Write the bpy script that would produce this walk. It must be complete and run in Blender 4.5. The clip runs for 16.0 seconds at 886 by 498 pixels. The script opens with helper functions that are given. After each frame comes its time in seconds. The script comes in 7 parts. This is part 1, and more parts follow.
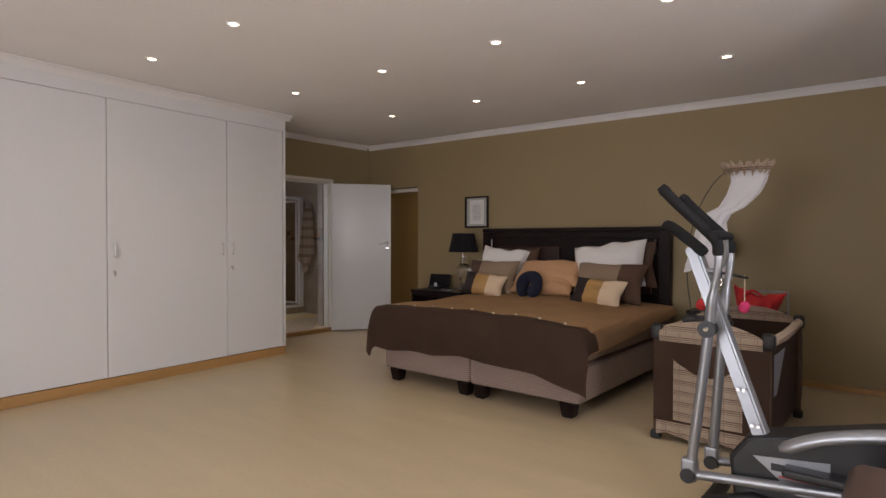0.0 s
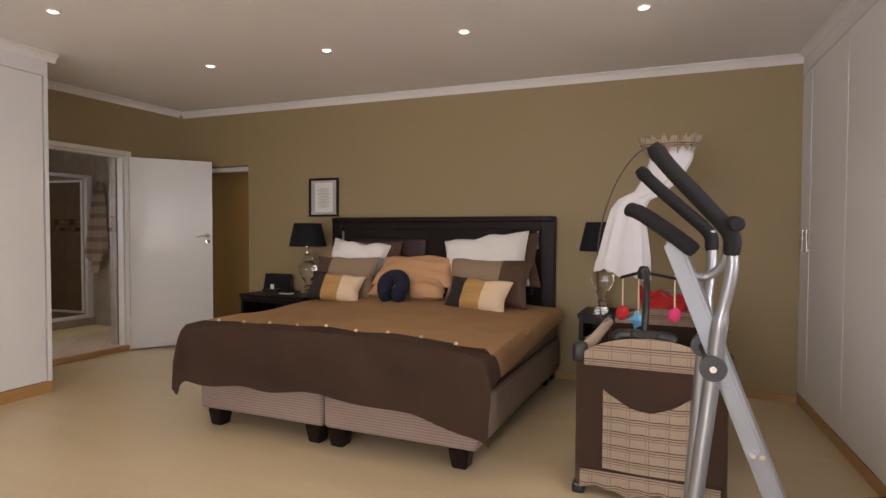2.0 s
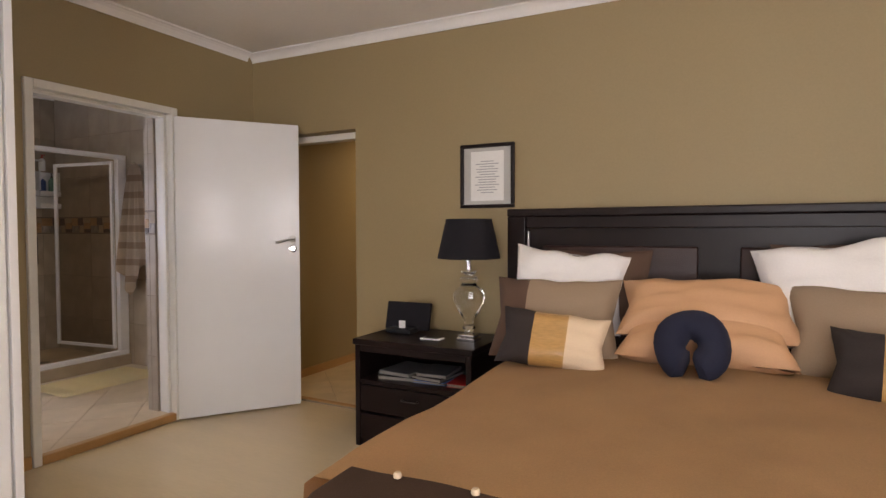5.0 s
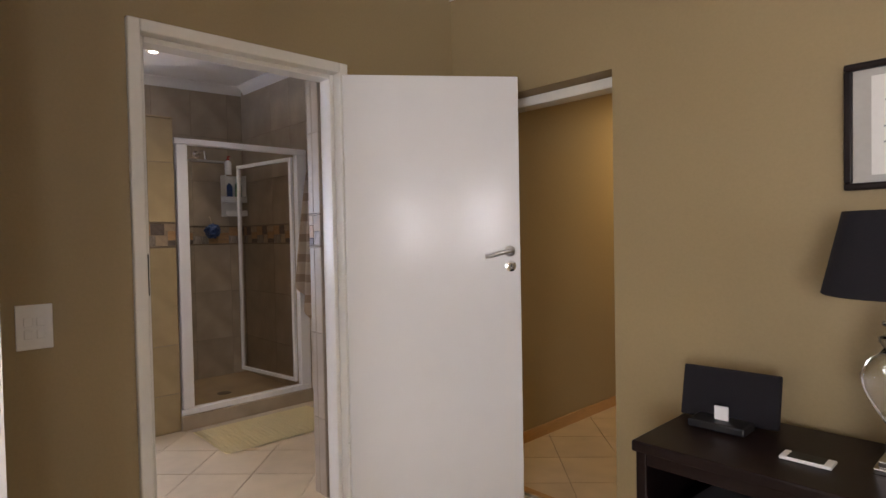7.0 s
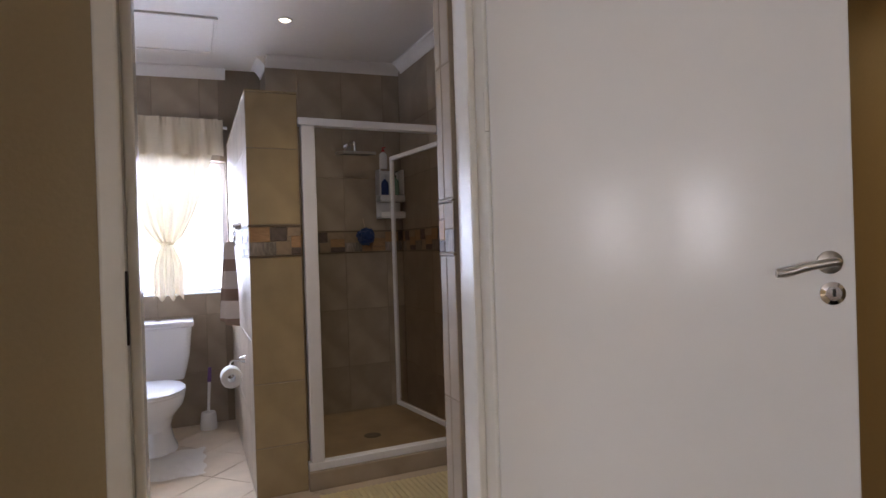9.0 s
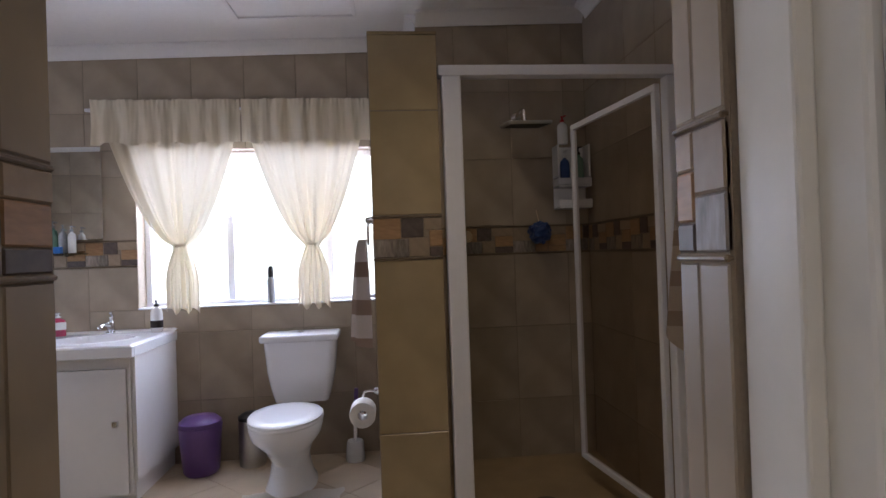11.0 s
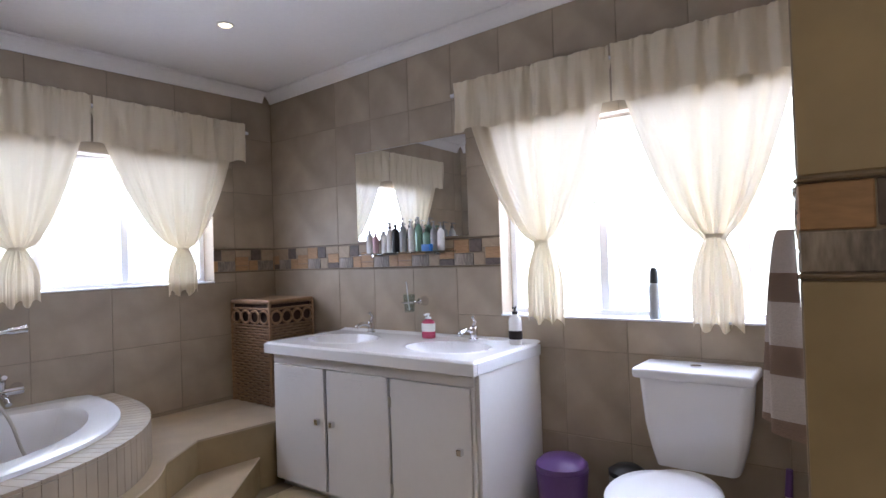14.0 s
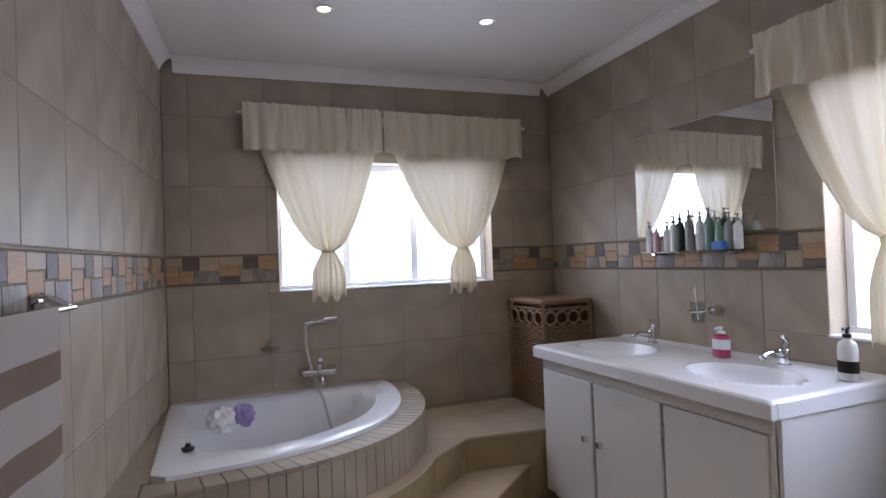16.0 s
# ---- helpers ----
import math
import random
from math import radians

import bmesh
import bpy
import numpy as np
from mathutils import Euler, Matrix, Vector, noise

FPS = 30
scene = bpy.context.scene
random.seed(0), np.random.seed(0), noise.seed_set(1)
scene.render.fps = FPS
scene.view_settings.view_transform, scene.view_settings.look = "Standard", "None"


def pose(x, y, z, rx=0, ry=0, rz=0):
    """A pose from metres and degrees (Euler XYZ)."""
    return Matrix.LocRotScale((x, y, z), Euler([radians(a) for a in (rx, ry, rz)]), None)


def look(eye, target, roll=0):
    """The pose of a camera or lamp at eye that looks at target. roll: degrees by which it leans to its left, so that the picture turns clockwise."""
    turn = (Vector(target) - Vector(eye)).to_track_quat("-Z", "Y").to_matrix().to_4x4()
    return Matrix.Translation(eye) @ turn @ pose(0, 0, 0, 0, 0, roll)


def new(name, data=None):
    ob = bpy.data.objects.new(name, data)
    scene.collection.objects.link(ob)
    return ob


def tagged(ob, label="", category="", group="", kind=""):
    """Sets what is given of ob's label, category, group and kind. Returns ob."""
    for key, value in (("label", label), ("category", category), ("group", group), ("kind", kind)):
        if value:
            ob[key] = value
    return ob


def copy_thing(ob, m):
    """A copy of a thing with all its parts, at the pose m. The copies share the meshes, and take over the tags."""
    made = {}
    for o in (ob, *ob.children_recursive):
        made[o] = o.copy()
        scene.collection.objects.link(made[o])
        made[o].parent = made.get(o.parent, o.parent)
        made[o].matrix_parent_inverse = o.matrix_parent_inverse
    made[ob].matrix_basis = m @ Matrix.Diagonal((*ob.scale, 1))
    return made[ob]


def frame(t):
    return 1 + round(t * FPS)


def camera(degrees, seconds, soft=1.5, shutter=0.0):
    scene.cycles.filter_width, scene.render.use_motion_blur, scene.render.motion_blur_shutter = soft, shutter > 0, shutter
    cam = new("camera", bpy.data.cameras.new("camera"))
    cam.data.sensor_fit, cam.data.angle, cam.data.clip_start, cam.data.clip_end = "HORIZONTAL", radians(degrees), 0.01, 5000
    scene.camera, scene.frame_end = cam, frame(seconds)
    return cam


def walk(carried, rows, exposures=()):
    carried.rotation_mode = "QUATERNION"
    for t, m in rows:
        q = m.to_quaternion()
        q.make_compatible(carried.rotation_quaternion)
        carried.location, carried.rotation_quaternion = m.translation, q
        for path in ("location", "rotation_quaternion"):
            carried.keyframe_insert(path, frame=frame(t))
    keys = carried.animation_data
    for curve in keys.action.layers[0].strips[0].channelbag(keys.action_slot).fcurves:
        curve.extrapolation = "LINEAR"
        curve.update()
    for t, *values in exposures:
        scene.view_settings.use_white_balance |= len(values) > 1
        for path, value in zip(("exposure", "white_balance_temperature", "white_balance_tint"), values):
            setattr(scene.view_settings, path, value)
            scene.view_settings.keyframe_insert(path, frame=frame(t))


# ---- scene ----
cam = camera(75.7, 16.0)
PATH = [
    (0, (0.837, 0.123, 1.266), (-0.441, 1.662, 1.233), 0.1),
    (0.5, (0.734, 0.261, 1.262), (-0.363, 1.933, 1.222), 0.1),
    (1, (0.571, 0.492, 1.259), (-0.388, 2.247, 1.213), 0.2),
    (1.5, (0.359, 0.761, 1.274), (-0.509, 2.562, 1.219), 0.1),
    (2, (0.055, 1.007, 1.262), (-0.743, 2.84, 1.202), 0.2),
    (2.5, (-0.302, 1.228, 1.279), (-1.042, 3.085, 1.212), 0.4),
    (3, (-0.642, 1.479, 1.278), (-1.359, 3.344, 1.205), 0.3),
    (5.5, (-2.336, 2.961, 1.279), (-3.397, 4.655, 1.216), -0.4),
    (6, (-2.608, 3.244, 1.287), (-3.824, 4.831, 1.227), -0.7),
    (6.5, (-2.856, 3.486, 1.276), (-4.203, 4.964, 1.22), -0.9),
    (7, (-3.153, 3.732, 1.299), (-4.612, 5.099, 1.25), -1.1),
    (7.5, (-3.393, 3.915, 1.291), (-4.955, 5.164, 1.252), -1.2),
    (8, (-3.617, 4.109, 1.288), (-5.281, 5.219, 1.26), -1.4),
    (8.5, (-3.865, 4.318, 1.276), (-5.614, 5.287, 1.264), -1.6),
    (9, (-4.074, 4.483, 1.28), (-5.904, 5.291, 1.271), -1.8),
    (9.5, (-4.295, 4.625, 1.283), (-6.196, 5.247, 1.286), -1.9),
    (12, (-5.406, 4.815, 1.266), (-7.398, 4.631, 1.285), -1.8),
    (12.5, (-5.627, 4.804, 1.28), (-7.577, 4.362, 1.304), -1.7),
    (13, (-5.764, 4.792, 1.298), (-7.641, 4.102, 1.321), -1.9),
    (13.5, (-5.858, 4.796, 1.301), (-7.622, 3.853, 1.331), -1.8),
    (14, (-5.965, 4.831, 1.306), (-7.572, 3.642, 1.337), -1.9),
    (14.5, (-6.05, 4.844, 1.315), (-7.471, 3.438, 1.346), -2.0),
    (15, (-6.158, 4.852, 1.32), (-7.38, 3.268, 1.351), -2.2),
    (15.5, (-6.242, 4.811, 1.342), (-7.239, 3.077, 1.374), -2.1),
    (16, (-6.336, 4.774, 1.351), (-7.097, 2.925, 1.385), -2.1),
]
EXPOSURES = [(0, -0.93, 6260, 12), (0.5, -0.78, 6280, 12), (1, -0.74, 6330, 12), (2, -0.42, 6560, 12), (3, 0.0, 6620, 12), (5.5, 0.15, 6420, 12), (6.5, 0.24, 6300, 12), (8, 0.06, 6200, 12), (9, -0.24, 6180, 12), (9.5, -0.54, 6240, 12),
             (12, -0.74, 6150, 11), (13, -0.60, 6150, 10), (14.5, -0.40, 6180, 10), (15.2, -0.56, 6180, 10), (16, -0.92, 6180, 10)]
walk(cam, [(t, look(eye, target, roll)) for t, eye, target, roll in PATH], EXPOSURES)

# ---- world and large lights ----
world = bpy.data.worlds.new("sky")
scene.world = world
world.use_nodes = True
wn = world.node_tree.nodes
sky = wn.new("ShaderNodeTexSky")
sky.sky_type, sky.sun_disc = "NISHITA", False
sky.sun_elevation, sky.sun_rotation = radians(50), radians(70)
world.node_tree.links.new(sky.outputs[0], wn["Background"].inputs[0])
wn["Background"].inputs[1].default_value = 0.12


def area_lamp(name, eye, target, width, height, watts, colour=(0.985, 0.925, 0.955)):
    data = bpy.data.lights.new(name, "AREA")
    data.shape, data.size, data.size_y, data.energy, data.color = "RECTANGLE", width, height, watts, colour
    ob = new(name, data)
    ob.matrix_world = look(eye, target)
    return tagged(ob, "daylight entering through the window opening", "daylight", kind="structure")


BEDROOM_DAYLIGHT, BATH_DAYLIGHT = 24, 78
area_lamp("daylight_bedroom", (1.62, 1.00, 1.50), (0.0, 1.00, 1.45), 0.38, 1.15, BEDROOM_DAYLIGHT)
area_lamp("daylight_bedroom", (1.62, 2.50, 1.50), (0.0, 2.50, 1.45), 0.38, 1.15, BEDROOM_DAYLIGHT * 1.25)
# added daylight from an unseen south window, to even out the bedroom
area_lamp("daylight_bedroom_south", (-0.7, -1.84, 1.25), (-0.7, 1.0, 1.25), 2.1, 1.85, 150)
area_lamp("daylight_bath_west", (-8.775, 4.00, 1.50), (-7.0, 4.00, 0.90), 1.4, 1.0, BATH_DAYLIGHT * 1.45, (0.70, 0.755, 1.0))
area_lamp("daylight_bath_south", (-7.40, 1.155, 1.60), (-7.40, 3.0, 1.00), 1.3, 0.80, BATH_DAYLIGHT * 0.8, (0.70, 0.755, 1.0))

# ---- materials ----


def material(name, colour, rough=0.5, metal=0.0, grain=60.0, vary=0.08, bump=0.05, stain=1.5, coat=0.0, stretch=(1, 1, 1), spread=0.0, gloss=0.5):
    """A painted, woven or worn surface: fine grain, large stains and a little relief; spread varies alike pieces."""
    m = bpy.data.materials.new(name)
    m.use_nodes = True
    n, l = m.node_tree.nodes, m.node_tree.links
    b = n["Principled BSDF"]
    b.inputs["Roughness"].default_value, b.inputs["Metallic"].default_value = rough, metal
    b.inputs["Coat Weight"].default_value, b.inputs["Specular IOR Level"].default_value = coat, gloss
    tc, mp = n.new("ShaderNodeTexCoord"), n.new("ShaderNodeMapping")
    mp.inputs["Scale"].default_value = stretch
    l.new(tc.outputs["Object"], mp.inputs[0])
    fine, broad = n.new("ShaderNodeTexNoise"), n.new("ShaderNodeTexNoise")
    fine.inputs["Scale"].default_value, broad.inputs["Scale"].default_value = grain, stain
    fine.inputs["Detail"].default_value = 4
    l.new(mp.outputs[0], fine.inputs[0])
    l.new(mp.outputs[0], broad.inputs[0])
    add = n.new("ShaderNodeMath")
    add.operation = "ADD"
    l.new(fine.outputs[0], add.inputs[0])
    l.new(broad.outputs[0], add.inputs[1])
    value = n.new("ShaderNodeMapRange")
    value.inputs[1].default_value, value.inputs[2].default_value = 0.6, 1.4
    value.inputs[3].default_value, value.inputs[4].default_value = 1 - vary, 1 + vary
    l.new(add.outputs[0], value.inputs[0])
    hue = n.new("ShaderNodeHueSaturation")
    hue.inputs["Color"].default_value = (*colour, 1)
    if spread:
        info, r, mul = n.new("ShaderNodeObjectInfo"), n.new("ShaderNodeMapRange"), n.new("ShaderNodeMath")
        r.inputs[3].default_value, r.inputs[4].default_value = 1 - spread, 1 + spread
        mul.operation = "MULTIPLY"
        l.new(info.outputs["Random"], r.inputs[0])
        l.new(r.outputs[0], mul.inputs[0])
        l.new(value.outputs[0], mul.inputs[1])
        l.new(mul.outputs[0], hue.inputs["Value"])
    else:
        l.new(value.outputs[0], hue.inputs["Value"])
    l.new(hue.outputs[0], b.inputs["Base Color"])
    if bump:
        bp = n.new("ShaderNodeBump")
        bp.inputs["Strength"].default_value, bp.inputs["Distance"].default_value = bump, 0.01
        l.new(fine.outputs[0], bp.inputs["Height"])
        l.new(bp.outputs[0], b.inputs["Normal"])
    return m


def stripes(name, base, lines, axis, period, width, rough=0.9, cross=None):
    """Cloth with bands of another colour across one axis, and optionally a plaid of fine lines across another."""
    m = material(name, base, rough, grain=220, vary=0.10, bump=0.25)
    n, l = m.node_tree.nodes, m.node_tree.links
    b, hue = n["Principled BSDF"], n["Hue/Saturation/Value"]
    tc, sep = n.new("ShaderNodeTexCoord"), n.new("ShaderNodeSeparateXYZ")
    l.new(tc.outputs["Object"], sep.inputs[0])
    last = hue.outputs[0]
    for ax, per, wid, colour, *phase in [(axis, period, width, lines)] + list(cross or ()):
        div, fr, lt, mix = n.new("ShaderNodeMath"), n.new("ShaderNodeMath"), n.new("ShaderNodeMath"), n.new("ShaderNodeMixRGB")
        div.operation, fr.operation, lt.operation = "MULTIPLY_ADD", "FRACT", "LESS_THAN"
        div.inputs[1].default_value, div.inputs[2].default_value, lt.inputs[1].default_value = 1 / per, phase[0] if phase else 0.0, wid
        l.new(sep.outputs[ax], div.inputs[0])
        l.new(div.outputs[0], fr.inputs[0])
        l.new(fr.outputs[0], lt.inputs[0])
        l.new(lt.outputs[0], mix.inputs[0])
        l.new(last, mix.inputs[1])
        mix.inputs[2].default_value = (*colour, 1)
        last = mix.outputs[0]
    l.new(last, b.inputs["Base Color"])
    return m


def glow(name, colour, strength):
    m = bpy.data.materials.new(name)
    m.use_nodes = True
    b = m.node_tree.nodes["Principled BSDF"]
    b.inputs["Base Color"].default_value = (*colour, 1)
    b.inputs["Emission Color"].default_value = (*colour, 1)
    b.inputs["Emission Strength"].default_value = strength
    return m


def glass(name, colour=(1, 1, 1), rough=0.02, ior=1.45):
    """Thin clear or tinted glass: what lies behind shows through, with a mirror gloss on top."""
    m = bpy.data.materials.new(name)
    m.use_nodes = True
    n, l = m.node_tree.nodes, m.node_tree.links
    n.remove(n["Principled BSDF"])
    clear, gloss, edge, mix = n.new("ShaderNodeBsdfTransparent"), n.new("ShaderNodeBsdfGlossy"), n.new("ShaderNodeLayerWeight"), n.new("ShaderNodeMixShader")
    power, scale = n.new("ShaderNodeMath"), n.new("ShaderNodeMath")
    power.operation, power.inputs[1].default_value = "POWER", 4.0
    scale.operation, scale.inputs[1].default_value, scale.inputs[2].default_value = "MULTIPLY_ADD", (ior - 1) * 1.2, 0.04
    clear.inputs[0].default_value, gloss.inputs["Roughness"].default_value = (*colour, 1), rough
    l.new(edge.outputs["Facing"], power.inputs[0])
    l.new(power.outputs[0], scale.inputs[0])
    l.new(scale.outputs[0], mix.inputs[0])
    l.new(clear.outputs[0], mix.inputs[1])
    l.new(gloss.outputs[0], mix.inputs[2])
    l.new(mix.outputs[0], n["Material Output"].inputs[0])
    return m


def crystal(name):
    """Solid clear glass that bends what lies behind it."""
    m = material(name, (0.97, 0.975, 0.97), 0.02, vary=0.0, bump=0)
    m.node_tree.nodes["Principled BSDF"].inputs["Transmission Weight"].default_value = 1.0
    return m


def sheer(name, colour, through_part, glow_part=1.0):
    m = bpy.data.materials.new(name)
    m.use_nodes = True
    n, l = m.node_tree.nodes, m.node_tree.links
    out = n["Material Output"]
    n.remove(n["Principled BSDF"])
    d, t, mix = n.new("ShaderNodeBsdfDiffuse"), n.new("ShaderNodeBsdfTranslucent"), n.new("ShaderNodeMixShader")
    clear, mix2 = n.new("ShaderNodeBsdfTransparent"), n.new("ShaderNodeMixShader")
    tc, weave = n.new("ShaderNodeTexCoord"), n.new("ShaderNodeTexNoise")
    weave.inputs["Scale"].default_value = 180
    l.new(tc.outputs["Object"], weave.inputs[0])
    ramp = n.new("ShaderNodeMixRGB")
    ramp.inputs[1].default_value = (*[c * 0.93 for c in colour], 1)
    ramp.inputs[2].default_value = (*colour, 1)
    soft = n.new("ShaderNodeMixRGB")
    soft.blend_type, soft.inputs[0].default_value, soft.inputs[2].default_value = "MULTIPLY", 1.0, (glow_part, glow_part, glow_part, 1)
    l.new(ramp.outputs[0], soft.inputs[1])
    l.new(weave.outputs[0], ramp.inputs[0])
    l.new(ramp.outputs[0], d.inputs[0])
    l.new(soft.outputs[0], t.inputs[0])
    mix.inputs[0].default_value, mix2.inputs[0].default_value = 0.26, through_part
    l.new(d.outputs[0], mix.inputs[1])
    l.new(t.outputs[0], mix.inputs[2])
    l.new(mix.outputs[0], mix2.inputs[1])
    l.new(clear.outputs[0], mix2.inputs[2])
    l.new(mix2.outputs[0], out.inputs[0])
    return m


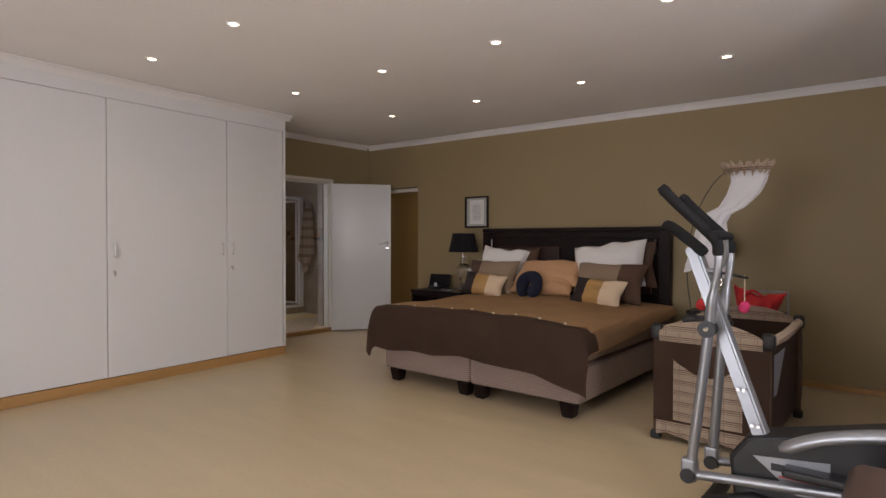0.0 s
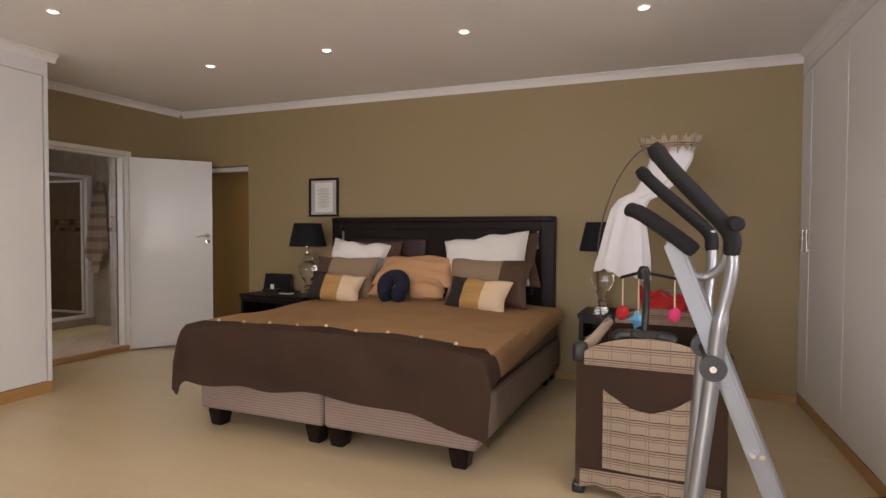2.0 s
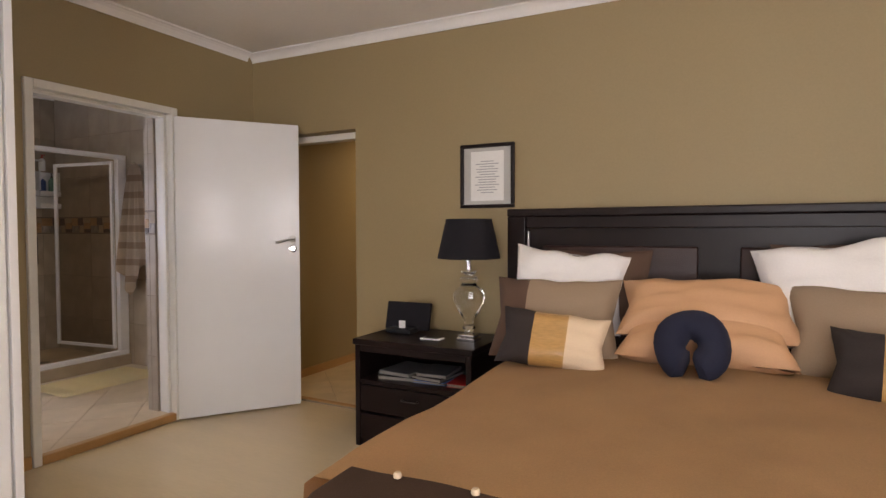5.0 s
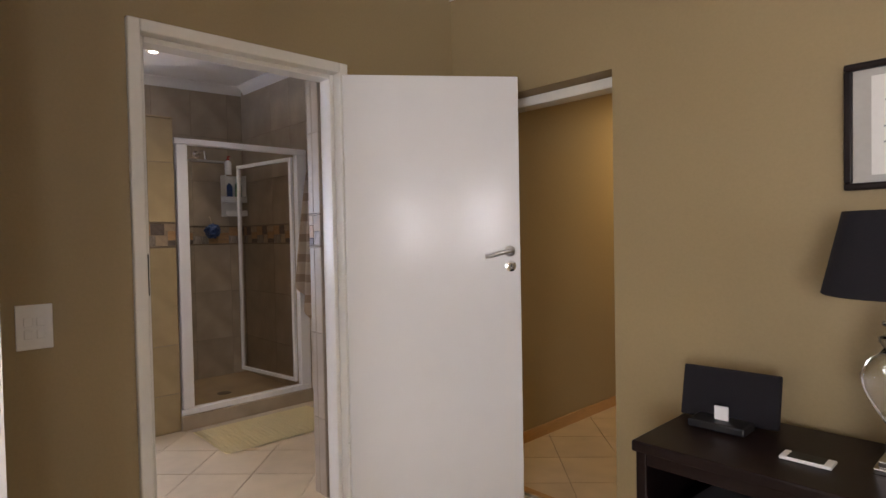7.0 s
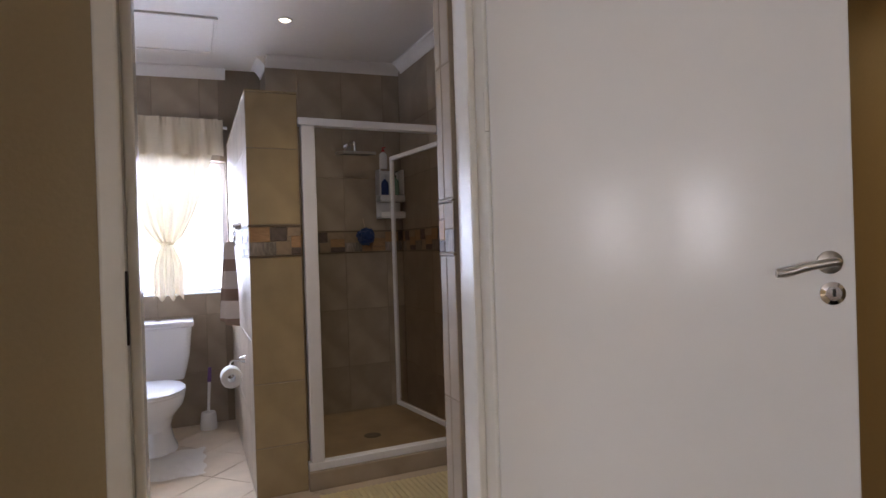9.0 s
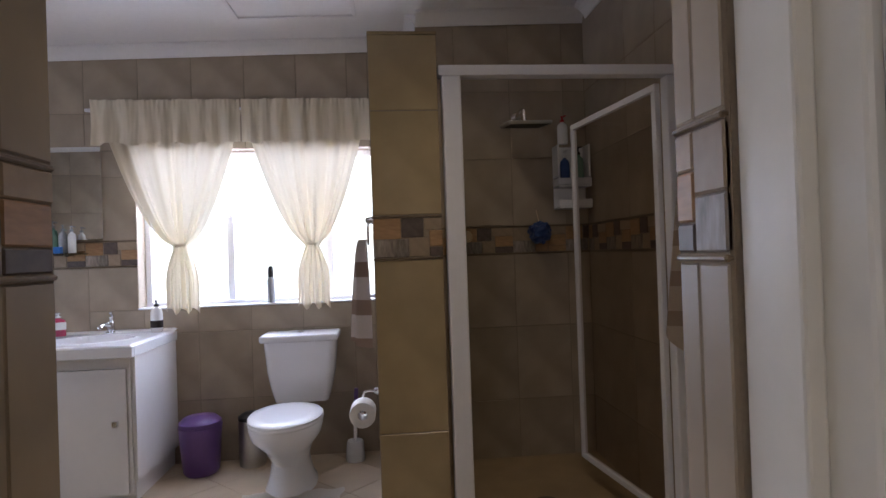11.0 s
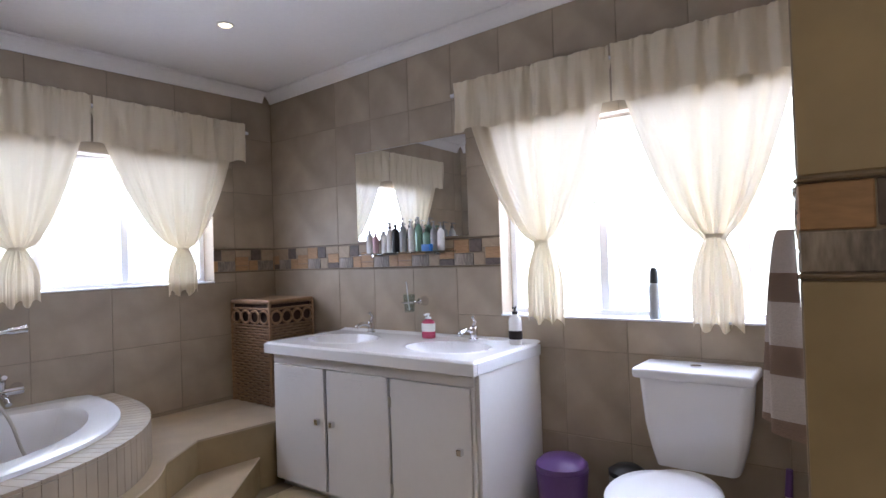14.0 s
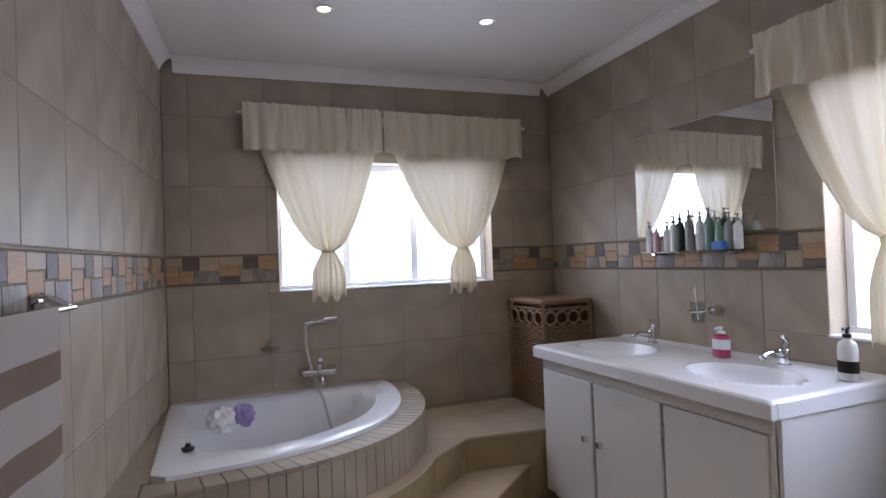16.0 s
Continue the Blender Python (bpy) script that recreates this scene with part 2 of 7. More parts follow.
M = {
    "wall": material("olive_wall_paint", (0.308, 0.236, 0.122), 0.6, grain=90, vary=0.05, bump=0.06, stain=0.8),
    "ceiling": material("ceiling_paint", (0.82, 0.80, 0.79), 0.75, grain=40, vary=0.03, bump=0.05),
    "cornice": material("cornice_paint", (0.78, 0.76, 0.75), 0.6, grain=40, vary=0.03, bump=0.02),
    "floor": material("pale_vinyl_floor", (0.53, 0.43, 0.28), 0.33, grain=14, vary=0.07, bump=0.015, stain=1.1, stretch=(1, 6, 1)),
    "closet": material("white_melamine", (0.74, 0.735, 0.74), 0.52, grain=30, vary=0.02, bump=0.01),
    "plinth": material("honey_wood_plinth", (0.42, 0.24, 0.09), 0.4, grain=18, vary=0.15, stretch=(1, 1, 8)),
    "door": material("white_gloss_door_paint", (0.70, 0.695, 0.69), 0.19, grain=7, vary=0.02, bump=0.012, stain=2.5),
    "frame": material("cream_gloss_frame_paint", (0.74, 0.72, 0.66), 0.25, grain=30, vary=0.04, bump=0.03),
    "steel": material("brushed_steel", (0.55, 0.54, 0.52), 0.3, 1.0, grain=120, vary=0.05),
    "chrome": material("polished_chrome", (0.75, 0.75, 0.77), 0.08, 1.0, vary=0.02, bump=0),
    "dark_wood": material("dark_stained_wood", (0.0095, 0.0048, 0.0045), 0.38, grain=20, vary=0.25, stretch=(8, 1, 1), bump=0.02, gloss=0.22),
    "dark_leather": material("dark_brown_leather", (0.03, 0.014, 0.012), 0.35, grain=160, vary=0.15, bump=0.25, gloss=0.3),
    "tan": material("tan_suede_cloth", (0.54, 0.335, 0.17), 0.95, grain=180, vary=0.10, bump=0.2, stain=4),
    "brown": material("chocolate_cloth", (0.088, 0.050, 0.033), 0.95, grain=200, vary=0.12, bump=0.25, stain=4),
    "white_cloth": material("white_cotton", (0.76, 0.74, 0.73), 0.9, grain=120, vary=0.04, bump=0.15),
    "peach": material("peach_satin_cloth", (0.52, 0.30, 0.16), 0.6, grain=150, vary=0.06, bump=0.1),
    "taupe": material("taupe_cloth", (0.27, 0.195, 0.13), 0.9, grain=200, vary=0.08, bump=0.2),
    "gold": material("gold_satin", (0.42, 0.24, 0.08), 0.3, grain=30, vary=0.25, bump=0.1, stretch=(1, 1, 5)),
    "cream_cloth": material("cream_cloth", (0.64, 0.50, 0.35), 0.85, grain=150, vary=0.05, bump=0.15),
    "near_black": material("dark_cushion_cloth", (0.022, 0.015, 0.014), 0.9, grain=200, vary=0.2, bump=0.2),
    "navy": material("navy_velour", (0.008, 0.010, 0.028), 0.95, grain=180, vary=0.2, bump=0.2),
    "shade": material("black_lampshade_cloth", (0.012, 0.011, 0.014), 0.85, grain=240, vary=0.15, bump=0.2, gloss=0.2),
    "black": material("black_plastic", (0.010, 0.010, 0.011), 0.45, grain=90, vary=0.15, bump=0.05),
    "foam": material("black_foam_grip", (0.011, 0.011, 0.012), 0.7, grain=300, vary=0.2, bump=0.3, gloss=0.22),
    "silver": material("silver_metal_paint", (0.29, 0.30, 0.32), 0.36, 0.75, grain=150, vary=0.05, bump=0.01),
    "paper": material("cream_paper", (0.74, 0.73, 0.70), 0.8, grain=60, vary=0.04, bump=0.02),
    # page colour darkened for the shade inside the nightstand shelf
    "shaded_paper": material("shelf_shaded_paper", (0.24, 0.225, 0.20), 0.85, grain=200, vary=0.1, bump=0.05),
    "dark_steel": material("dark_bronze_metal", (0.10, 0.09, 0.085), 0.35, 0.9, grain=120, vary=0.1),
    # grey cover, also darkened for the dim shelf
    "grey_cover": material("shelf_shaded_grey_cover", (0.13, 0.13, 0.135), 0.5, grain=90, vary=0.12, bump=0.03),
    "ink": material("grey_print", (0.35, 0.35, 0.36), 0.8, vary=0.1, bump=0),
    "mount": material("grey_mount_board", (0.45, 0.44, 0.41), 0.8, vary=0.05, bump=0.05),
    "red": material("red_cloth", (0.42, 0.012, 0.015), 0.8, grain=150, vary=0.15, bump=0.2),
    "blue_felt": material("light_blue_felt", (0.13, 0.38, 0.62), 0.95, vary=0.1, bump=0.2),
    "pink_felt": material("pink_felt", (0.65, 0.05, 0.16), 0.95, vary=0.1, bump=0.2),
    "purple": material("purple_plastic", (0.12, 0.055, 0.21), 0.4, vary=0.08, bump=0.02),
    "lilac_net": material("lilac_net_cloth", (0.36, 0.27, 0.50), 0.9, grain=160, vary=0.15, bump=0.3),
    "porcelain": material("white_porcelain", (0.78, 0.79, 0.82), 0.12, grain=6, vary=0.015, bump=0),
    "acrylic": material("white_acrylic", (0.78, 0.79, 0.82), 0.22, grain=8, vary=0.015, bump=0),
    "tile": material("beige_stone_tile", (0.335, 0.274, 0.204), 0.46, grain=7, vary=0.20, bump=0.02, stain=2.6, spread=0.06),
    "gold_tile": material("golden_stone_tile", (0.37, 0.288, 0.165), 0.26, grain=9, vary=0.14, bump=0.02, stain=2.2, spread=0.05),
    "floor_tile": material("floor_stone_tile", (0.52, 0.42, 0.30), 0.3, grain=6, vary=0.18, bump=0.02, stain=2.0, spread=0.07),
    "shower_floor": material("brown_shower_tile", (0.32, 0.23, 0.135), 0.35, grain=8, vary=0.18, bump=0.02, stain=2.4),
    "grout": material("grey_grout", (0.27, 0.22, 0.165), 0.9, grain=120, vary=0.12, bump=0.2),
    "band_dark": material("dark_slate_mosaic", (0.10, 0.075, 0.062), 0.50, grain=40, vary=0.4),
    "band_orange": material("orange_stone_mosaic", (0.37, 0.22, 0.11), 0.50, grain=30, vary=0.25, stretch=(1, 1, 4)),
    "band_tan": material("tan_stone_mosaic", (0.33, 0.25, 0.17), 0.50, grain=30, vary=0.2, spread=0.15),
    "band_grey": material("veined_slate_mosaic", (0.23, 0.195, 0.165), 0.50, grain=22, vary=0.8, stretch=(4, 4, 1)),
    "listello": material("bronze_edge_strip", (0.16, 0.115, 0.07), 0.4, grain=60, vary=0.2),
    "wicker": material("brown_wicker", (0.28, 0.165, 0.09), 0.6, grain=60, vary=0.35, bump=0.1, spread=0.25),
    "dark_wicker": material("dark_wicker", (0.05, 0.022, 0.014), 0.6, grain=60, vary=0.3, bump=0.1),
    "alu": material("white_powder_coated_aluminium", (0.76, 0.76, 0.80), 0.35, grain=60, vary=0.02, bump=0.01),
    "mat": material("cream_ribbed_bath_mat", (0.76, 0.66, 0.40), 0.95, grain=160, vary=0.1, bump=0.3),
    "white_mat": material("white_tufted_mat", (0.70, 0.66, 0.60), 0.95, grain=160, vary=0.1, bump=0.4),
    "leather": material("brown_leather", (0.07, 0.040, 0.028), 0.4, grain=140, vary=0.12, bump=0.25),
    "liquid_red": material("pink_liquid_soap", (0.50, 0.07, 0.14), 0.2, vary=0.04, bump=0),
    "deep_blue": material("dark_blue_plastic", (0.02, 0.05, 0.17), 0.35, vary=0.08, bump=0),
    "bottle_green": material("green_bottle_plastic", (0.16, 0.30, 0.23), 0.25, vary=0.05, bump=0),
    "bottle_grey": material("grey_bottle_plastic", (0.30, 0.31, 0.32), 0.25, vary=0.05, bump=0),
    "bottle_pink": material("pink_bottle_plastic", (0.55, 0.35, 0.38), 0.25, vary=0.05, bump=0),
    "bottle_white": material("white_bottle_plastic", (0.75, 0.75, 0.75), 0.25, vary=0.03, bump=0),
    "bottle_blue": material("blue_box_plastic", (0.03, 0.16, 0.50), 0.3, vary=0.05, bump=0),
    "frosted": glass("clear_plastic", (0.86, 0.90, 0.88), 0.10),
    "glass": glass("clear_glass", (0.95, 0.965, 0.955), 0.02, 1.45),
    "crystal": crystal("clear_lamp_glass"),
    "smoked": glass("bronze_shower_glass", (0.76, 0.71, 0.67), 0.03, 1.25),
    "mirror": material("mirror_silver", (0.86, 0.87, 0.86), 0.01, 1.0, vary=0.0, bump=0),
    "curtain": sheer("cream_sheer_curtain", (0.95, 0.85, 0.665), 0.03, 0.25),
    "veil": sheer("white_tulle", (0.86, 0.85, 0.88), 0.18),
    "lamp_glow": glow("downlight_bulb", (1.0, 0.86, 0.62), 14.0),
    "outside": glow("bright_hazy_distance", (0.97, 1.0, 0.97), 3.2),
    "check": stripes("cream_brown_plaid", (0.60, 0.48, 0.36), (0.16, 0.095, 0.065), 2, 0.066, 0.075,
                     cross=[(2, 0.066, 0.06, (0.20, 0.125, 0.09), 0.17), (2, 0.066, 0.05, (0.30, 0.20, 0.15), 0.34), (0, 0.085, 0.05, (0.34, 0.235, 0.175)), (0, 0.085, 0.04, (0.42, 0.31, 0.235), 0.16), (2, 0.011, 0.22, (0.56, 0.44, 0.33), 0.3)]),
    "towel": stripes("striped_towel", (0.66, 0.60, 0.55), (0.34, 0.245, 0.185), 2, 0.165, 0.40),
    "tan_towel": stripes("tan_striped_towel", (0.58, 0.48, 0.38), (0.40, 0.30, 0.22), 2, 0.15, 0.38),
    "base_cloth": stripes("woven_bed_base_cloth", (0.34, 0.26, 0.22), (0.20, 0.145, 0.125), 2, 0.016, 0.5,
                          cross=[(0, 0.020, 0.45, (0.25, 0.185, 0.155))]),
}

# ---- builders ----
ORIGIN = {}


def thing(name, at, label, category, group="", kind=""):
    ob = new(name)
    ob.location, ob.empty_display_size = at, 0.05
    ORIGIN[ob.name] = Vector(at)
    return tagged(ob, label, category, group, kind)


def part(name, bm, mat, parent=None, label="", smooth=False):
    """Links bm, built in world places, as one mesh under parent."""
    origin = ORIGIN.get(parent.name, Vector()) if parent else Vector()
    bm.transform(Matrix.Translation(-origin))
    bmesh.ops.recalc_face_normals(bm, faces=bm.faces)
    me = bpy.data.meshes.new(name)
    bm.to_mesh(me)
    bm.free()
    me.materials.append(mat if not isinstance(mat, str) else M[mat])
    if smooth:
        me.shade_smooth()
        me.set_sharp_from_angle(angle=radians(40))
    ob = new(name, me)
    if parent:
        ob.parent = parent
        ORIGIN[ob.name] = origin
    if label:
        ob["label"] = label
    return ob


def box(x0, x1, y0, y1, z0, z1, bevel=0.0, bm=None, seg=2):
    bm = bm or bmesh.new()
    r = bmesh.ops.create_cube(bm, size=1, matrix=Matrix.Translation(((x0 + x1) / 2, (y0 + y1) / 2, (z0 + z1) / 2)) @ Matrix.Diagonal((abs(x1 - x0), abs(y1 - y0), abs(z1 - z0), 1)))
    if bevel:
        edges = {e for v in r["verts"] for e in v.link_edges}
        bmesh.ops.bevel(bm, geom=list(edges), offset=bevel, segments=seg, affect="EDGES", profile=0.5)
    return bm


def rod(points, radius, seg=12, bm=None, flat=1.0):
    """A tube along points; radius may be a list; flat squashes it across."""
    bm = bm or bmesh.new()
    pts = [Vector(p) for p in points]
    rad = radius if isinstance(radius, (list, tuple)) else [radius] * len(pts)
    rings = []
    side = None
    for i, p in enumerate(pts):
        d = (pts[min(i + 1, len(pts) - 1)] - pts[max(i - 1, 0)]).normalized()
        if side is None:
            side = d.orthogonal().normalized()
        side = (side - d * side.dot(d)).normalized()
        up = d.cross(side)
        rings.append([bm.verts.new(p + (side * math.cos(a) + up * math.sin(a) * flat) * rad[i]) for a in [2 * math.pi * k / seg for k in range(seg)]])
    for a, b in zip(rings, rings[1:]):
        for k in range(seg):
            bm.faces.new((a[k], a[(k + 1) % seg], b[(k + 1) % seg], b[k]))
    bm.faces.new(rings[0][::-1])
    bm.faces.new(rings[-1])
    return bm


def curve(points, steps=6):
    """Catmull-Rom points through the given ones."""
    p = [Vector(q) for q in points]
    p = [p[0] * 2 - p[1]] + p + [p[-1] * 2 - p[-2]]
    out = []
    for a, b, c, d in zip(p, p[1:], p[2:], p[3:]):
        for s in range(steps):
            t = s / steps
            out.append(0.5 * (2 * b + (c - a) * t + (2 * a - 5 * b + 4 * c - d) * t * t + (3 * b - a - 3 * c + d) * t ** 3))
    return out + [p[-2]]


def lathe(centre, profile, seg=28, bm=None, sx=1.0, sy=1.0, capped=True):
    """A turned shape: profile is (radius, height) from the bottom up."""
    bm = bm or bmesh.new()
    c = Vector(centre)
    rings = [[bm.verts.new(c + Vector((r * sx * math.cos(a), r * sy * math.sin(a), z))) for a in [2 * math.pi * k / seg for k in range(seg)]] for r, z in profile]
    for a, b in zip(rings, rings[1:]):
        for k in range(seg):
            bm.faces.new((a[k], a[(k + 1) % seg], b[(k + 1) % seg], b[k]))
    if capped and profile[0][0] > 1e-4:
        bm.faces.new(rings[0][::-1])
    if capped and profile[-1][0] > 1e-4:
        bm.faces.new(rings[-1])
    return bm


def sheet(nu, nv, f, thick=0.0):
    """A grid of f(u, v), u and v from 0 to 1, given thickness along its normals."""
    bm = bmesh.new()
    g = [[bm.verts.new(f(i / nu, j / nv)) for j in range(nv + 1)] for i in range(nu + 1)]
    for i in range(nu):
        for j in range(nv):
            bm.faces.new((g[i][j], g[i + 1][j], g[i + 1][j + 1], g[i][j + 1]))
    if thick:
        bmesh.ops.solidify(bm, geom=bm.faces[:], thickness=thick)
    return bm


def prism(outline, z0, z1, bevel=0.0):
    """An upright block over a plan outline."""
    bm = bmesh.new()
    low = [bm.verts.new((x, y, z0)) for x, y in outline]
    high = [bm.verts.new((x, y, z1)) for x, y in outline]
    n = len(outline)
    bm.faces.new(low[::-1])
    bm.faces.new(high)
    for k in range(n):
        bm.faces.new((low[k], low[(k + 1) % n], high[(k + 1) % n], high[k]))
    if bevel:
        bmesh.ops.bevel(bm, geom=[e for e in bm.edges if all(v.co.z > z1 - 1e-5 for v in e.verts)], offset=bevel, segments=2, affect="EDGES", profile=0.5)
    return bm


def cushion(w, h, d, m, puff=0.5, nu=18, corner=0.12, wrinkle=0.010, seed=0):
    """A stuffed pillow, w wide, h high, d thick, in the plane x-z, then moved by m."""
    bm = bmesh.new()
    faces = []
    for s in (1, -1):
        g = []
        for i in range(nu + 1):
            row = []
            for j in range(nu + 1):
                u, v = 2 * i / nu - 1, 2 * j / nu - 1
                e = max(0.0, (1 - abs(u) ** 2.6)) * max(0.0, (1 - abs(v) ** 2.6))
                pin = 1 - corner * (1 - abs(v)) * abs(u) ** 3 if abs(u) > abs(v) else 1
                pin2 = 1 - corner * (1 - abs(u)) * abs(v) ** 3 if abs(v) > abs(u) else 1
                k = noise.noise(Vector((u * 2.3 + seed, v * 2.3, s * 3.1)))
                row.append(bm.verts.new((u * w / 2 * pin, s * (d / 2 * e ** puff + 0.004 + wrinkle * k * min(1, e * 3)), v * h / 2 * pin2 + wrinkle * k)))
            g.append(row)
        for i in range(nu):
            for j in range(nu):
                bm.faces.new((g[i][j], g[i + 1][j], g[i + 1][j + 1], g[i][j + 1]))
    bmesh.ops.remove_doubles(bm, verts=bm.verts, dist=0.0085)
    bm.transform(m)
    return bm


def cut_boxes(u0, u1, z0, z1, holes):
    """The rectangles that are left of one when the holes are taken out."""
    rects = [(u0, u1, z0, z1)]
    for a0, a1, b0, b1 in holes:
        left = []
        for r0, r1, s0, s1 in rects:
            if a0 >= r1 or a1 <= r0 or b0 >= s1 or b1 <= s0:
                left.append((r0, r1, s0, s1))
                continue
            if s0 < b0:
                left.append((r0, r1, s0, b0))
            if b1 < s1:
                left.append((r0, r1, b1, s1))
            if r0 < a0:
                left.append((r0, a0, max(s0, b0), min(s1, b1)))
            if a1 < r1:
                left.append((a1, r1, max(s0, b0), min(s1, b1)))
        rects = left
    return rects


def wall(name, axis, face, back, u0, u1, z0, z1, mat, holes=(), label="painted wall"):
    """A wall with thickness from face to back; u runs along it."""
    bm = bmesh.new()
    for r0, r1, s0, s1 in cut_boxes(u0, u1, z0, z1, holes):
        a, b = min(face, back), max(face, back)
        if axis == "x":
            box(a, b, r0, r1, s0, s1, bm=bm)
        else:
            box(r0, r1, a, b, s0, s1, bm=bm)
    return tagged(part(name, bm, mat), label, "wall", kind="structure")

# ---- large structure: bedroom ----
CEIL, BATH_CEIL, BATH_FLOOR = 2.60, 2.54, 0.05
XW, YN, XE, YS, XR = -5.40, 5.93, 0.79, -1.8, 1.60
tagged(part("floor", box(-5.42, 1.85, -2.05, 5.93, -0.10, 0.0), "floor"), "pale beige vinyl floor with a soft sheen", "floor", kind="structure")
wall("wall_north", "y", YN, YN + 0.22, -5.62, 1.85, 0, CEIL + 0.1, "wall", [(-5.22, -4.43, -1, 1.99)], "olive khaki painted wall behind the bed")
wall("wall_west", "x", XW, -5.62, -2.05, YN, 0, CEIL + 0.1, "wall", [(4.314, 5.238, -1, 2.096)], "olive khaki painted wall with the bathroom doorway")
wall("wall_south", "y", YS, YS - 0.22, -5.62, 1.85, 0, CEIL + 0.1, "wall", [(-1.8, 0.4, 0.25, 2.2)], "olive khaki painted wall")
wall("wall_east", "x", XR, XR + 0.22, YS, YN, 0, CEIL + 0.1, "wall", [(0.8, 1.2, 0.9, 2.1), (2.3, 2.7, 0.9, 2.1)], "olive khaki painted wall with two windows")
FALL = Matrix(((1, 0, 0, 0), (0, 1, 0, 0), (-0.0105, 0, 1, -0.021), (0, 0, 0, 1)))      # the ceiling drops a little towards the east
tagged(part("ceiling", box(-5.40, 1.60, -1.80, 5.93, CEIL, CEIL + 0.1), "ceiling"), "white painted ceiling board", "ceiling", kind="structure").data.transform(FALL)


def cornice(name, p, q, out, z, size=0.075, mat="cornice"):
    """A coved cornice from p to q in plan; out is the way into the room."""
    prof = [(0, 0), (0.008, 0), (0.010, 0.010), (0.016, 0.022), (0.030, 0.042), (0.048, 0.058), (0.062, 0.064), (0.064, 0.075), (0, 0.075)]
    k = size / 0.075
    bm = bmesh.new()
    ends = []
    for x, y in (p, q):
        ends.append([bm.verts.new((x + out[0] * a * k, y + out[1] * a * k, z - size + b * k)) for a, b in prof])
    n = len(prof)
    for i in range(n):
        bm.faces.new((ends[0][i], ends[0][(i + 1) % n], ends[1][(i + 1) % n], ends[1][i]))
    bm.faces.new(ends[0][::-1])
    bm.faces.new(ends[1])
    return tagged(part(name, bm, mat), "white coved plaster cornice", "cornice", kind="structure")


CX, CY = -4.52, 3.855          # corner of the built-in cupboards
LEAN_W = Matrix.Translation((CX, CY, 0)) @ Matrix.Rotation(radians(4.0), 4, "Z") @ Matrix.Translation((-CX, -CY, 0))   # both cupboards stand a little out of square
LEAN_E = Matrix.Translation((XE, YN, 0)) @ Matrix.Rotation(radians(3.8), 4, "Z") @ Matrix.Translation((-XE, -YN, 0))
for p, q, out, size, lean in (((XW, YN - 0.002), (XE, YN - 0.002), (0, -1), 0.064, Matrix()), ((XW + 0.002, CY), (XW + 0.002, YN - 0.06), (1, 0), 0.064, Matrix()),
                              ((CX + 0.002, YS), (CX + 0.002, CY + 0.056), (1, 0), 0.064, LEAN_W), ((XW + 0.06, CY + 0.002), (CX, CY + 0.002), (0, 1), 0.064, Matrix()),
                              ((XE - 0.002, 3.42), (XE - 0.002, YN - 0.06), (-1, 0), 0.05, LEAN_E)):
    cornice("cornice", p, q, out, CEIL - 0.002, size).data.transform(FALL @ lean)


def skirting(p, q, out, z=0.0, h=0.07):
    (x0, y0), (x1, y1) = p, q
    ax, ay = out[0] * 0.016, out[1] * 0.016
    bm = box(min(x0, x1, x0 + ax), max(x0, x1, x0 + ax), min(y0, y1, y0 + ay), max(y0, y1, y0 + ay), z, z + h, 0.004)
    return tagged(part("skirting", bm, "plinth"), "honey coloured wooden skirting board", "skirting", kind="structure")


skirting((-4.43, YN - 0.001), (XE, YN - 0.001), (0, -1), h=0.05)
skirting((XW + 0.001, CY), (XW + 0.001, 4.31), (1, 0))

# built-in cupboards on the west side
closet = thing("built_in_wardrobe", (CX, 1.0, 0), "white built-in wardrobe with flush doors and wooden plinth", "wardrobe")
part("carcass", box(XW + 0.003, CX - 0.022, YS, CY - 0.001, 0.09, CEIL + 0.05), "closet", closet)
part("plinth", box(XW + 0.003, CX - 0.002, YS, CY + 0.001, 0.0, 0.088, 0.003), "plinth", closet, "honey coloured wooden plinth")
part("end_stile", box(CX - 0.021, CX, CY - 0.03, CY, 0.09, CEIL + 0.05), "closet", closet)
part("header", box(CX - 0.021, CX, YS, CY - 0.03, 2.45, CEIL + 0.05), "closet", closet)


def bar_handle(p, length, out, parent, name="handle"):
    """A straight upright steel bar handle on two posts."""
    x, y, z = p
    ox, oy = out[0] * 0.028, out[1] * 0.028
    bm = rod([(x + ox, y + oy, z - length / 2), (x + ox, y + oy, z + length / 2)], 0.006, 10)
    for s in (-1, 1):
        rod([(x, y, z + s * length * 0.38), (x + ox, y + oy, z + s * length * 0.38)], 0.0045, 8, bm)
    return part(name, bm, "steel", parent, "brushed steel handle", True)


seams = [-1.62, -0.78, 0.18, 1.16, 2.0, 3.13, 3.815]
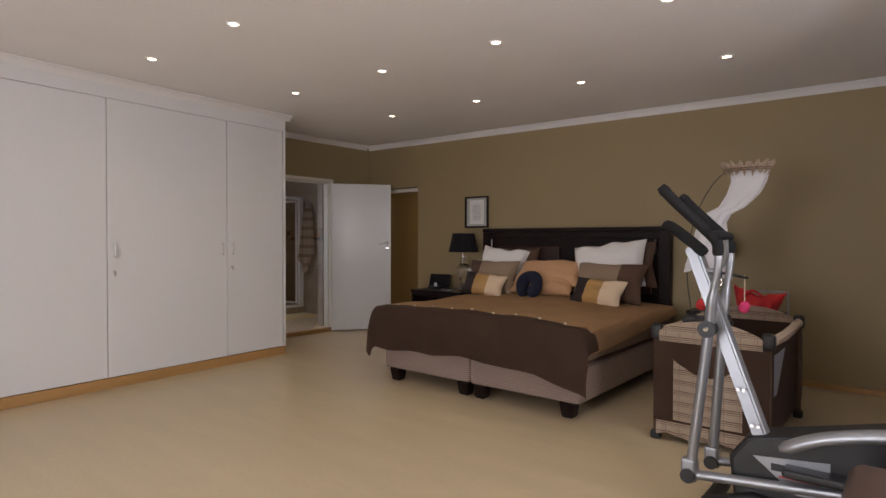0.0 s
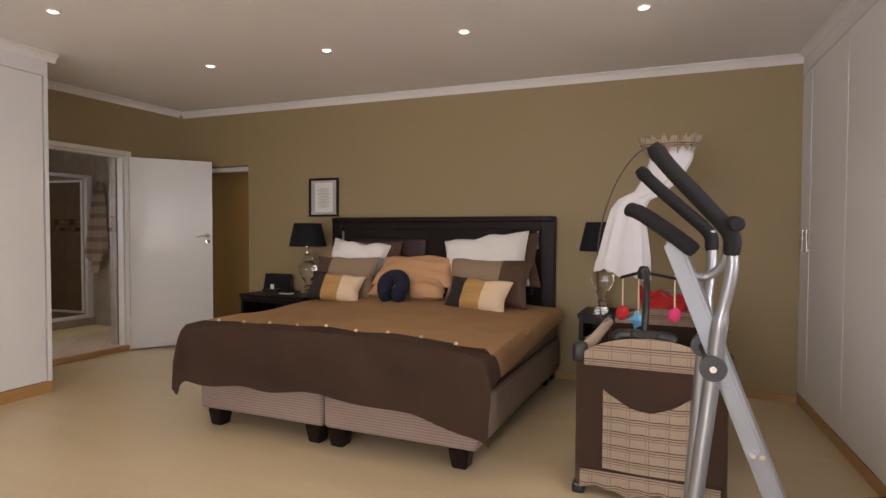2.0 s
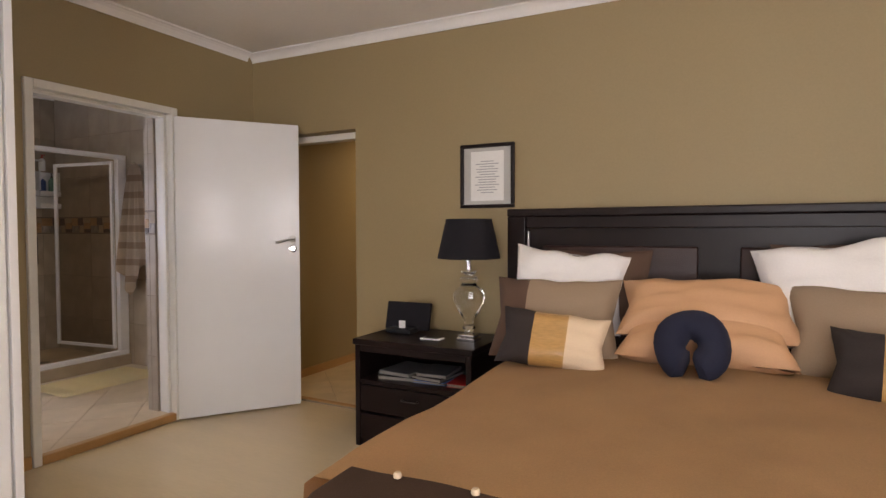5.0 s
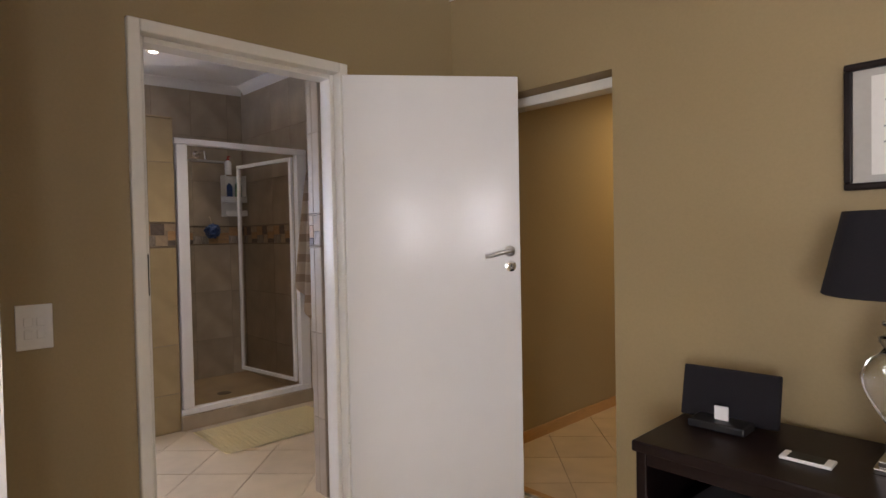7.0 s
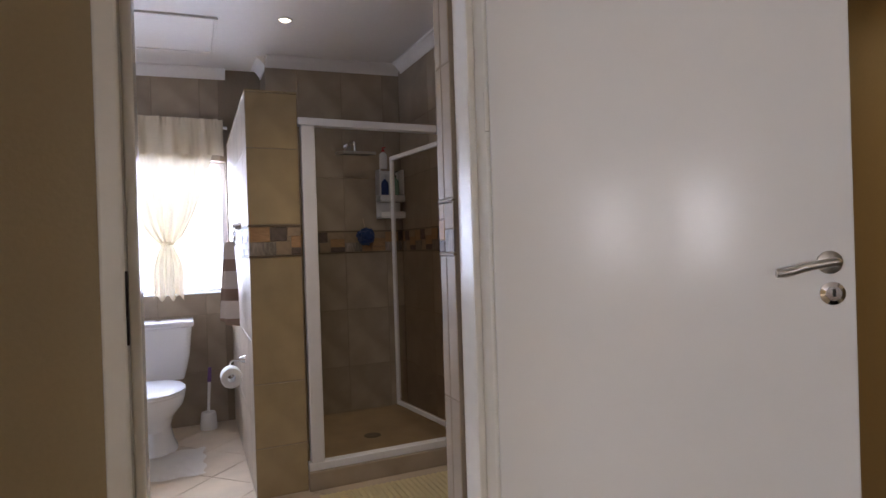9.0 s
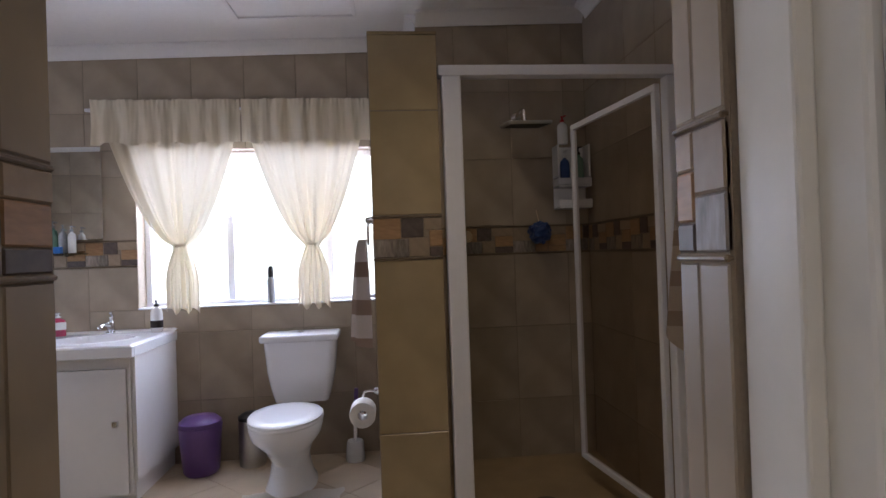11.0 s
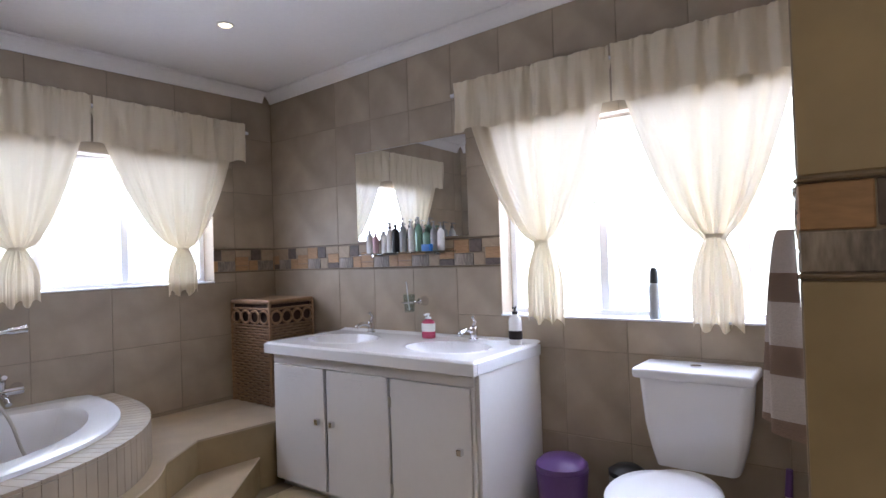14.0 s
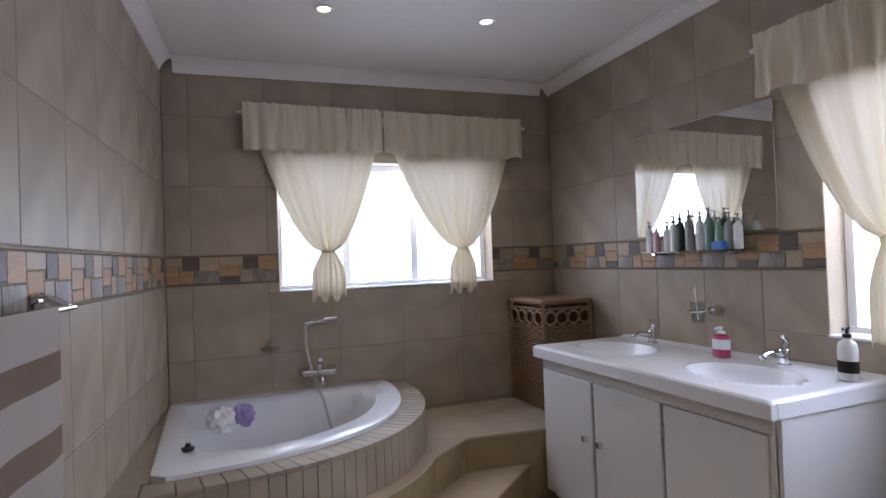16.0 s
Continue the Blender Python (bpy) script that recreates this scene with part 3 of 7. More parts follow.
for k, (a, b) in enumerate(zip(seams, seams[1:])):
    leaf = part("door", box(CX - 0.020, CX - 0.001, a + 0.003, b - 0.003, 0.095, 2.445, 0.003), "closet", closet)
    hs = (a + 0.055,) if k in (4, 5) else (b - 0.055,) if k != 3 else (a + 0.055, )
    for y in hs:
        bar_handle((CX - 0.001, y, 1.17), 0.13, (1, 0), leaf)
    if k in (3, 4, 5):
        lk = lathe((0, 0, 0), [(0.010, 0), (0.010, 0.006), (0.004, 0.008), (0.004, 0.02), (0.0, 0.021)], 12)
        lk.transform(pose(CX - 0.001, hs[0], 0.99, 0, 90, 0))
        box(CX + 0.016, CX + 0.020, hs[0] - 0.010, hs[0] + 0.010, 0.955, 0.992, 0.002, lk)
        part("lock", lk, "steel", leaf, "small cylinder lock with a key")
bar_handle((CX - 0.001, 3.075, 1.17), 0.13, (1, 0), closet)

# built-in cupboards on the east side
closet_e = thing("built_in_wardrobe", (XE + 0.3, 4.5, 0), "white built-in wardrobe with steel bar handles and wooden plinth", "wardrobe")
EY = 3.44
part("carcass", box(XE + 0.021, XR - 0.12, EY + 0.001, YN - 0.03, 0.08, CEIL - 0.003), "closet", closet_e)
part("plinth", box(XE + 0.003, XR - 0.12, EY + 0.003, YN - 0.03, 0, 0.078, 0.003), "plinth", closet_e, "honey coloured wooden plinth")
part("end_panel", box(XE + 0.001, XR - 0.12, EY - 0.018, EY, 0.0, CEIL - 0.003, 0.003), "closet", closet_e)
part("header", box(XE, XE + 0.020, EY + 0.001, YN - 0.003, 2.42, CEIL - 0.055), "closet", closet_e)
for a, b, hy in ((3.46, 4.07, 4.015), (4.09, 4.90, 4.145), (4.90, 5.66, 5.605), (5.67, 5.92, 5.725)):
    leaf = part("door", box(XE, XE + 0.019, a + 0.003, b - 0.003, 0.085, 2.415, 0.003), "closet", closet_e)
    bar_handle((XE, hy, 1.21), 0.16, (-1, 0), leaf)
part("door_edge_strip", box(XE - 0.012, XE + 0.001, 4.070, 4.090, 0.085, 2.40, 0.004), "closet", closet_e)
kb = lathe((0, 0, 0), [(0.011, 0), (0.011, 0.006), (0.004, 0.008), (0.004, 0.03), (0, 0.031)], 12)
kb.transform(pose(XE, 4.145, 1.05, 0, -90, 0))
box(XE - 0.034, XE - 0.030, 4.135, 4.155, 1.00, 1.05, 0.002, kb)
part("lock", kb, "steel", closet_e, "cylinder lock with a key")

closet.matrix_basis = LEAN_W @ closet.matrix_basis
closet_e.matrix_basis = LEAN_E @ closet_e.matrix_basis

# ---- doorway to the bathroom ----
DY0, DY1, DZ = 4.36, 5.192, 2.05
frame1 = thing("door_frame", (XW, 4.76, 0), "cream painted pressed steel door frame", "door frame", kind="structure")
for a, b, nm in ((DY0 - 0.045, DY0, "jamb"), (DY1, DY1 + 0.045, "jamb")):
    part(nm, box(XW - 0.12, XW + 0.022, a, b, 0.0, DZ + 0.045, 0.006), "frame", frame1)
part("head", box(XW - 0.12, XW + 0.0215, DY0, DY1, DZ, DZ + 0.045, 0.005), "frame", frame1)
for a, b in ((DY0, DY0 + 0.022), (DY1 - 0.022, DY1)):
    part("door_stop", box(XW - 0.1195, XW - 0.032, a, b, 0.05, DZ, 0.004), "frame", frame1)
part("door_stop", box(XW - 0.1195, XW - 0.032, DY0 + 0.022, DY1 - 0.022, DZ - 0.022, DZ, 0.004), "frame", frame1)
part("strike_plate", box(XW - 0.004, XW + 0.018, DY0 - 0.001, DY0 + 0.004, 1.10, 1.25, 0.0015), "dark_wood", frame1, "dark metal strike plate")
part("threshold", box(XW - 0.03, XW + 0.02, DY0, DY1, 0.0, 0.052, 0.006), "plinth", frame1, "worn wooden threshold strip")

# open door leaf
door1 = thing("door", (0, 0, 0), "white gloss painted flush door standing wide open", "door", kind="structure")
leaf = part("leaf", box(0.0, 0.813, -0.020, 0.020, 0.012, 2.035, 0.004), "door", door1)
for z in (0.30, 1.62):
    part("hinge", rod([(-0.006, -0.018, z - 0.05), (-0.006, -0.018, z + 0.05)], 0.007, 10), "frame", door1, "painted steel butt hinge", True)
for s in (-1, 1):
    hb = rod(curve([(0.760, s * 0.021, 1.2170), (0.760, s * 0.062, 1.2170), (0.747, s * 0.066, 1.2180), (0.702, s * 0.066, 1.2100), (0.662, s * 0.066, 1.1980), (0.637, s * 0.066, 1.1960)]), 0.0095, 12)
    hb2 = lathe((0, 0, 0), [(0.026, 0), (0.026, 0.006), (0.018, 0.010), (0, 0.010)], 24)
    hb2.transform(pose(0.760, s * 0.020, 1.2170, -90 * s, 0, 0))
    me_tmp = bpy.data.meshes.new("tmp")
    hb2.to_mesh(me_tmp)
    hb2.free()
    hb.from_mesh(me_tmp)
    part("handle", hb, "steel", door1, "brushed steel lever handle", True)
    es = lathe((0, 0, 0), [(0.026, 0), (0.026, 0.005), (0.016, 0.008), (0.016, 0.012), (0, 0.012)], 24)
    es.transform(pose(0.764, s * 0.020, 1.1470, -90 * s, 0, 0))
    rose = part("lock_rose", es, "chrome", door1, "round chrome lock rose", True)
    part("keyhole", box(0.761, 0.767, s * 0.030, s * 0.0335, 1.1400, 1.1580), "black", rose)
door1.matrix_world = pose(-5.368, 5.199, 0, 0, 0, math.degrees(math.atan2(0.645, 0.480)))

# passage behind the north wall
PX0, PX1, PY = -5.36, -4.30, 9.2
wall("wall_passage_west", "x", PX0, PX0 - 0.15, YN + 0.22, PY, 0, 2.5, "wall", (), "olive painted passage wall")
wall("wall_passage_east", "x", PX1, PX1 + 0.15, YN + 0.22, PY, 0, 2.5, "wall", (), "olive painted passage wall")
wall("wall_passage_end", "y", PY, PY + 0.15, PX0 - 0.15, PX1 + 0.15, 0, 2.5, "wall", (), "olive painted passage wall")
tagged(part("ceiling_passage", box(PX0 - 0.15, PX1 + 0.15, YN + 0.22, PY + 0.15, 2.5, 2.6), "ceiling"), "white passage ceiling", "ceiling", kind="structure")
tagged(part("floor_passage", box(PX0 - 0.15, PX1 + 0.15, YN + 0.001, PY, -0.1, 0.012), "grout"), "grouted bed of the passage floor", "floor", kind="structure")
skirting((PX0 + 0.001, YN + 0.23), (PX0 + 0.001, PY - 0.01), (1, 0), 0.012, 0.075)
pf = thing("door_frame", (-4.83, YN + 0.1, 0), "cream painted door frame head in the passage opening", "door frame", kind="structure")
part("head", box(-5.22, -4.43, YN + 0.10, YN + 0.20, 1.94, 1.988, 0.005), "frame", pf)
part("jamb", box(-5.22, -5.18, YN + 0.10, YN + 0.20, 0.014, 1.94, 0.005), "frame", pf)
part("threshold", box(-5.22, -4.43, YN + 0.002, YN + 0.04, 0.0, 0.022, 0.004), "plinth", pf, "wooden threshold strip")


def spot(name, eye, watts, size=125, colour=(1.0, 0.84, 0.62)):
    data = bpy.data.lights.new(name, "SPOT")
    data.energy, data.spot_size, data.spot_blend, data.color, data.shadow_soft_size = watts, radians(size), 0.8, colour, 0.03
    ob = new(name, data)
    ob.location = eye
    return tagged(ob, "beam of a recessed downlight", "downlight beam", kind="structure")


def downlight(x, y, z, group, watts=13.0, beam=125, colour="lamp_glow"):
    """A small recessed spot: a white ring and a lit bulb set back in it."""
    d = thing("downlight", (x, y, z), "small round recessed downlight, switched on", "downlight", group)
    ring = lathe((x, y, z), [(0.030, -0.001), (0.046, -0.001), (0.045, -0.006), (0.038, -0.009), (0.031, -0.006), (0.030, -0.001)], 24, capped=False)
    part("ring", ring, "cornice", d, "white metal ring", True)
    part("bulb", lathe((x, y, z), [(0.0, -0.004), (0.022, -0.0045), (0.029, -0.002), (0.029, -0.0008)], 20), colour, d, "lit warm bulb", True)
    if watts:
        spot("downlight_beam", (x, y, z - 0.012), watts, beam)
    return d


for y in (2.03, 3.31, 4.57):
    for x in (-3.58, -2.44, -1.35, -0.22):
        downlight(x, y, CEIL - 0.0105 * x - 0.021, "bedroom downlights")
# no lamp is known here: downlight and beam are added to warm the passage
downlight(-4.72, 8.0, 2.5, "passage downlight", 0)
spot("downlight_beam_passage", (-4.72, 8.0, 2.48), 58, 165, (1.0, 0.68, 0.30))


# ---- windows ----
def window(name, axis, face, back, u0, u1, z0, z1, mullions, label, out):
    """A steel window set in the wall: frame, bars and panes; out is +1 or -1 along the axis, away from the room."""
    w = thing(name, ((face, (u0 + u1) / 2, z0) if axis == "x" else ((u0 + u1) / 2, face, z0)), label, "window", kind="structure")
    at = face + (back - face) * 0.62

    def bar(nm, a, b, c, d, depth=0.022, mat="alu", lab=""):
        q = (at - depth, at + depth)
        return part(nm, box(q[0], q[1], a, b, c, d, 0.003) if axis == "x" else box(a, b, q[0], q[1], c, d, 0.003), mat, w, lab)
    f = 0.035
    bar("window_frame", u0, u1, z0, z0 + f)
    bar("window_frame", u0, u1, z1 - f, z1)
    bar("window_frame", u0, u0 + f, z0 + f, z1 - f)
    bar("window_frame", u1 - f, u1, z0 + f, z1 - f)
    cuts = [u0 + f] + [u for u in mullions] + [u1 - f]
    for u in mullions:
        bar("mullion", u - 0.022, u + 0.022, z0 + f, z1 - f)
    for a, b in zip(cuts, cuts[1:]):
        pane = bar("pane", a + 0.02, b - 0.02, z0 + f, z1 - f, 0.002, "glass")
        pane.visible_shadow = False
    return w


window("window_1", "x", -8.57, -8.79, 3.28, 4.735, 0.99, 1.96, (3.80, 4.42), "white steel bathroom window with tied sheer curtains", -1)
window("window_2", "y", 1.374, 1.154, -8.09, -6.71, 1.19, 1.96, (-7.58, -7.13), "white steel bathroom window above the bath", -1)
window("window_3", "x", XR, XR + 0.22, 0.8, 1.2, 0.9, 2.1, (), "narrow white bedroom window", 1)
# window_5 is never in view; assumed so that light comes from the south
window("window_5", "y", YS, YS - 0.22, -1.8, 0.4, 0.25, 2.2, (-1.07, -0.33), "assumed wide white bedroom window, out of view", -1)
window("window_4", "x", XR, XR + 0.22, 2.3, 2.7, 0.9, 2.1, (), "narrow white bedroom window", 1)
for nm, bm in (("backdrop_west", box(-10.6, -10.55, 1.5, 6.5, -0.2, 4.0)), ("backdrop_south", box(-9.6, -5.2, -0.65, -0.6, -0.2, 4.2))):
    tagged(part(nm, bm, "outside"), "bright hazy daylight outside the window", "outdoors", kind="structure")
# unseen glowing plane behind the assumed south window
tagged(part("backdrop_garden", box(-4.5, 3.0, -4.55, -4.5, -0.2, 4.2), "outside"), "bright hazy daylight outside the window", "outdoors", kind="structure")
tagged(part("backdrop_east", box(4.0, 4.05, -1.5, 5, -0.2, 4.2), "outside"), "bright hazy daylight outside the window", "outdoors", kind="structure")

# ---- large structure: bathroom ----
BW, BS, BN, BE = -8.57, 1.374, 5.96, -6.12       # walls of the bathroom
SHW = -8.17                                      # back of the shower
NIB = 4.33
def ceiling_at(x, y):
    """Height of the bathroom ceiling, which rises a little towards the shower."""
    return BATH_CEIL + 0.028 * (y - 1.4) - 0.02 * (x + 8.5)


SLOPE = Matrix(((1, 0, 0, 0), (0, 1, 0, 0), (-0.02, 0.028, 1, -0.02 * 8.5 - 0.028 * 1.4), (0, 0, 0, 1)))
TOP = BATH_CEIL + 0.17
wall("wall_bath_west", "x", BW - 0.008, BW - 0.22, BS - 0.22, 5.0, -0.1, TOP, "grout", [(3.28, 4.735, 0.99, 1.96)], "tiled bathroom wall with a window")
wall("wall_bath_south", "y", BS - 0.008, BS - 0.22, BW - 0.008, BE + 0.30, -0.1, TOP, "grout", [(-8.09, -6.71, 1.19, 1.96)], "tiled bathroom wall with a window above the bath")
wall("wall_bath_east", "x", BE + 0.008, BE + 0.12, BS - 0.008, 4.28, -0.1, TOP, "grout", (), "tiled bathroom wall")
wall("wall_bath_nib", "y", NIB - 0.008, NIB - 0.16, -5.80, -5.53, -0.1, TOP, "grout", (), "tiled short wall beside the doorway")
wall("wall_bath_north", "y", BN + 0.008, BN + 0.04, SHW - 0.1, -5.622, -0.1, TOP, "grout", (), "tiled bathroom wall")
wall("wall_shower_back", "x", SHW - 0.008, BW - 0.22, 5.0, BN + 0.04, -0.1, TOP, "grout", (), "tiled back wall of the shower")
tagged(part("ceiling_bath", box(BW - 0.2, -5.41, BS - 0.2, BN + 0.04, BATH_CEIL, BATH_CEIL + 0.2), "ceiling"), "white bathroom ceiling", "ceiling", kind="structure").data.transform(SLOPE)
bath_floor = tagged(part("floor_bath", box(BW - 0.008, XW - 0.031, BS - 0.008, BN + 0.008, -0.1, BATH_FLOOR - 0.006), "grout"), "stone coloured bathroom floor tiles laid diagonally", "floor", kind="structure")
for p, q, o in (((BW, BS), (BW, 4.75), (1, 0)), ((BW + 0.07, BS), (BE - 0.06, BS), (0, 1)), ((SHW, 4.99), (SHW, BN), (1, 0)),
                ((SHW + 0.07, BN), (-5.63, BN), (0, -1)), ((-5.624, NIB), (-5.624, BN - 0.07), (-1, 0)), ((BW + 0.07, 4.995), (SHW, 4.995), (0, -1))):
    cornice("cornice", p, q, o, BATH_CEIL - 0.002).data.transform(SLOPE)

# the east wall stands slightly out of square
SKEW = Matrix.Translation((BE, BS, 0)) @ Matrix.Rotation(radians(-5.8), 4, "Z") @ Matrix.Translation((-BE, -BS, 0))
bpy.data.objects["wall_bath_east"].matrix_world = SKEW
east_cornice = cornice("cornice", (BE, BS + 0.04), (BE, NIB - 0.05), (-1, 0), BATH_CEIL - 0.002)
east_cornice.data.transform(SKEW.inverted() @ SLOPE @ SKEW)
east_cornice.matrix_world = SKEW

# ---- bedroom things ----
BX0, BX1, BY0, BY1 = -2.87, -0.95, 3.76, 5.80
for nm, a, b in (("bed_base", BX0, -1.915), ("bed_base", -1.905, BX1)):
    base = thing(nm, ((a + b) / 2, 4.8, 0), "low divan bed base in woven grey-brown cloth on dark feet", "bed base", "pair of bed bases")
    part("body", box(a, b, BY0, BY1, 0.112, 0.37, 0.025, seg=3), "base_cloth", base, smooth=True)
    for x in (a + (0.11 if a == BX0 else 0.075), b - (0.11 if b == BX1 else 0.075)):
        for y in (BY0 + 0.068, BY1 - 0.15):
            bm = bmesh.new()
            bmesh.ops.create_cone(bm, cap_ends=True, segments=4, radius1=0.060, radius2=0.082, depth=0.112, matrix=pose(x, y, 0.056, 0, 0, 45))
            bmesh.ops.bevel(bm, geom=bm.edges[:], offset=0.008, segments=2, affect="EDGES")
            part("foot", bm, "dark_wood", base, "dark wooden block foot")
    part("edge_piping", rod([(a + 0.02, BY0 - 0.003, 0.366), (b - 0.02, BY0 - 0.003, 0.366)], 0.006, 8), "taupe", base)
matt = thing("mattress", (-1.9, 4.8, 0.37), "thick mattress with a grey-brown quilted side", "mattress")
part("body", box(BX0 + 0.01, BX1 - 0.01, BY0 + 0.01, BY1 - 0.01, 0.372, 0.635, 0.05, seg=4), "taupe", matt, smooth=True)
for z in (0.39, 0.60):
    part("piping", rod([(BX1 - 0.012, BY0 + 0.05, z), (BX1 - 0.012, BY1 - 0.05, z)], 0.007, 8), "brown", matt)


def spread(x_left, x_right, y_at, z_at, left, right, u):
    """A point of a cloth across the bed: flat on top, falling over both sides."""
    total = left + (x_right - x_left) + right
    w = u * total - left
    r = 0.05
    if w < 0:
        d = -w
        return x_left - min(d, r) * 0.8, -max(0.0, d - r * 0.4)
    if w > x_right - x_left:
        d = w - (x_right - x_left)
        return x_right + min(d, r) * 0.8, -max(0.0, d - r * 0.4)
    return x_left + w, 0.0


def duvet(u, v):
    y = 5.62 - v * (5.62 - 3.80)
    x, dz = spread(BX0 - 0.13, BX1 + 0.02, 0, 0, 0.12, 0.10 + 0.10 * v, u)
    crown = 0.045 * math.sin(math.pi * u) * (1 - 0.3 * v)
    k = noise.noise(Vector((x * 1.7, y * 1.7, 0.3))) * 0.022 + noise.noise(Vector((x * 5.5, y * 5.5, 4))) * 0.007
    return (x + k * 0.4 * (dz < 0), y, 0.64 + dz + crown + k)


def fold(u, v):
    """The brown foot end: flat over the edge of the bed, then hanging, rounded at both corners."""
    x0, x1, left, right = BX0 - 0.02, BX1 + 0.02, 0.22, 0.14
    w = u * (left + x1 - x0 + right) - left
    length = 0.49 + 0.015 * math.sin(u * 9) + 0.10 * max(0.0, 1 - abs(u - 0.045) / 0.05) + 0.05 * max(0.0, (u - 0.80) / 0.2)
    s = v * length
    side = -w if w < 0 else max(0.0, w - (x1 - x0))
    d = max(0.0, s - 0.12)
    sway = 0.016 * math.sin(u * 27) + 0.03 * noise.noise(Vector((u * 6, v * 1.6, 1)))
    out = 0.09 * (1 - math.exp(-side / 0.07))
    x = x0 - out if w < 0 else min(x0 + w, x1) + out
    drop = max(0.0, math.hypot(side, d) - 0.03)
    y = 3.835 - min(s, 0.12) - 0.075 * (1 - math.exp(-d / 0.05)) + sway * min(1.0, d / 0.2)
    lift = 0.03 * math.sin(math.pi * min(1, max(0, u))) * max(0.0, 1 - d / 0.2) + 0.012 * noise.noise(Vector((u * 9, v * 2, 5)))
    return (x + sway * 0.6 * (side > 0.05), y, 0.66 + lift - drop - 0.05 * max(0.0, (u - 0.72) / 0.28) ** 2)


cover = thing("bedspread", (-1.9, 4.7, 0.64), "tan suede bedspread with a chocolate brown buttoned foot end", "bedspread")
part("tan_cloth", sheet(64, 50, duvet, 0.018), "tan", cover, smooth=True)
foot = part("brown_band", sheet(80, 26, fold, 0.014), "brown", cover, "chocolate brown cloth hanging over the foot", True)
for k in range(9):
    u = 0.15 + 0.090 * k
    p = fold(u, 0.02)
    part("button", lathe((p[0], p[1] - 0.004, p[2] + 0.006), [(0.0, 0.010), (0.008, 0.009), (0.011, 0.004), (0.010, -0.004)][::-1], 12), "cream_cloth", cover, "small cream button", True)

# headboard
hb = thing("headboard", (-2.13, 5.86, 0), "dark stained wooden headboard with padded leather panels", "headboard")
HX0, HX1, HZ = -3.25, -1.01, 1.40
part("top_rail", box(HX0, HX1, 5.80, 5.90, HZ - 0.045, HZ, 0.008), "dark_wood", hb)
part("frieze", box(HX0 + 0.11, HX1 - 0.11, 5.825, 5.90, HZ - 0.11, HZ - 0.0455, 0.004), "dark_wood", hb)
for a in (HX0, HX1 - 0.11):
    part("post", box(a, a + 0.11, 5.81, 5.90, 0.0, HZ - 0.0455, 0.006), "dark_wood", hb)
part("panel", box(HX0 + 0.11, HX1 - 0.11, 5.855, 5.90, 0.30, HZ - 0.111), "dark_wood", hb)
for a, b in ((-3.04, -2.22), (-2.03, -1.20)):
    part("padded_panel", box(a, b, 5.822, 5.854, 0.72, 1.19, 0.012, seg=3), "dark_leather", hb, "dark brown padded leather panel", True)
for x in (-3.118, -1.150):
    part("corner_bead", box(x - 0.004, x + 0.004, 5.80, 5.824, 1.12, 1.27, 0.002), "steel", hb, "thin metal bead")

# cushions
def pillow(name, label, w, h, d, at, lean, yaw=0, roll=0, mats=(("body", "white_cloth", -1, 1),), seed=0, puff=0.5, wrinkle=0.010):
    """A pillow whose cover may be sewn from upright strips of different cloth."""
    t = thing(name, (at[0], at[1], at[2] - h / 2), label, "pillow" if "pillow" in name else "cushion", "pillows on the bed")
    m = pose(at[0], at[1], at[2], -lean, roll, yaw)
    for nm, mat, a, b in mats:
        bm = cushion(w, h, d, Matrix(), puff, 24, seed=seed, wrinkle=wrinkle)
        for lim, side in ((a, -1), (b, 1)):
            if abs(lim) < 1:
                bmesh.ops.bisect_plane(bm, geom=bm.verts[:] + bm.edges[:] + bm.faces[:], plane_co=(lim * w / 2, 0, 0), plane_no=(side, 0, 0), clear_outer=True)
        bm.transform(m)
        part(nm, bm, mat, t, smooth=True)
    return t


pillow("pillow", "plump white cotton pillow leaning on the headboard", 0.62, 0.42, 0.23, (-2.855, 5.66, 0.965), 18, 2, 5, seed=1, puff=0.42, wrinkle=0.024)
pillow("pillow", "plump white cotton pillow leaning on the headboard", 0.80, 0.47, 0.25, (-1.57, 5.65, 1.005), 18, -3, -7, seed=2, puff=0.42, wrinkle=0.026)
pillow("pillow", "brown cotton pillow behind the white one", 0.54, 0.40, 0.12, (-2.70, 5.745, 0.97), 8, 0, 0, (("body", "brown", -1, 1),), seed=11)
pillow("pillow", "brown cotton pillow behind the white one", 0.78, 0.46, 0.10, (-1.50, 5.745, 1.00), 8, 0, -4, (("body", "brown", -1, 1),), seed=12)
pillow("cushion", "large taupe cushion with a brown side strip and button", 0.63, 0.42, 0.19, (-2.845, 5.42, 0.84), 26, 6, 0, (("brown_strip", "brown", -1, -0.42), ("taupe_field", "taupe", -0.42, 1)), seed=3)
pillow("cushion", "large taupe cushion with a brown side strip", 0.76, 0.42, 0.19, (-1.48, 5.45, 0.845), 24, -6, 0, (("taupe_field", "taupe", -1, 0.36), ("brown_strip", "brown", 0.36, 1)), seed=4)
pillow("pillow", "peach satin pillow, slumped", 0.76, 0.34, 0.22, (-2.17, 5.53, 0.905), 50, 3, 0, (("body", "peach", -1, 1),), seed=5, wrinkle=0.02)
pillow("pillow", "peach satin pillow lying under another", 0.72, 0.30, 0.20, (-2.17, 5.42, 0.785), 62, 0, 0, (("body", "peach", -1, 1),), seed=6, wrinkle=0.018)
three = lambda: (("dark_strip", "near_black", -1, -0.38), ("gold_strip", "gold", -0.38, 0.24), ("cream_strip", "cream_cloth", 0.24, 1))
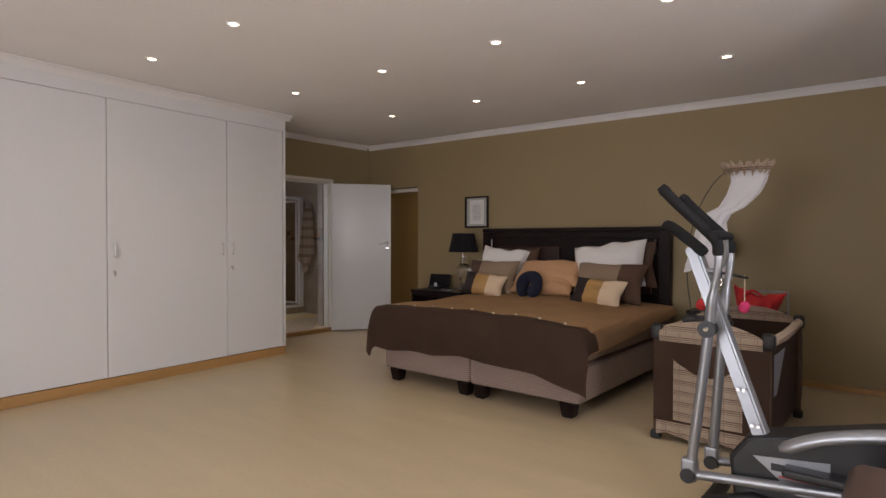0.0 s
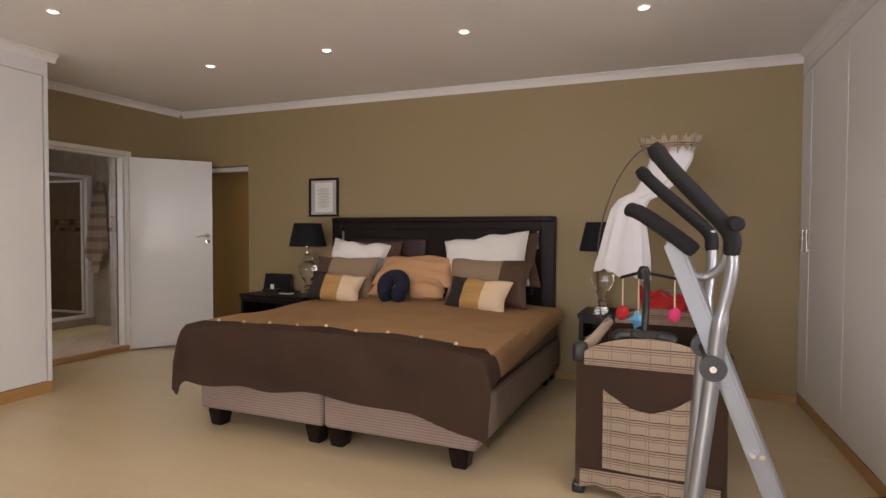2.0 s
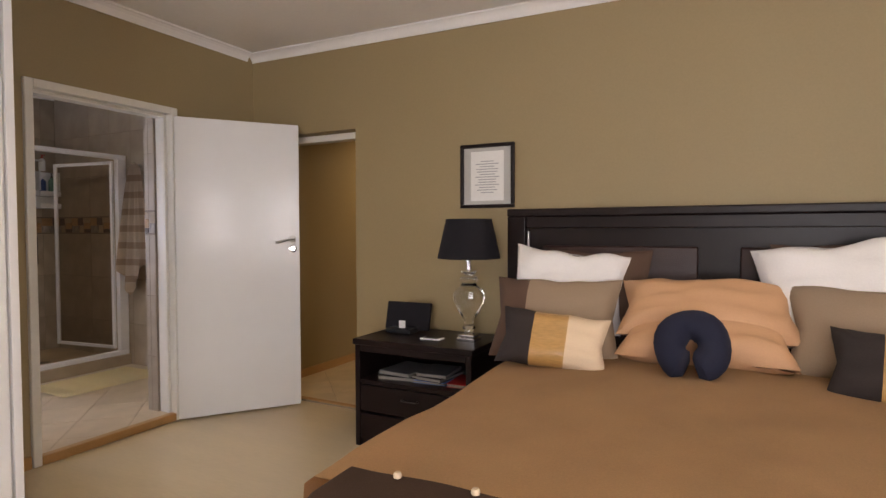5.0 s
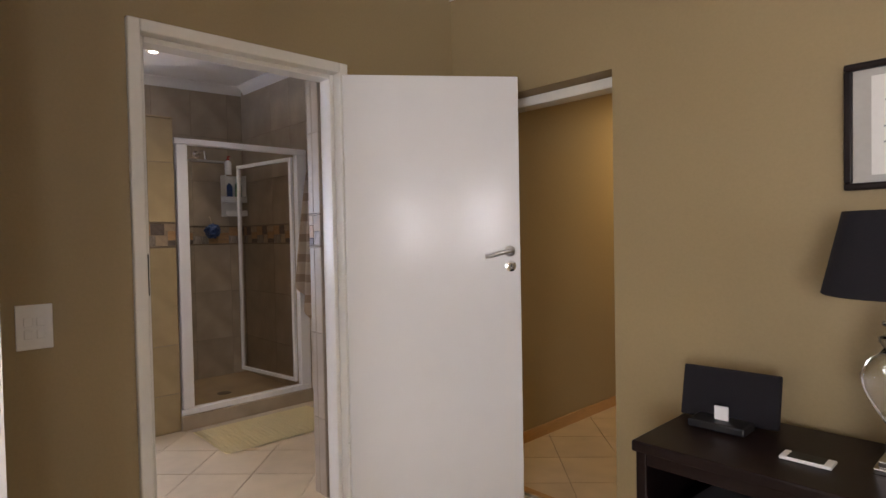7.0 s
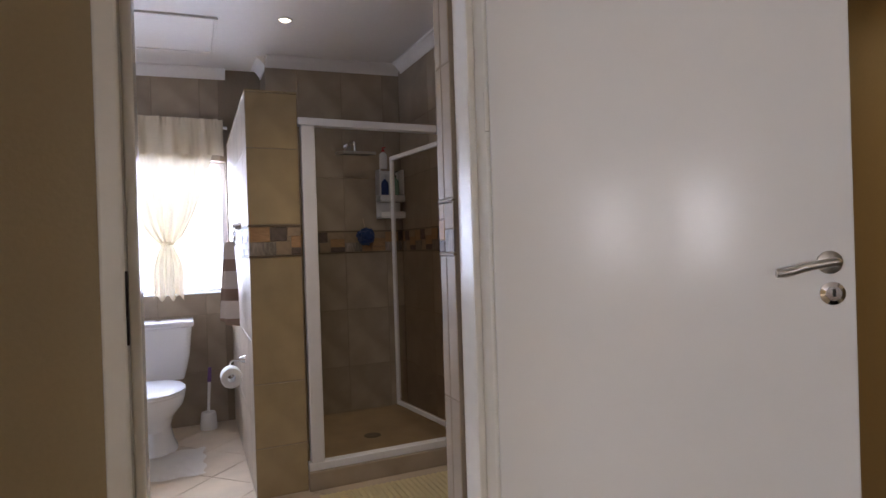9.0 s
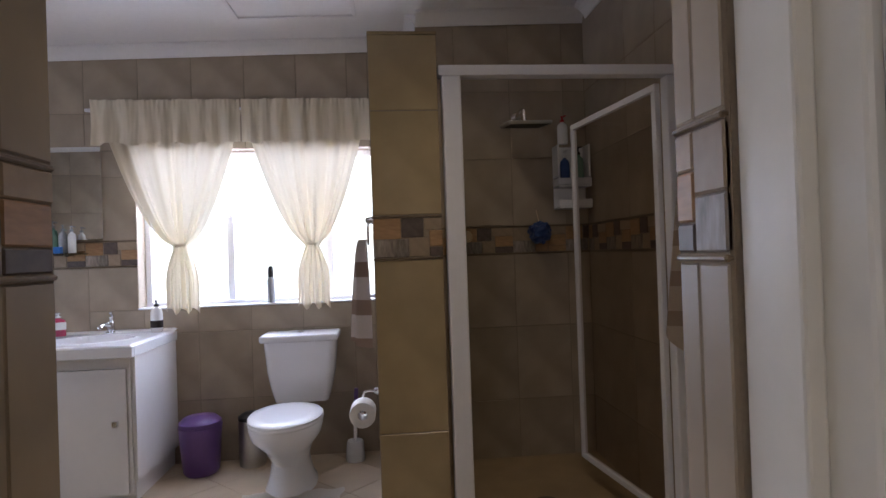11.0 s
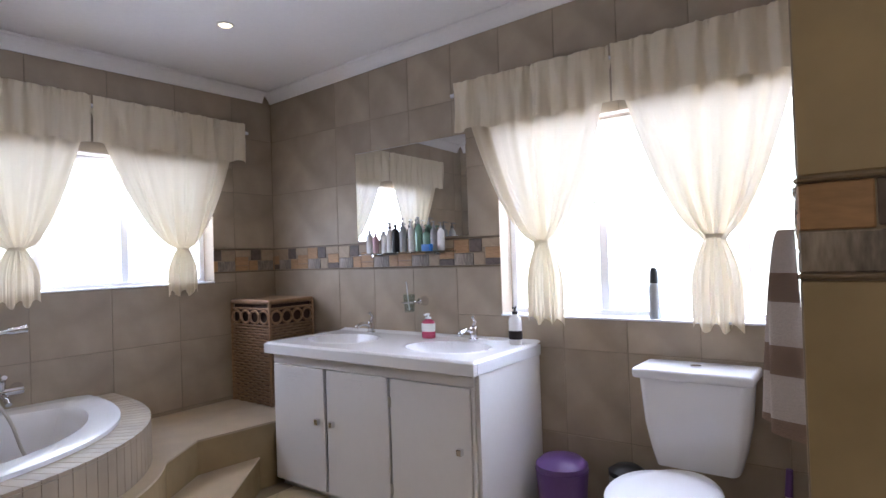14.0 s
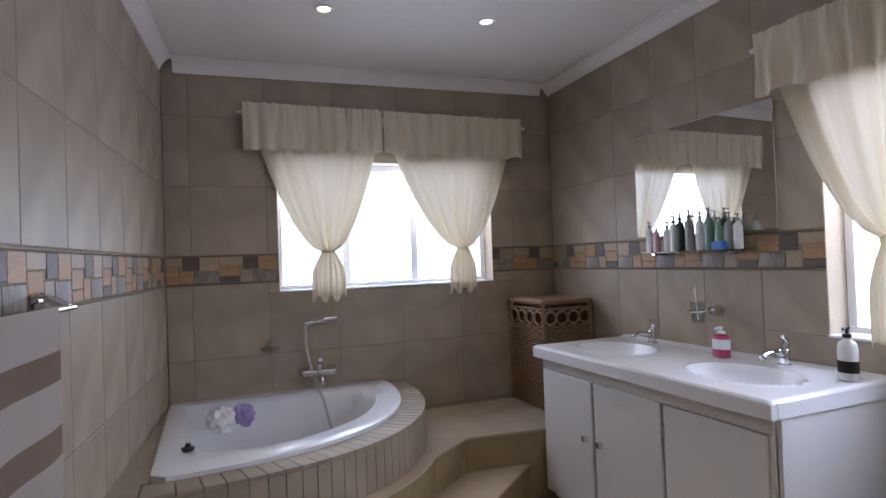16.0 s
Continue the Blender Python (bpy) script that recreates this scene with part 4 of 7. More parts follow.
pillow("cushion", "small cushion in dark brown, gold satin and cream strips", 0.49, 0.28, 0.14, (-2.78, 5.17, 0.775), 34, 12, 6, three(), seed=7)
pillow("cushion", "small cushion in dark brown, gold satin and cream strips", 0.54, 0.29, 0.14, (-1.47, 5.18, 0.765), 30, -8, 3, three(), seed=8)
neck = thing("neck_pillow", (-2.15, 5.15, 0.65), "navy blue velour horseshoe neck pillow", "neck pillow", "pillows on the bed")
npts = [(0.084 * math.cos(a), 0, 0.090 * math.sin(a)) for a in [radians(-78 + 336 * k / 22) for k in range(23)]]
bm = rod(npts, [0.040] + [0.064 + 0.003 * math.sin(k) for k in range(21)] + [0.040], 16)
bm.transform(pose(-2.20, 5.16, 0.805, -24, 0, 0))
part("body", bm, "navy", neck, smooth=True)


def nightstand(x0, x1, y0, y1, books):
    w = x1 - x0
    n = thing("nightstand", ((x0 + x1) / 2, (y0 + y1) / 2, 0), "dark wood nightstand with an open shelf above drawers", "nightstand", "pair of nightstands")
    part("top", box(x0, x1, y0, y1, 0.605, 0.64, 0.006), "dark_wood", n)
    for a in (x0 + 0.01, x1 - 0.045):
        part("side", box(a, a + 0.035, y0 + 0.012, y1, 0.0, 0.6045, 0.004), "dark_wood", n)
    part("back", box(x0 + 0.0455, x1 - 0.0455, y1 - 0.02, y1 - 0.002, 0.04, 0.604), "dark_wood", n)
    part("shelf", box(x0 + 0.0455, x1 - 0.0455, y0 + 0.015, y1 - 0.021, 0.375, 0.40, 0.003), "dark_wood", n)
    part("top_rail", box(x0 + 0.0455, x1 - 0.0455, y0 + 0.014, y0 + 0.03, 0.565, 0.6045, 0.003), "dark_wood", n)
    for z in (0.215, 0.045):
        d = part("drawer", box(x0 + 0.048, x1 - 0.048, y0 + 0.014, y0 + 0.20, z, z + 0.155, 0.004), "dark_wood", n)
        c = (x0 + x1) / 2
        part("handle", rod(curve([(c - 0.05, y0 + 0.012, z + 0.10), (c - 0.045, y0 - 0.008, z + 0.10), (c, y0 - 0.012, z + 0.10), (c + 0.045, y0 - 0.008, z + 0.10), (c + 0.05, y0 + 0.012, z + 0.10)]), 0.005, 8), "dark_steel", d, "dark steel bow handle", True)
    part("plinth", box(x0 + 0.05, x1 - 0.05, y0 + 0.03, y1 - 0.03, 0.0, 0.044), "dark_wood", n)
    for k, (bx, by, bz, bw, bd, bh, mat, lab, yaw) in enumerate(books):
        b = thing("book" if "book" in lab else "magazine", (bx, by, bz), lab, "book", "books in the nightstand")
        for nm, e, m2 in (("page_block", (0.004, 0.003), "shaded_paper"), ("cover", (0, 0), mat)):
            bb = bmesh.new()
            if nm == "page_block":
                box(-bw / 2 + 0.004, bw / 2 - 0.004, -bd / 2 + 0.003, bd / 2 - 0.004, 0.002, bh - 0.002, 0, bb)
            else:
                box(-bw / 2, bw / 2, -bd / 2, bd / 2, 0, 0.0018, 0, bb)
                box(-bw / 2, bw / 2, -bd / 2, bd / 2, bh - 0.0018, bh, 0, bb)
                box(-bw / 2, bw / 2, bd / 2 - 0.003, bd / 2, 0.0018, bh - 0.0018, 0, bb)
            bb.transform(pose(bx, by, bz, 0, 0, yaw))
            part(nm, bb, m2, b)
    return n


# pages and covers carry the shelf's shade in their colour
nightstand(-4.06, -3.28, 5.38, 5.88, [
    (-3.82, 5.60, 0.401, 0.24, 0.30, 0.022, "near_black", "thick dark hardback book on the shelf", 8), (-3.82, 5.61, 0.4235, 0.22, 0.28, 0.02, "grey_cover", "grey paperback book on top of another", -4),
    (-3.60, 5.60, 0.401, 0.20, 0.26, 0.015, "bottle_blue", "thin blue book on the shelf", 4), (-3.60, 5.60, 0.4165, 0.20, 0.26, 0.020, "near_black", "dark grey paperback book on a pile", -6),
    (-3.60, 5.61, 0.437, 0.19, 0.25, 0.018, "grey_cover", "grey paperback book on a pile", 5), (-3.42, 5.58, 0.401, 0.13, 0.22, 0.02, "red", "dark red book on the shelf", 3)])
nightstand(-0.74, -0.02, 5.42, 5.88, [
    (-0.60, 5.62, 0.401, 0.18, 0.26, 0.02, "grey_cover", "grey paperback book on the shelf", 4), (-0.60, 5.62, 0.4215, 0.18, 0.25, 0.02, "bottle_white", "white paperback book on a pile", -5),
    (-0.59, 5.63, 0.442, 0.17, 0.24, 0.018, "near_black", "grey book on a pile", 8)])


def table_lamp(x, y, z):
    t = thing("table_lamp", (x, y, z), "glass urn table lamp with a tapered black shade", "table lamp", "pair of bedside lamps")
    b = box(x - 0.055, x + 0.055, y - 0.055, y + 0.055, z, z + 0.018, 0.003)
    box(x - 0.045, x + 0.045, y - 0.045, y + 0.045, z + 0.018, z + 0.036, 0.003, b)
    part("base", b, "chrome", t, "square stepped chrome base")
    prof = [(0.030, 0.038), (0.024, 0.055), (0.036, 0.068), (0.036, 0.080), (0.026, 0.092), (0.030, 0.12), (0.062, 0.17), (0.088, 0.225), (0.092, 0.26), (0.078, 0.295), (0.050, 0.318),
            (0.040, 0.335), (0.052, 0.350), (0.052, 0.362), (0.036, 0.372), (0.030, 0.385), (0.044, 0.396), (0.044, 0.405), (0.0, 0.408)]
    g = lathe((x, y, z), prof, 32)
    part("glass_urn", g, "crystal", t, "clear glass urn", True)
    part("stem", lathe((x, y, z), [(0.012, 0.408), (0.014, 0.42), (0.011, 0.43), (0.011, 0.50), (0.0, 0.505)], 16), "chrome", t, "chrome stem", True)
    part("shade", lathe((x, y, z), [(0.178, 0.475), (0.182, 0.478), (0.132, 0.702), (0.128, 0.70), (0.174, 0.482), (0.178, 0.475)], 40, capped=False), "shade", t, "tapered black cloth shade", True)
    part("bulb", lathe((x, y, z), [(0.012, 0.505), (0.026, 0.55), (0.028, 0.58), (0.015, 0.61), (0, 0.615)], 16), "porcelain", t, smooth=True)
    return t


lampL = table_lamp(-3.42, 5.64, 0.64)
copy_thing(lampL, Matrix.Translation((-0.585, 5.64, 0.64)))

# things on the nightstand
dock = thing("speaker_dock", (-3.90, 5.70, 0.64), "black speaker dock holding a small white player", "speaker dock")
grille = box(-0.155, 0.155, -0.012, 0.012, 0.0, 0.175, 0.006)
grille.transform(pose(-3.90, 5.74, 0.648, -14, 0, 3))
part("grille", grille, "shade", dock, "black cloth speaker grille")
part("foot", box(-3.99, -3.81, 5.63, 5.73, 0.641, 0.668, 0.006), "black", dock)
part("player", box(-3.92, -3.875, 5.675, 5.683, 0.668, 0.715, 0.003), "bottle_white", dock, "small white player")
ph = thing("phone", (-3.62, 5.56, 0.64), "white phone with a dark screen lying flat", "phone")
part("body", box(-3.685, -3.555, 5.53, 5.595, 0.641, 0.651, 0.004), "bottle_white", ph)
part("screen", box(-3.665, -3.575, 5.535, 5.590, 0.6512, 0.6522), "black", ph, "dark glass screen")

# framed print
pic = thing("picture", (-3.425, YN, 1.42), "framed page of print with a pale mount and dark frame", "picture")
PX, PZ = (-3.605, -3.245), (1.415, 1.810)
for a, b, c, d in ((PX[0], PX[1], PZ[1] - 0.022, PZ[1]), (PX[0], PX[1], PZ[0], PZ[0] + 0.022), (PX[0], PX[0] + 0.022, PZ[0] + 0.022, PZ[1] - 0.022), (PX[1] - 0.022, PX[1], PZ[0] + 0.022, PZ[1] - 0.022)):
    part("frame", box(a, b, YN - 0.028, YN - 0.002, c, d, 0.005), "dark_wood", pic)
part("mount", box(PX[0] + 0.02, PX[1] - 0.02, YN - 0.010, YN - 0.003, PZ[0] + 0.02, PZ[1] - 0.02), "mount", pic, "grey mount board")
part("page", box(PX[0] + 0.07, PX[1] - 0.07, YN - 0.013, YN - 0.0105, PZ[0] + 0.045, PZ[1] - 0.045), "paper", pic, "printed cream page")
inkb = bmesh.new()
for k in range(13):
    w = 0.085 if k in (0, 12) else 0.13 + 0.03 * math.sin(k * 2.3)
    box(-3.425 - w / 2, -3.425 + w / 2, YN - 0.0142, YN - 0.0132, 1.70 - k * 0.016, 1.7055 - k * 0.016, 0, inkb)
part("print", inkb, "ink", pic)
part("motif", lathe((0, 0, 0), [(0.014, 0), (0.010, 0.001), (0.0, 0.0012)], 6), "bottle_green", pic).matrix_basis = pose(-0.03, -0.0142, 0.31, 90, 0, 0)

# ---- travel cot with canopy ----
C0, C1, D0, D1, CZ = -0.43, 0.20, 3.79, 4.86, 0.71
cot = thing("travel_cot", (-0.11, 4.3, 0), "brown folding travel cot trimmed with cream plaid", "travel cot")
for y, s in ((D0, -1), (D1, 1)):
    part("end_panel", sheet(20, 14, lambda u, v: (C0 - 0.012 + u * (C1 - C0 + 0.024), y + s * (0.024 + 0.008 * math.sin(math.pi * u)), 0.125 + v * 0.545), 0.008), "brown", cot, "chocolate brown cloth end panel", True)
    part("top_trim", sheet(22, 8, lambda u, v: (C0 + 0.025 + u * (C1 - C0 - 0.05), y + s * (0.032 + 0.008 * math.sin(math.pi * v)), 0.632 + v * (0.062 + 0.082 * math.sin(math.pi * u) ** 0.7)), 0.02), "check", cot, "padded cream plaid trim", True)
    part("skirt", sheet(30, 5, lambda u, v: (C0 + 0.01 + u * (C1 - C0 - 0.02), y + s * (0.038 + 0.010 * math.sin(u * 40) * (1 - v)), 0.045 + 0.012 * math.sin(u * 13) * (1 - v) + v * 0.09), 0.006), "check", cot, "plaid skirt along the bottom", True)
part("pocket", sheet(24, 16, lambda u, v: (-0.315 + u * 0.39, D0 - 0.040 - 0.012 * math.sin(math.pi * u) - 0.005 * math.sin(u * 25) * v, 0.15 + v * (0.375 - 0.085 * math.sin(math.pi * u))), 0.006), "check", cot, "gathered plaid pocket", True)
for x, s in ((C0, -1), (C1, 1)):
    part("side_panel", sheet(20, 12, lambda u, v: (x + s * 0.008 * math.sin(math.pi * u), D0 + 0.03 + u * (D1 - D0 - 0.06), 0.10 + v * 0.55), 0.006), "brown", cot, smooth=True)
    part("mesh_window", sheet(8, 8, lambda u, v: (x + s * 0.016, D0 + 0.06 + u * (0.10 + 0.26 * v), 0.36 + v * 0.24), 0.003), "veil", cot, "fine mesh side window", True)
    part("top_rail", rod(curve([(x, D0 + 0.02, CZ - 0.03), (x + s * 0.004, D0 + 0.5, CZ - 0.045), (x, D1 - 0.02, CZ - 0.03)]), 0.030, 12), "check", cot, "padded plaid rail", True)
    for y in (D0, D1):
        part("corner_joint", box(x - 0.035, x + 0.035, y - 0.035, y + 0.035, 0.635, 0.735, 0.022, seg=3), "black", cot, "black plastic corner joint", True)
        part("leg", rod([(x, y, 0.03), (x, y, 0.64)], 0.018, 10), "brown", cot, smooth=True)
        part("foot", box(x - 0.030, x + 0.030, y - 0.030, y + 0.030, 0.0, 0.055, 0.012), "black", cot, "black plastic foot")
part("mattress_pad", box(C0 + 0.03, C1 - 0.03, D0 + 0.03, D1 - 0.03, 0.20, 0.25, 0.015), "brown", cot)
# mobile on the end of the cot
mob = thing("cot_mobile", (-0.09, D0, 0.74), "black arm with hanging felt toys clamped to the cot", "cot mobile")
clampb = lathe((0, 0, 0), [(0.0, -0.03), (0.05, -0.028), (0.075, 0.0), (0.05, 0.028), (0.0, 0.03)], 20, sx=1.25, sy=0.6)
clampb.transform(pose(-0.14, D0 + 0.03, 0.775))
for s in (-1, 1):
    rod(curve([(-0.14 + s * 0.06, D0 + 0.025, 0.78), (-0.14 + s * 0.11, D0 + 0.025, 0.775), (-0.14 + s * 0.13, D0 + 0.025, 0.75)]), [0.028] * 11 + [0.02, 0.016], 10, clampb)
part("clamp", clampb, "black", mob, smooth=True)
part("arm", rod(curve([(-0.14, D0 + 0.03, 0.80), (-0.135, D0 + 0.06, 0.92), (-0.14, D0 + 0.14, 1.02), (-0.155, D0 + 0.26, 1.065), (-0.17, D0 + 0.36, 1.06)]), 0.016, 10), "black", mob, smooth=True)
part("crossbar", rod(curve([(-0.29, D0 + 0.42, 1.02), (-0.17, D0 + 0.38, 1.05), (0.0, D0 + 0.44, 1.02)]), 0.008, 8), "black", mob, smooth=True)
part("hub", lathe((-0.17, D0 + 0.37, 1.035), [(0.0, -0.02), (0.03, -0.015), (0.035, 0.02), (0.02, 0.05), (0.0, 0.055)], 16), "black", mob, smooth=True)
for x, y, zt, mat, shp in ((-0.28, D0 + 0.42, 0.83, "red", 0), (-0.20, D0 + 0.44, 0.79, "blue_felt", 1), (-0.02, D0 + 0.44, 0.83, "pink_felt", 0)):
    part("ribbon", rod([(x, y, 1.04), (x, y, zt + 0.03)], 0.004, 6), "cream_cloth", mob)
    bm = bmesh.new()
    if shp:
        n = 10
        ring = [bm.verts.new((0.058 * (1 if k % 2 == 0 else 0.55) * math.cos(2 * math.pi * k / n), 0, 0.058 * (1 if k % 2 == 0 else 0.55) * math.sin(2 * math.pi * k / n))) for k in range(n)]
        for s in (-1, 1):
            c = bm.verts.new((0, s * 0.025, 0))
            for k in range(n):
                bm.faces.new((ring[k], ring[(k + 1) % n], c))
    else:
        lathe((0, 0, 0), [(0.0, -0.042), (0.024, -0.034), (0.034, -0.01), (0.030, 0.018), (0.014, 0.036), (0.0, 0.04)], 14, bm, 1, 0.7)
    bm.transform(pose(x, y, zt, 0, 20 * (shp + 1), 10))
    part("toy", bm, mat, mob, "small felt toy", True)
# canopy on a wire
NEARER = Matrix.Translation((-0.085, 0.134, 0.140)) @ Matrix.Scale(0.891, 4)
can = thing("cot_canopy", (-0.45, 4.23, 0.70), "white tulle canopy hanging from a wire above the cot", "cot canopy")
wire = rod(curve([(-0.387, 4.92, 0.66), (-0.42, 4.90, 0.95), (-0.405, 4.90, 1.25), (-0.34, 4.90, 1.50), (-0.25, 4.90, 1.68), (-0.15, 4.90, 1.79), (-0.05, 4.90, 1.80)]), 0.0045, 8)
wire.transform(NEARER)
part("wire", wire, "dark_steel", can, "thin bent wire", True)


def tulle(u, v):
    a = 2 * math.pi * u
    rows = [(0.035, 1.80, 0.135, 0.05), (0.03, 1.72, 0.125, 0.055), (-0.01, 1.62, 0.115, 0.055), (-0.09, 1.52, 0.095, 0.05), (-0.19, 1.47, 0.095, 0.055), (-0.235, 1.40, 0.10, 0.06), (-0.245, 1.25, 0.13, 0.075), (-0.255, 1.10, 0.155, 0.09), (-0.26, 0.99, 0.165, 0.10)]
    k = v * (len(rows) - 1)
    i = min(int(k), len(rows) - 2)
    t = k - i
    x, z, rx, ry = [(1 - t) * p + t * q for p, q in zip(rows[i], rows[i + 1])]
    pleat = 1 + 0.10 * math.sin(9 * a + 2 * v) * (0.3 + v)
    return (x + rx * pleat * math.cos(a), 4.90 + ry * pleat * math.sin(a), z + 0.02 * math.sin(5 * a) * v - 0.03 * math.cos(a) * (v > 0.9))


veil = sheet(72, 48, tulle, 0.0)
veil.transform(NEARER)
part("tulle", veil, "veil", can, "gathered white tulle", True)


def frill(u, v):
    """One gathered strip of cloth round the top of the canopy."""
    a = 2 * math.pi * u
    wave = 0.026 * math.sin(17 * a) + 0.014 * math.sin(29 * a + 1)
    out = 0.6 + 0.62 * math.sin(v * 2.4) + wave * 4 * (0.3 + abs(v - 0.4))
    return (0.02 + 0.150 * out * math.cos(a), 4.90 + 0.085 * out * math.sin(a), 1.80 + 0.06 * math.sin(v * math.pi) + wave * (0.5 + 0.5 * v) - 0.012 * v)


fr = sheet(150, 8, frill, 0.003)
fr.transform(NEARER)
part("ruffle", fr, "check", can, "ruffled gold and cream trim", True)
# red bag and case behind the cot
bag = thing("bag", (-0.10, 5.06, 0.40), "red cloth bag resting behind the cot", "bag")
part("body", cushion(0.37, 0.36, 0.24, pose(-0.11, 5.05, 0.71, -10, 6, 0), 0.5, 18, corner=0.35, seed=21, wrinkle=0.035), "red", bag, smooth=True)
part("strap", rod(curve([(-0.2, 5.0, 0.82), (-0.12, 4.97, 0.88), (-0.03, 4.98, 0.82)]), 0.010, 8), "red", bag, smooth=True)
case = thing("suitcase", (0.0, 5.15, 0), "upright suitcase with a raised silver pull handle", "suitcase")
part("shell", box(-0.22, 0.18, 5.0, 5.24, 0.04, 0.56, 0.04, seg=4), "black", case, smooth=True)
part("pull_handle", rod(curve([(-0.12, 5.2, 0.56), (-0.12, 5.2, 0.83), (-0.10, 5.2, 0.86), (0.06, 5.2, 0.86), (0.08, 5.2, 0.83), (0.08, 5.2, 0.56)], 5), 0.008, 8), "silver", case, "silver pull handle", True)
for x in (-0.17, 0.13):
    part("wheel", rod([(x, 5.19, 0.03), (x + 0.025, 5.19, 0.03)], 0.03, 16), "black", case, smooth=True)

# ---- elliptical trainer ----
et = thing("elliptical_trainer", (0.4, 2.85, 0), "silver and black elliptical exercise trainer with foam grips", "exercise machine")
mast = rod([(0.345, 2.95, 0.34), (0.0, 3.03, 1.235)], 0.046, 4, flat=0.7)
bmesh.ops.bevel(mast, geom=mast.edges[:], offset=0.008, segments=2, affect="EDGES")
part("mast", mast, "silver", et, "silver box-section mast")
part("console_grip", rod(curve([(-0.150, 3.08, 1.345), (-0.10, 3.06, 1.325), (0.00, 3.02, 1.255), (0.065, 2.99, 1.205)]), [0.022] + [0.028] * 17 + [0.024], 14, flat=0.8), "foam", et, "fixed black foam grip", True)
part("console_grip", rod(curve([(0.17, 2.74, 1.285), (0.165, 2.85, 1.29), (0.155, 3.0, 1.285), (0.15, 3.10, 1.28)]), [0.018] + [0.021] * 17 + [0.018], 14), "foam", et, "fixed black foam grip", True)
part("grip_tube", rod(curve([(0.045, 3.02, 1.13), (0.10, 3.03, 1.12), (0.15, 3.01, 1.17), (0.158, 2.98, 1.27)]), 0.013, 10), "silver", et, smooth=True)
ARMS = [[(-0.05, 2.72, 1.506), (0.16, 2.84, 1.22), (0.122, 2.865, 0.866), (0.046, 2.858, 0.19)], [(-0.13, 3.28, 1.50), (0.12, 3.23, 1.22), (0.10, 3.20, 0.87), (0.056, 3.20, 0.15)]]
for top, low, piv, ft in ARMS:
    top, low, piv, ft = Vector(top), Vector(low), Vector(piv), Vector(ft)
    arm = part("swing_arm", rod(curve([low + Vector((-0.002, 0, 0.05)), low + Vector((0.004, 0, -0.06)), low.lerp(piv, 0.6), piv, piv.lerp(ft, 0.5), ft]), [0.017] * 12 + [0.023] * 19, 14), "silver", et, "silver swinging arm", True)
    part("foam_grip", rod(curve([top, top.lerp(low, 0.25) + Vector((0, 0, 0.004)), top.lerp(low, 0.62) + Vector((0.01, 0, 0.012)), top.lerp(low, 0.90) + Vector((0.018, 0, 0.012)), low + Vector((0.002, 0, -0.02))]), [0.018, 0.023, 0.026] + [0.0235] * 20 + [0.023, 0.020], 14), "foam", arm, "black foam grip", True)
    part("pivot", rod([piv + Vector((-0.003, 0.035, 0)), piv + Vector((-0.003, -0.036, 0))], [0.034, 0.038], 20), "black", arm, "black pivot cap", True)
    part("pivot_bolt", rod([piv + Vector((-0.003, -0.036, 0)), piv + Vector((-0.003, -0.046, 0))], 0.010, 10), "chrome", arm)
    part("lower_joint", box(ft.x - 0.034, ft.x + 0.034, ft.y - 0.03, ft.y + 0.03, ft.z - 0.03, ft.z + 0.075, 0.012), "silver", arm)
    part("joint_cap", rod([ft + Vector((0, 0.04, 0)), ft + Vector((0, -0.042, 0))], 0.032, 18), "black", arm, smooth=True)
    rail = part("pedal_rail", rod([ft, (0.75, ft.y, 0.27), (1.00, ft.y, 0.30)], 0.022, 12), "silver", et, "silver pedal rail", True)
    part("pedal", box(0.42, 0.80, ft.y - 0.06, ft.y + 0.06, 0.29, 0.325, 0.012), "black", rail, "black ribbed pedal")
for z in (0.45, 0.60):
    for s in (-0.012, 0.012):
        part("mast_bolt", rod([(0.345 - (z - 0.34) * 0.385 + s, 2.93, z), (0.345 - (z - 0.34) * 0.385 + s, 2.905, z)], 0.008, 8), "chrome", et)
cross = rod([(0.12, 2.86, 0.867), (0.10, 3.2, 0.867)], 0.018, 12)
part("axle", cross, "black", et, smooth=True)
hous = prism([(0.22, 0.13), (0.60, 0.10), (1.18, 0.10), (1.20, 0.42), (1.02, 0.52), (0.80, 0.53), (0.45, 0.44), (0.27, 0.40), (0.20, 0.30)], -0.09, 0.09, 0.02)
hous.transform(Matrix.Translation((0, 2.98, 0)) @ Matrix(((1, 0, 0, 0), (0, 0, -1, 0), (0, 1, 0, 0), (0, 0, 0, 1))))
part("housing", hous, "black", et, "black plastic drive housing")
badge = prism([(0.30, 0.33), (0.58, 0.36), (0.58, 0.20), (0.46, 0.20)], 0.0, 0.004)
badge.transform(Matrix.Translation((0, 2.888, 0)) @ Matrix(((1, 0, 0, 0), (0, 0, -1, 0), (0, 1, 0, 0), (0, 0, 0, 1))))
bp_ = part("badge", badge, "silver", et, "pale badge panel")
part("badge_mark", box(0.37, 0.54, 2.881, 2.8835, 0.285, 0.315), "black", bp_)
part("badge_mark", box(0.40, 0.55, 2.881, 2.8835, 0.262, 0.268), "red", bp_)
part("flywheel_guard", rod(curve([(0.42, 2.76, 0.42), (0.58, 2.75, 0.50), (0.80, 2.74, 0.555), (0.98, 2.74, 0.545), (1.14, 2.75, 0.46), (1.22, 2.76, 0.34)]), [0.012] + [0.028] * 29 + [0.02], 12, flat=0.8), "silver", et, "silver curved guard", True)
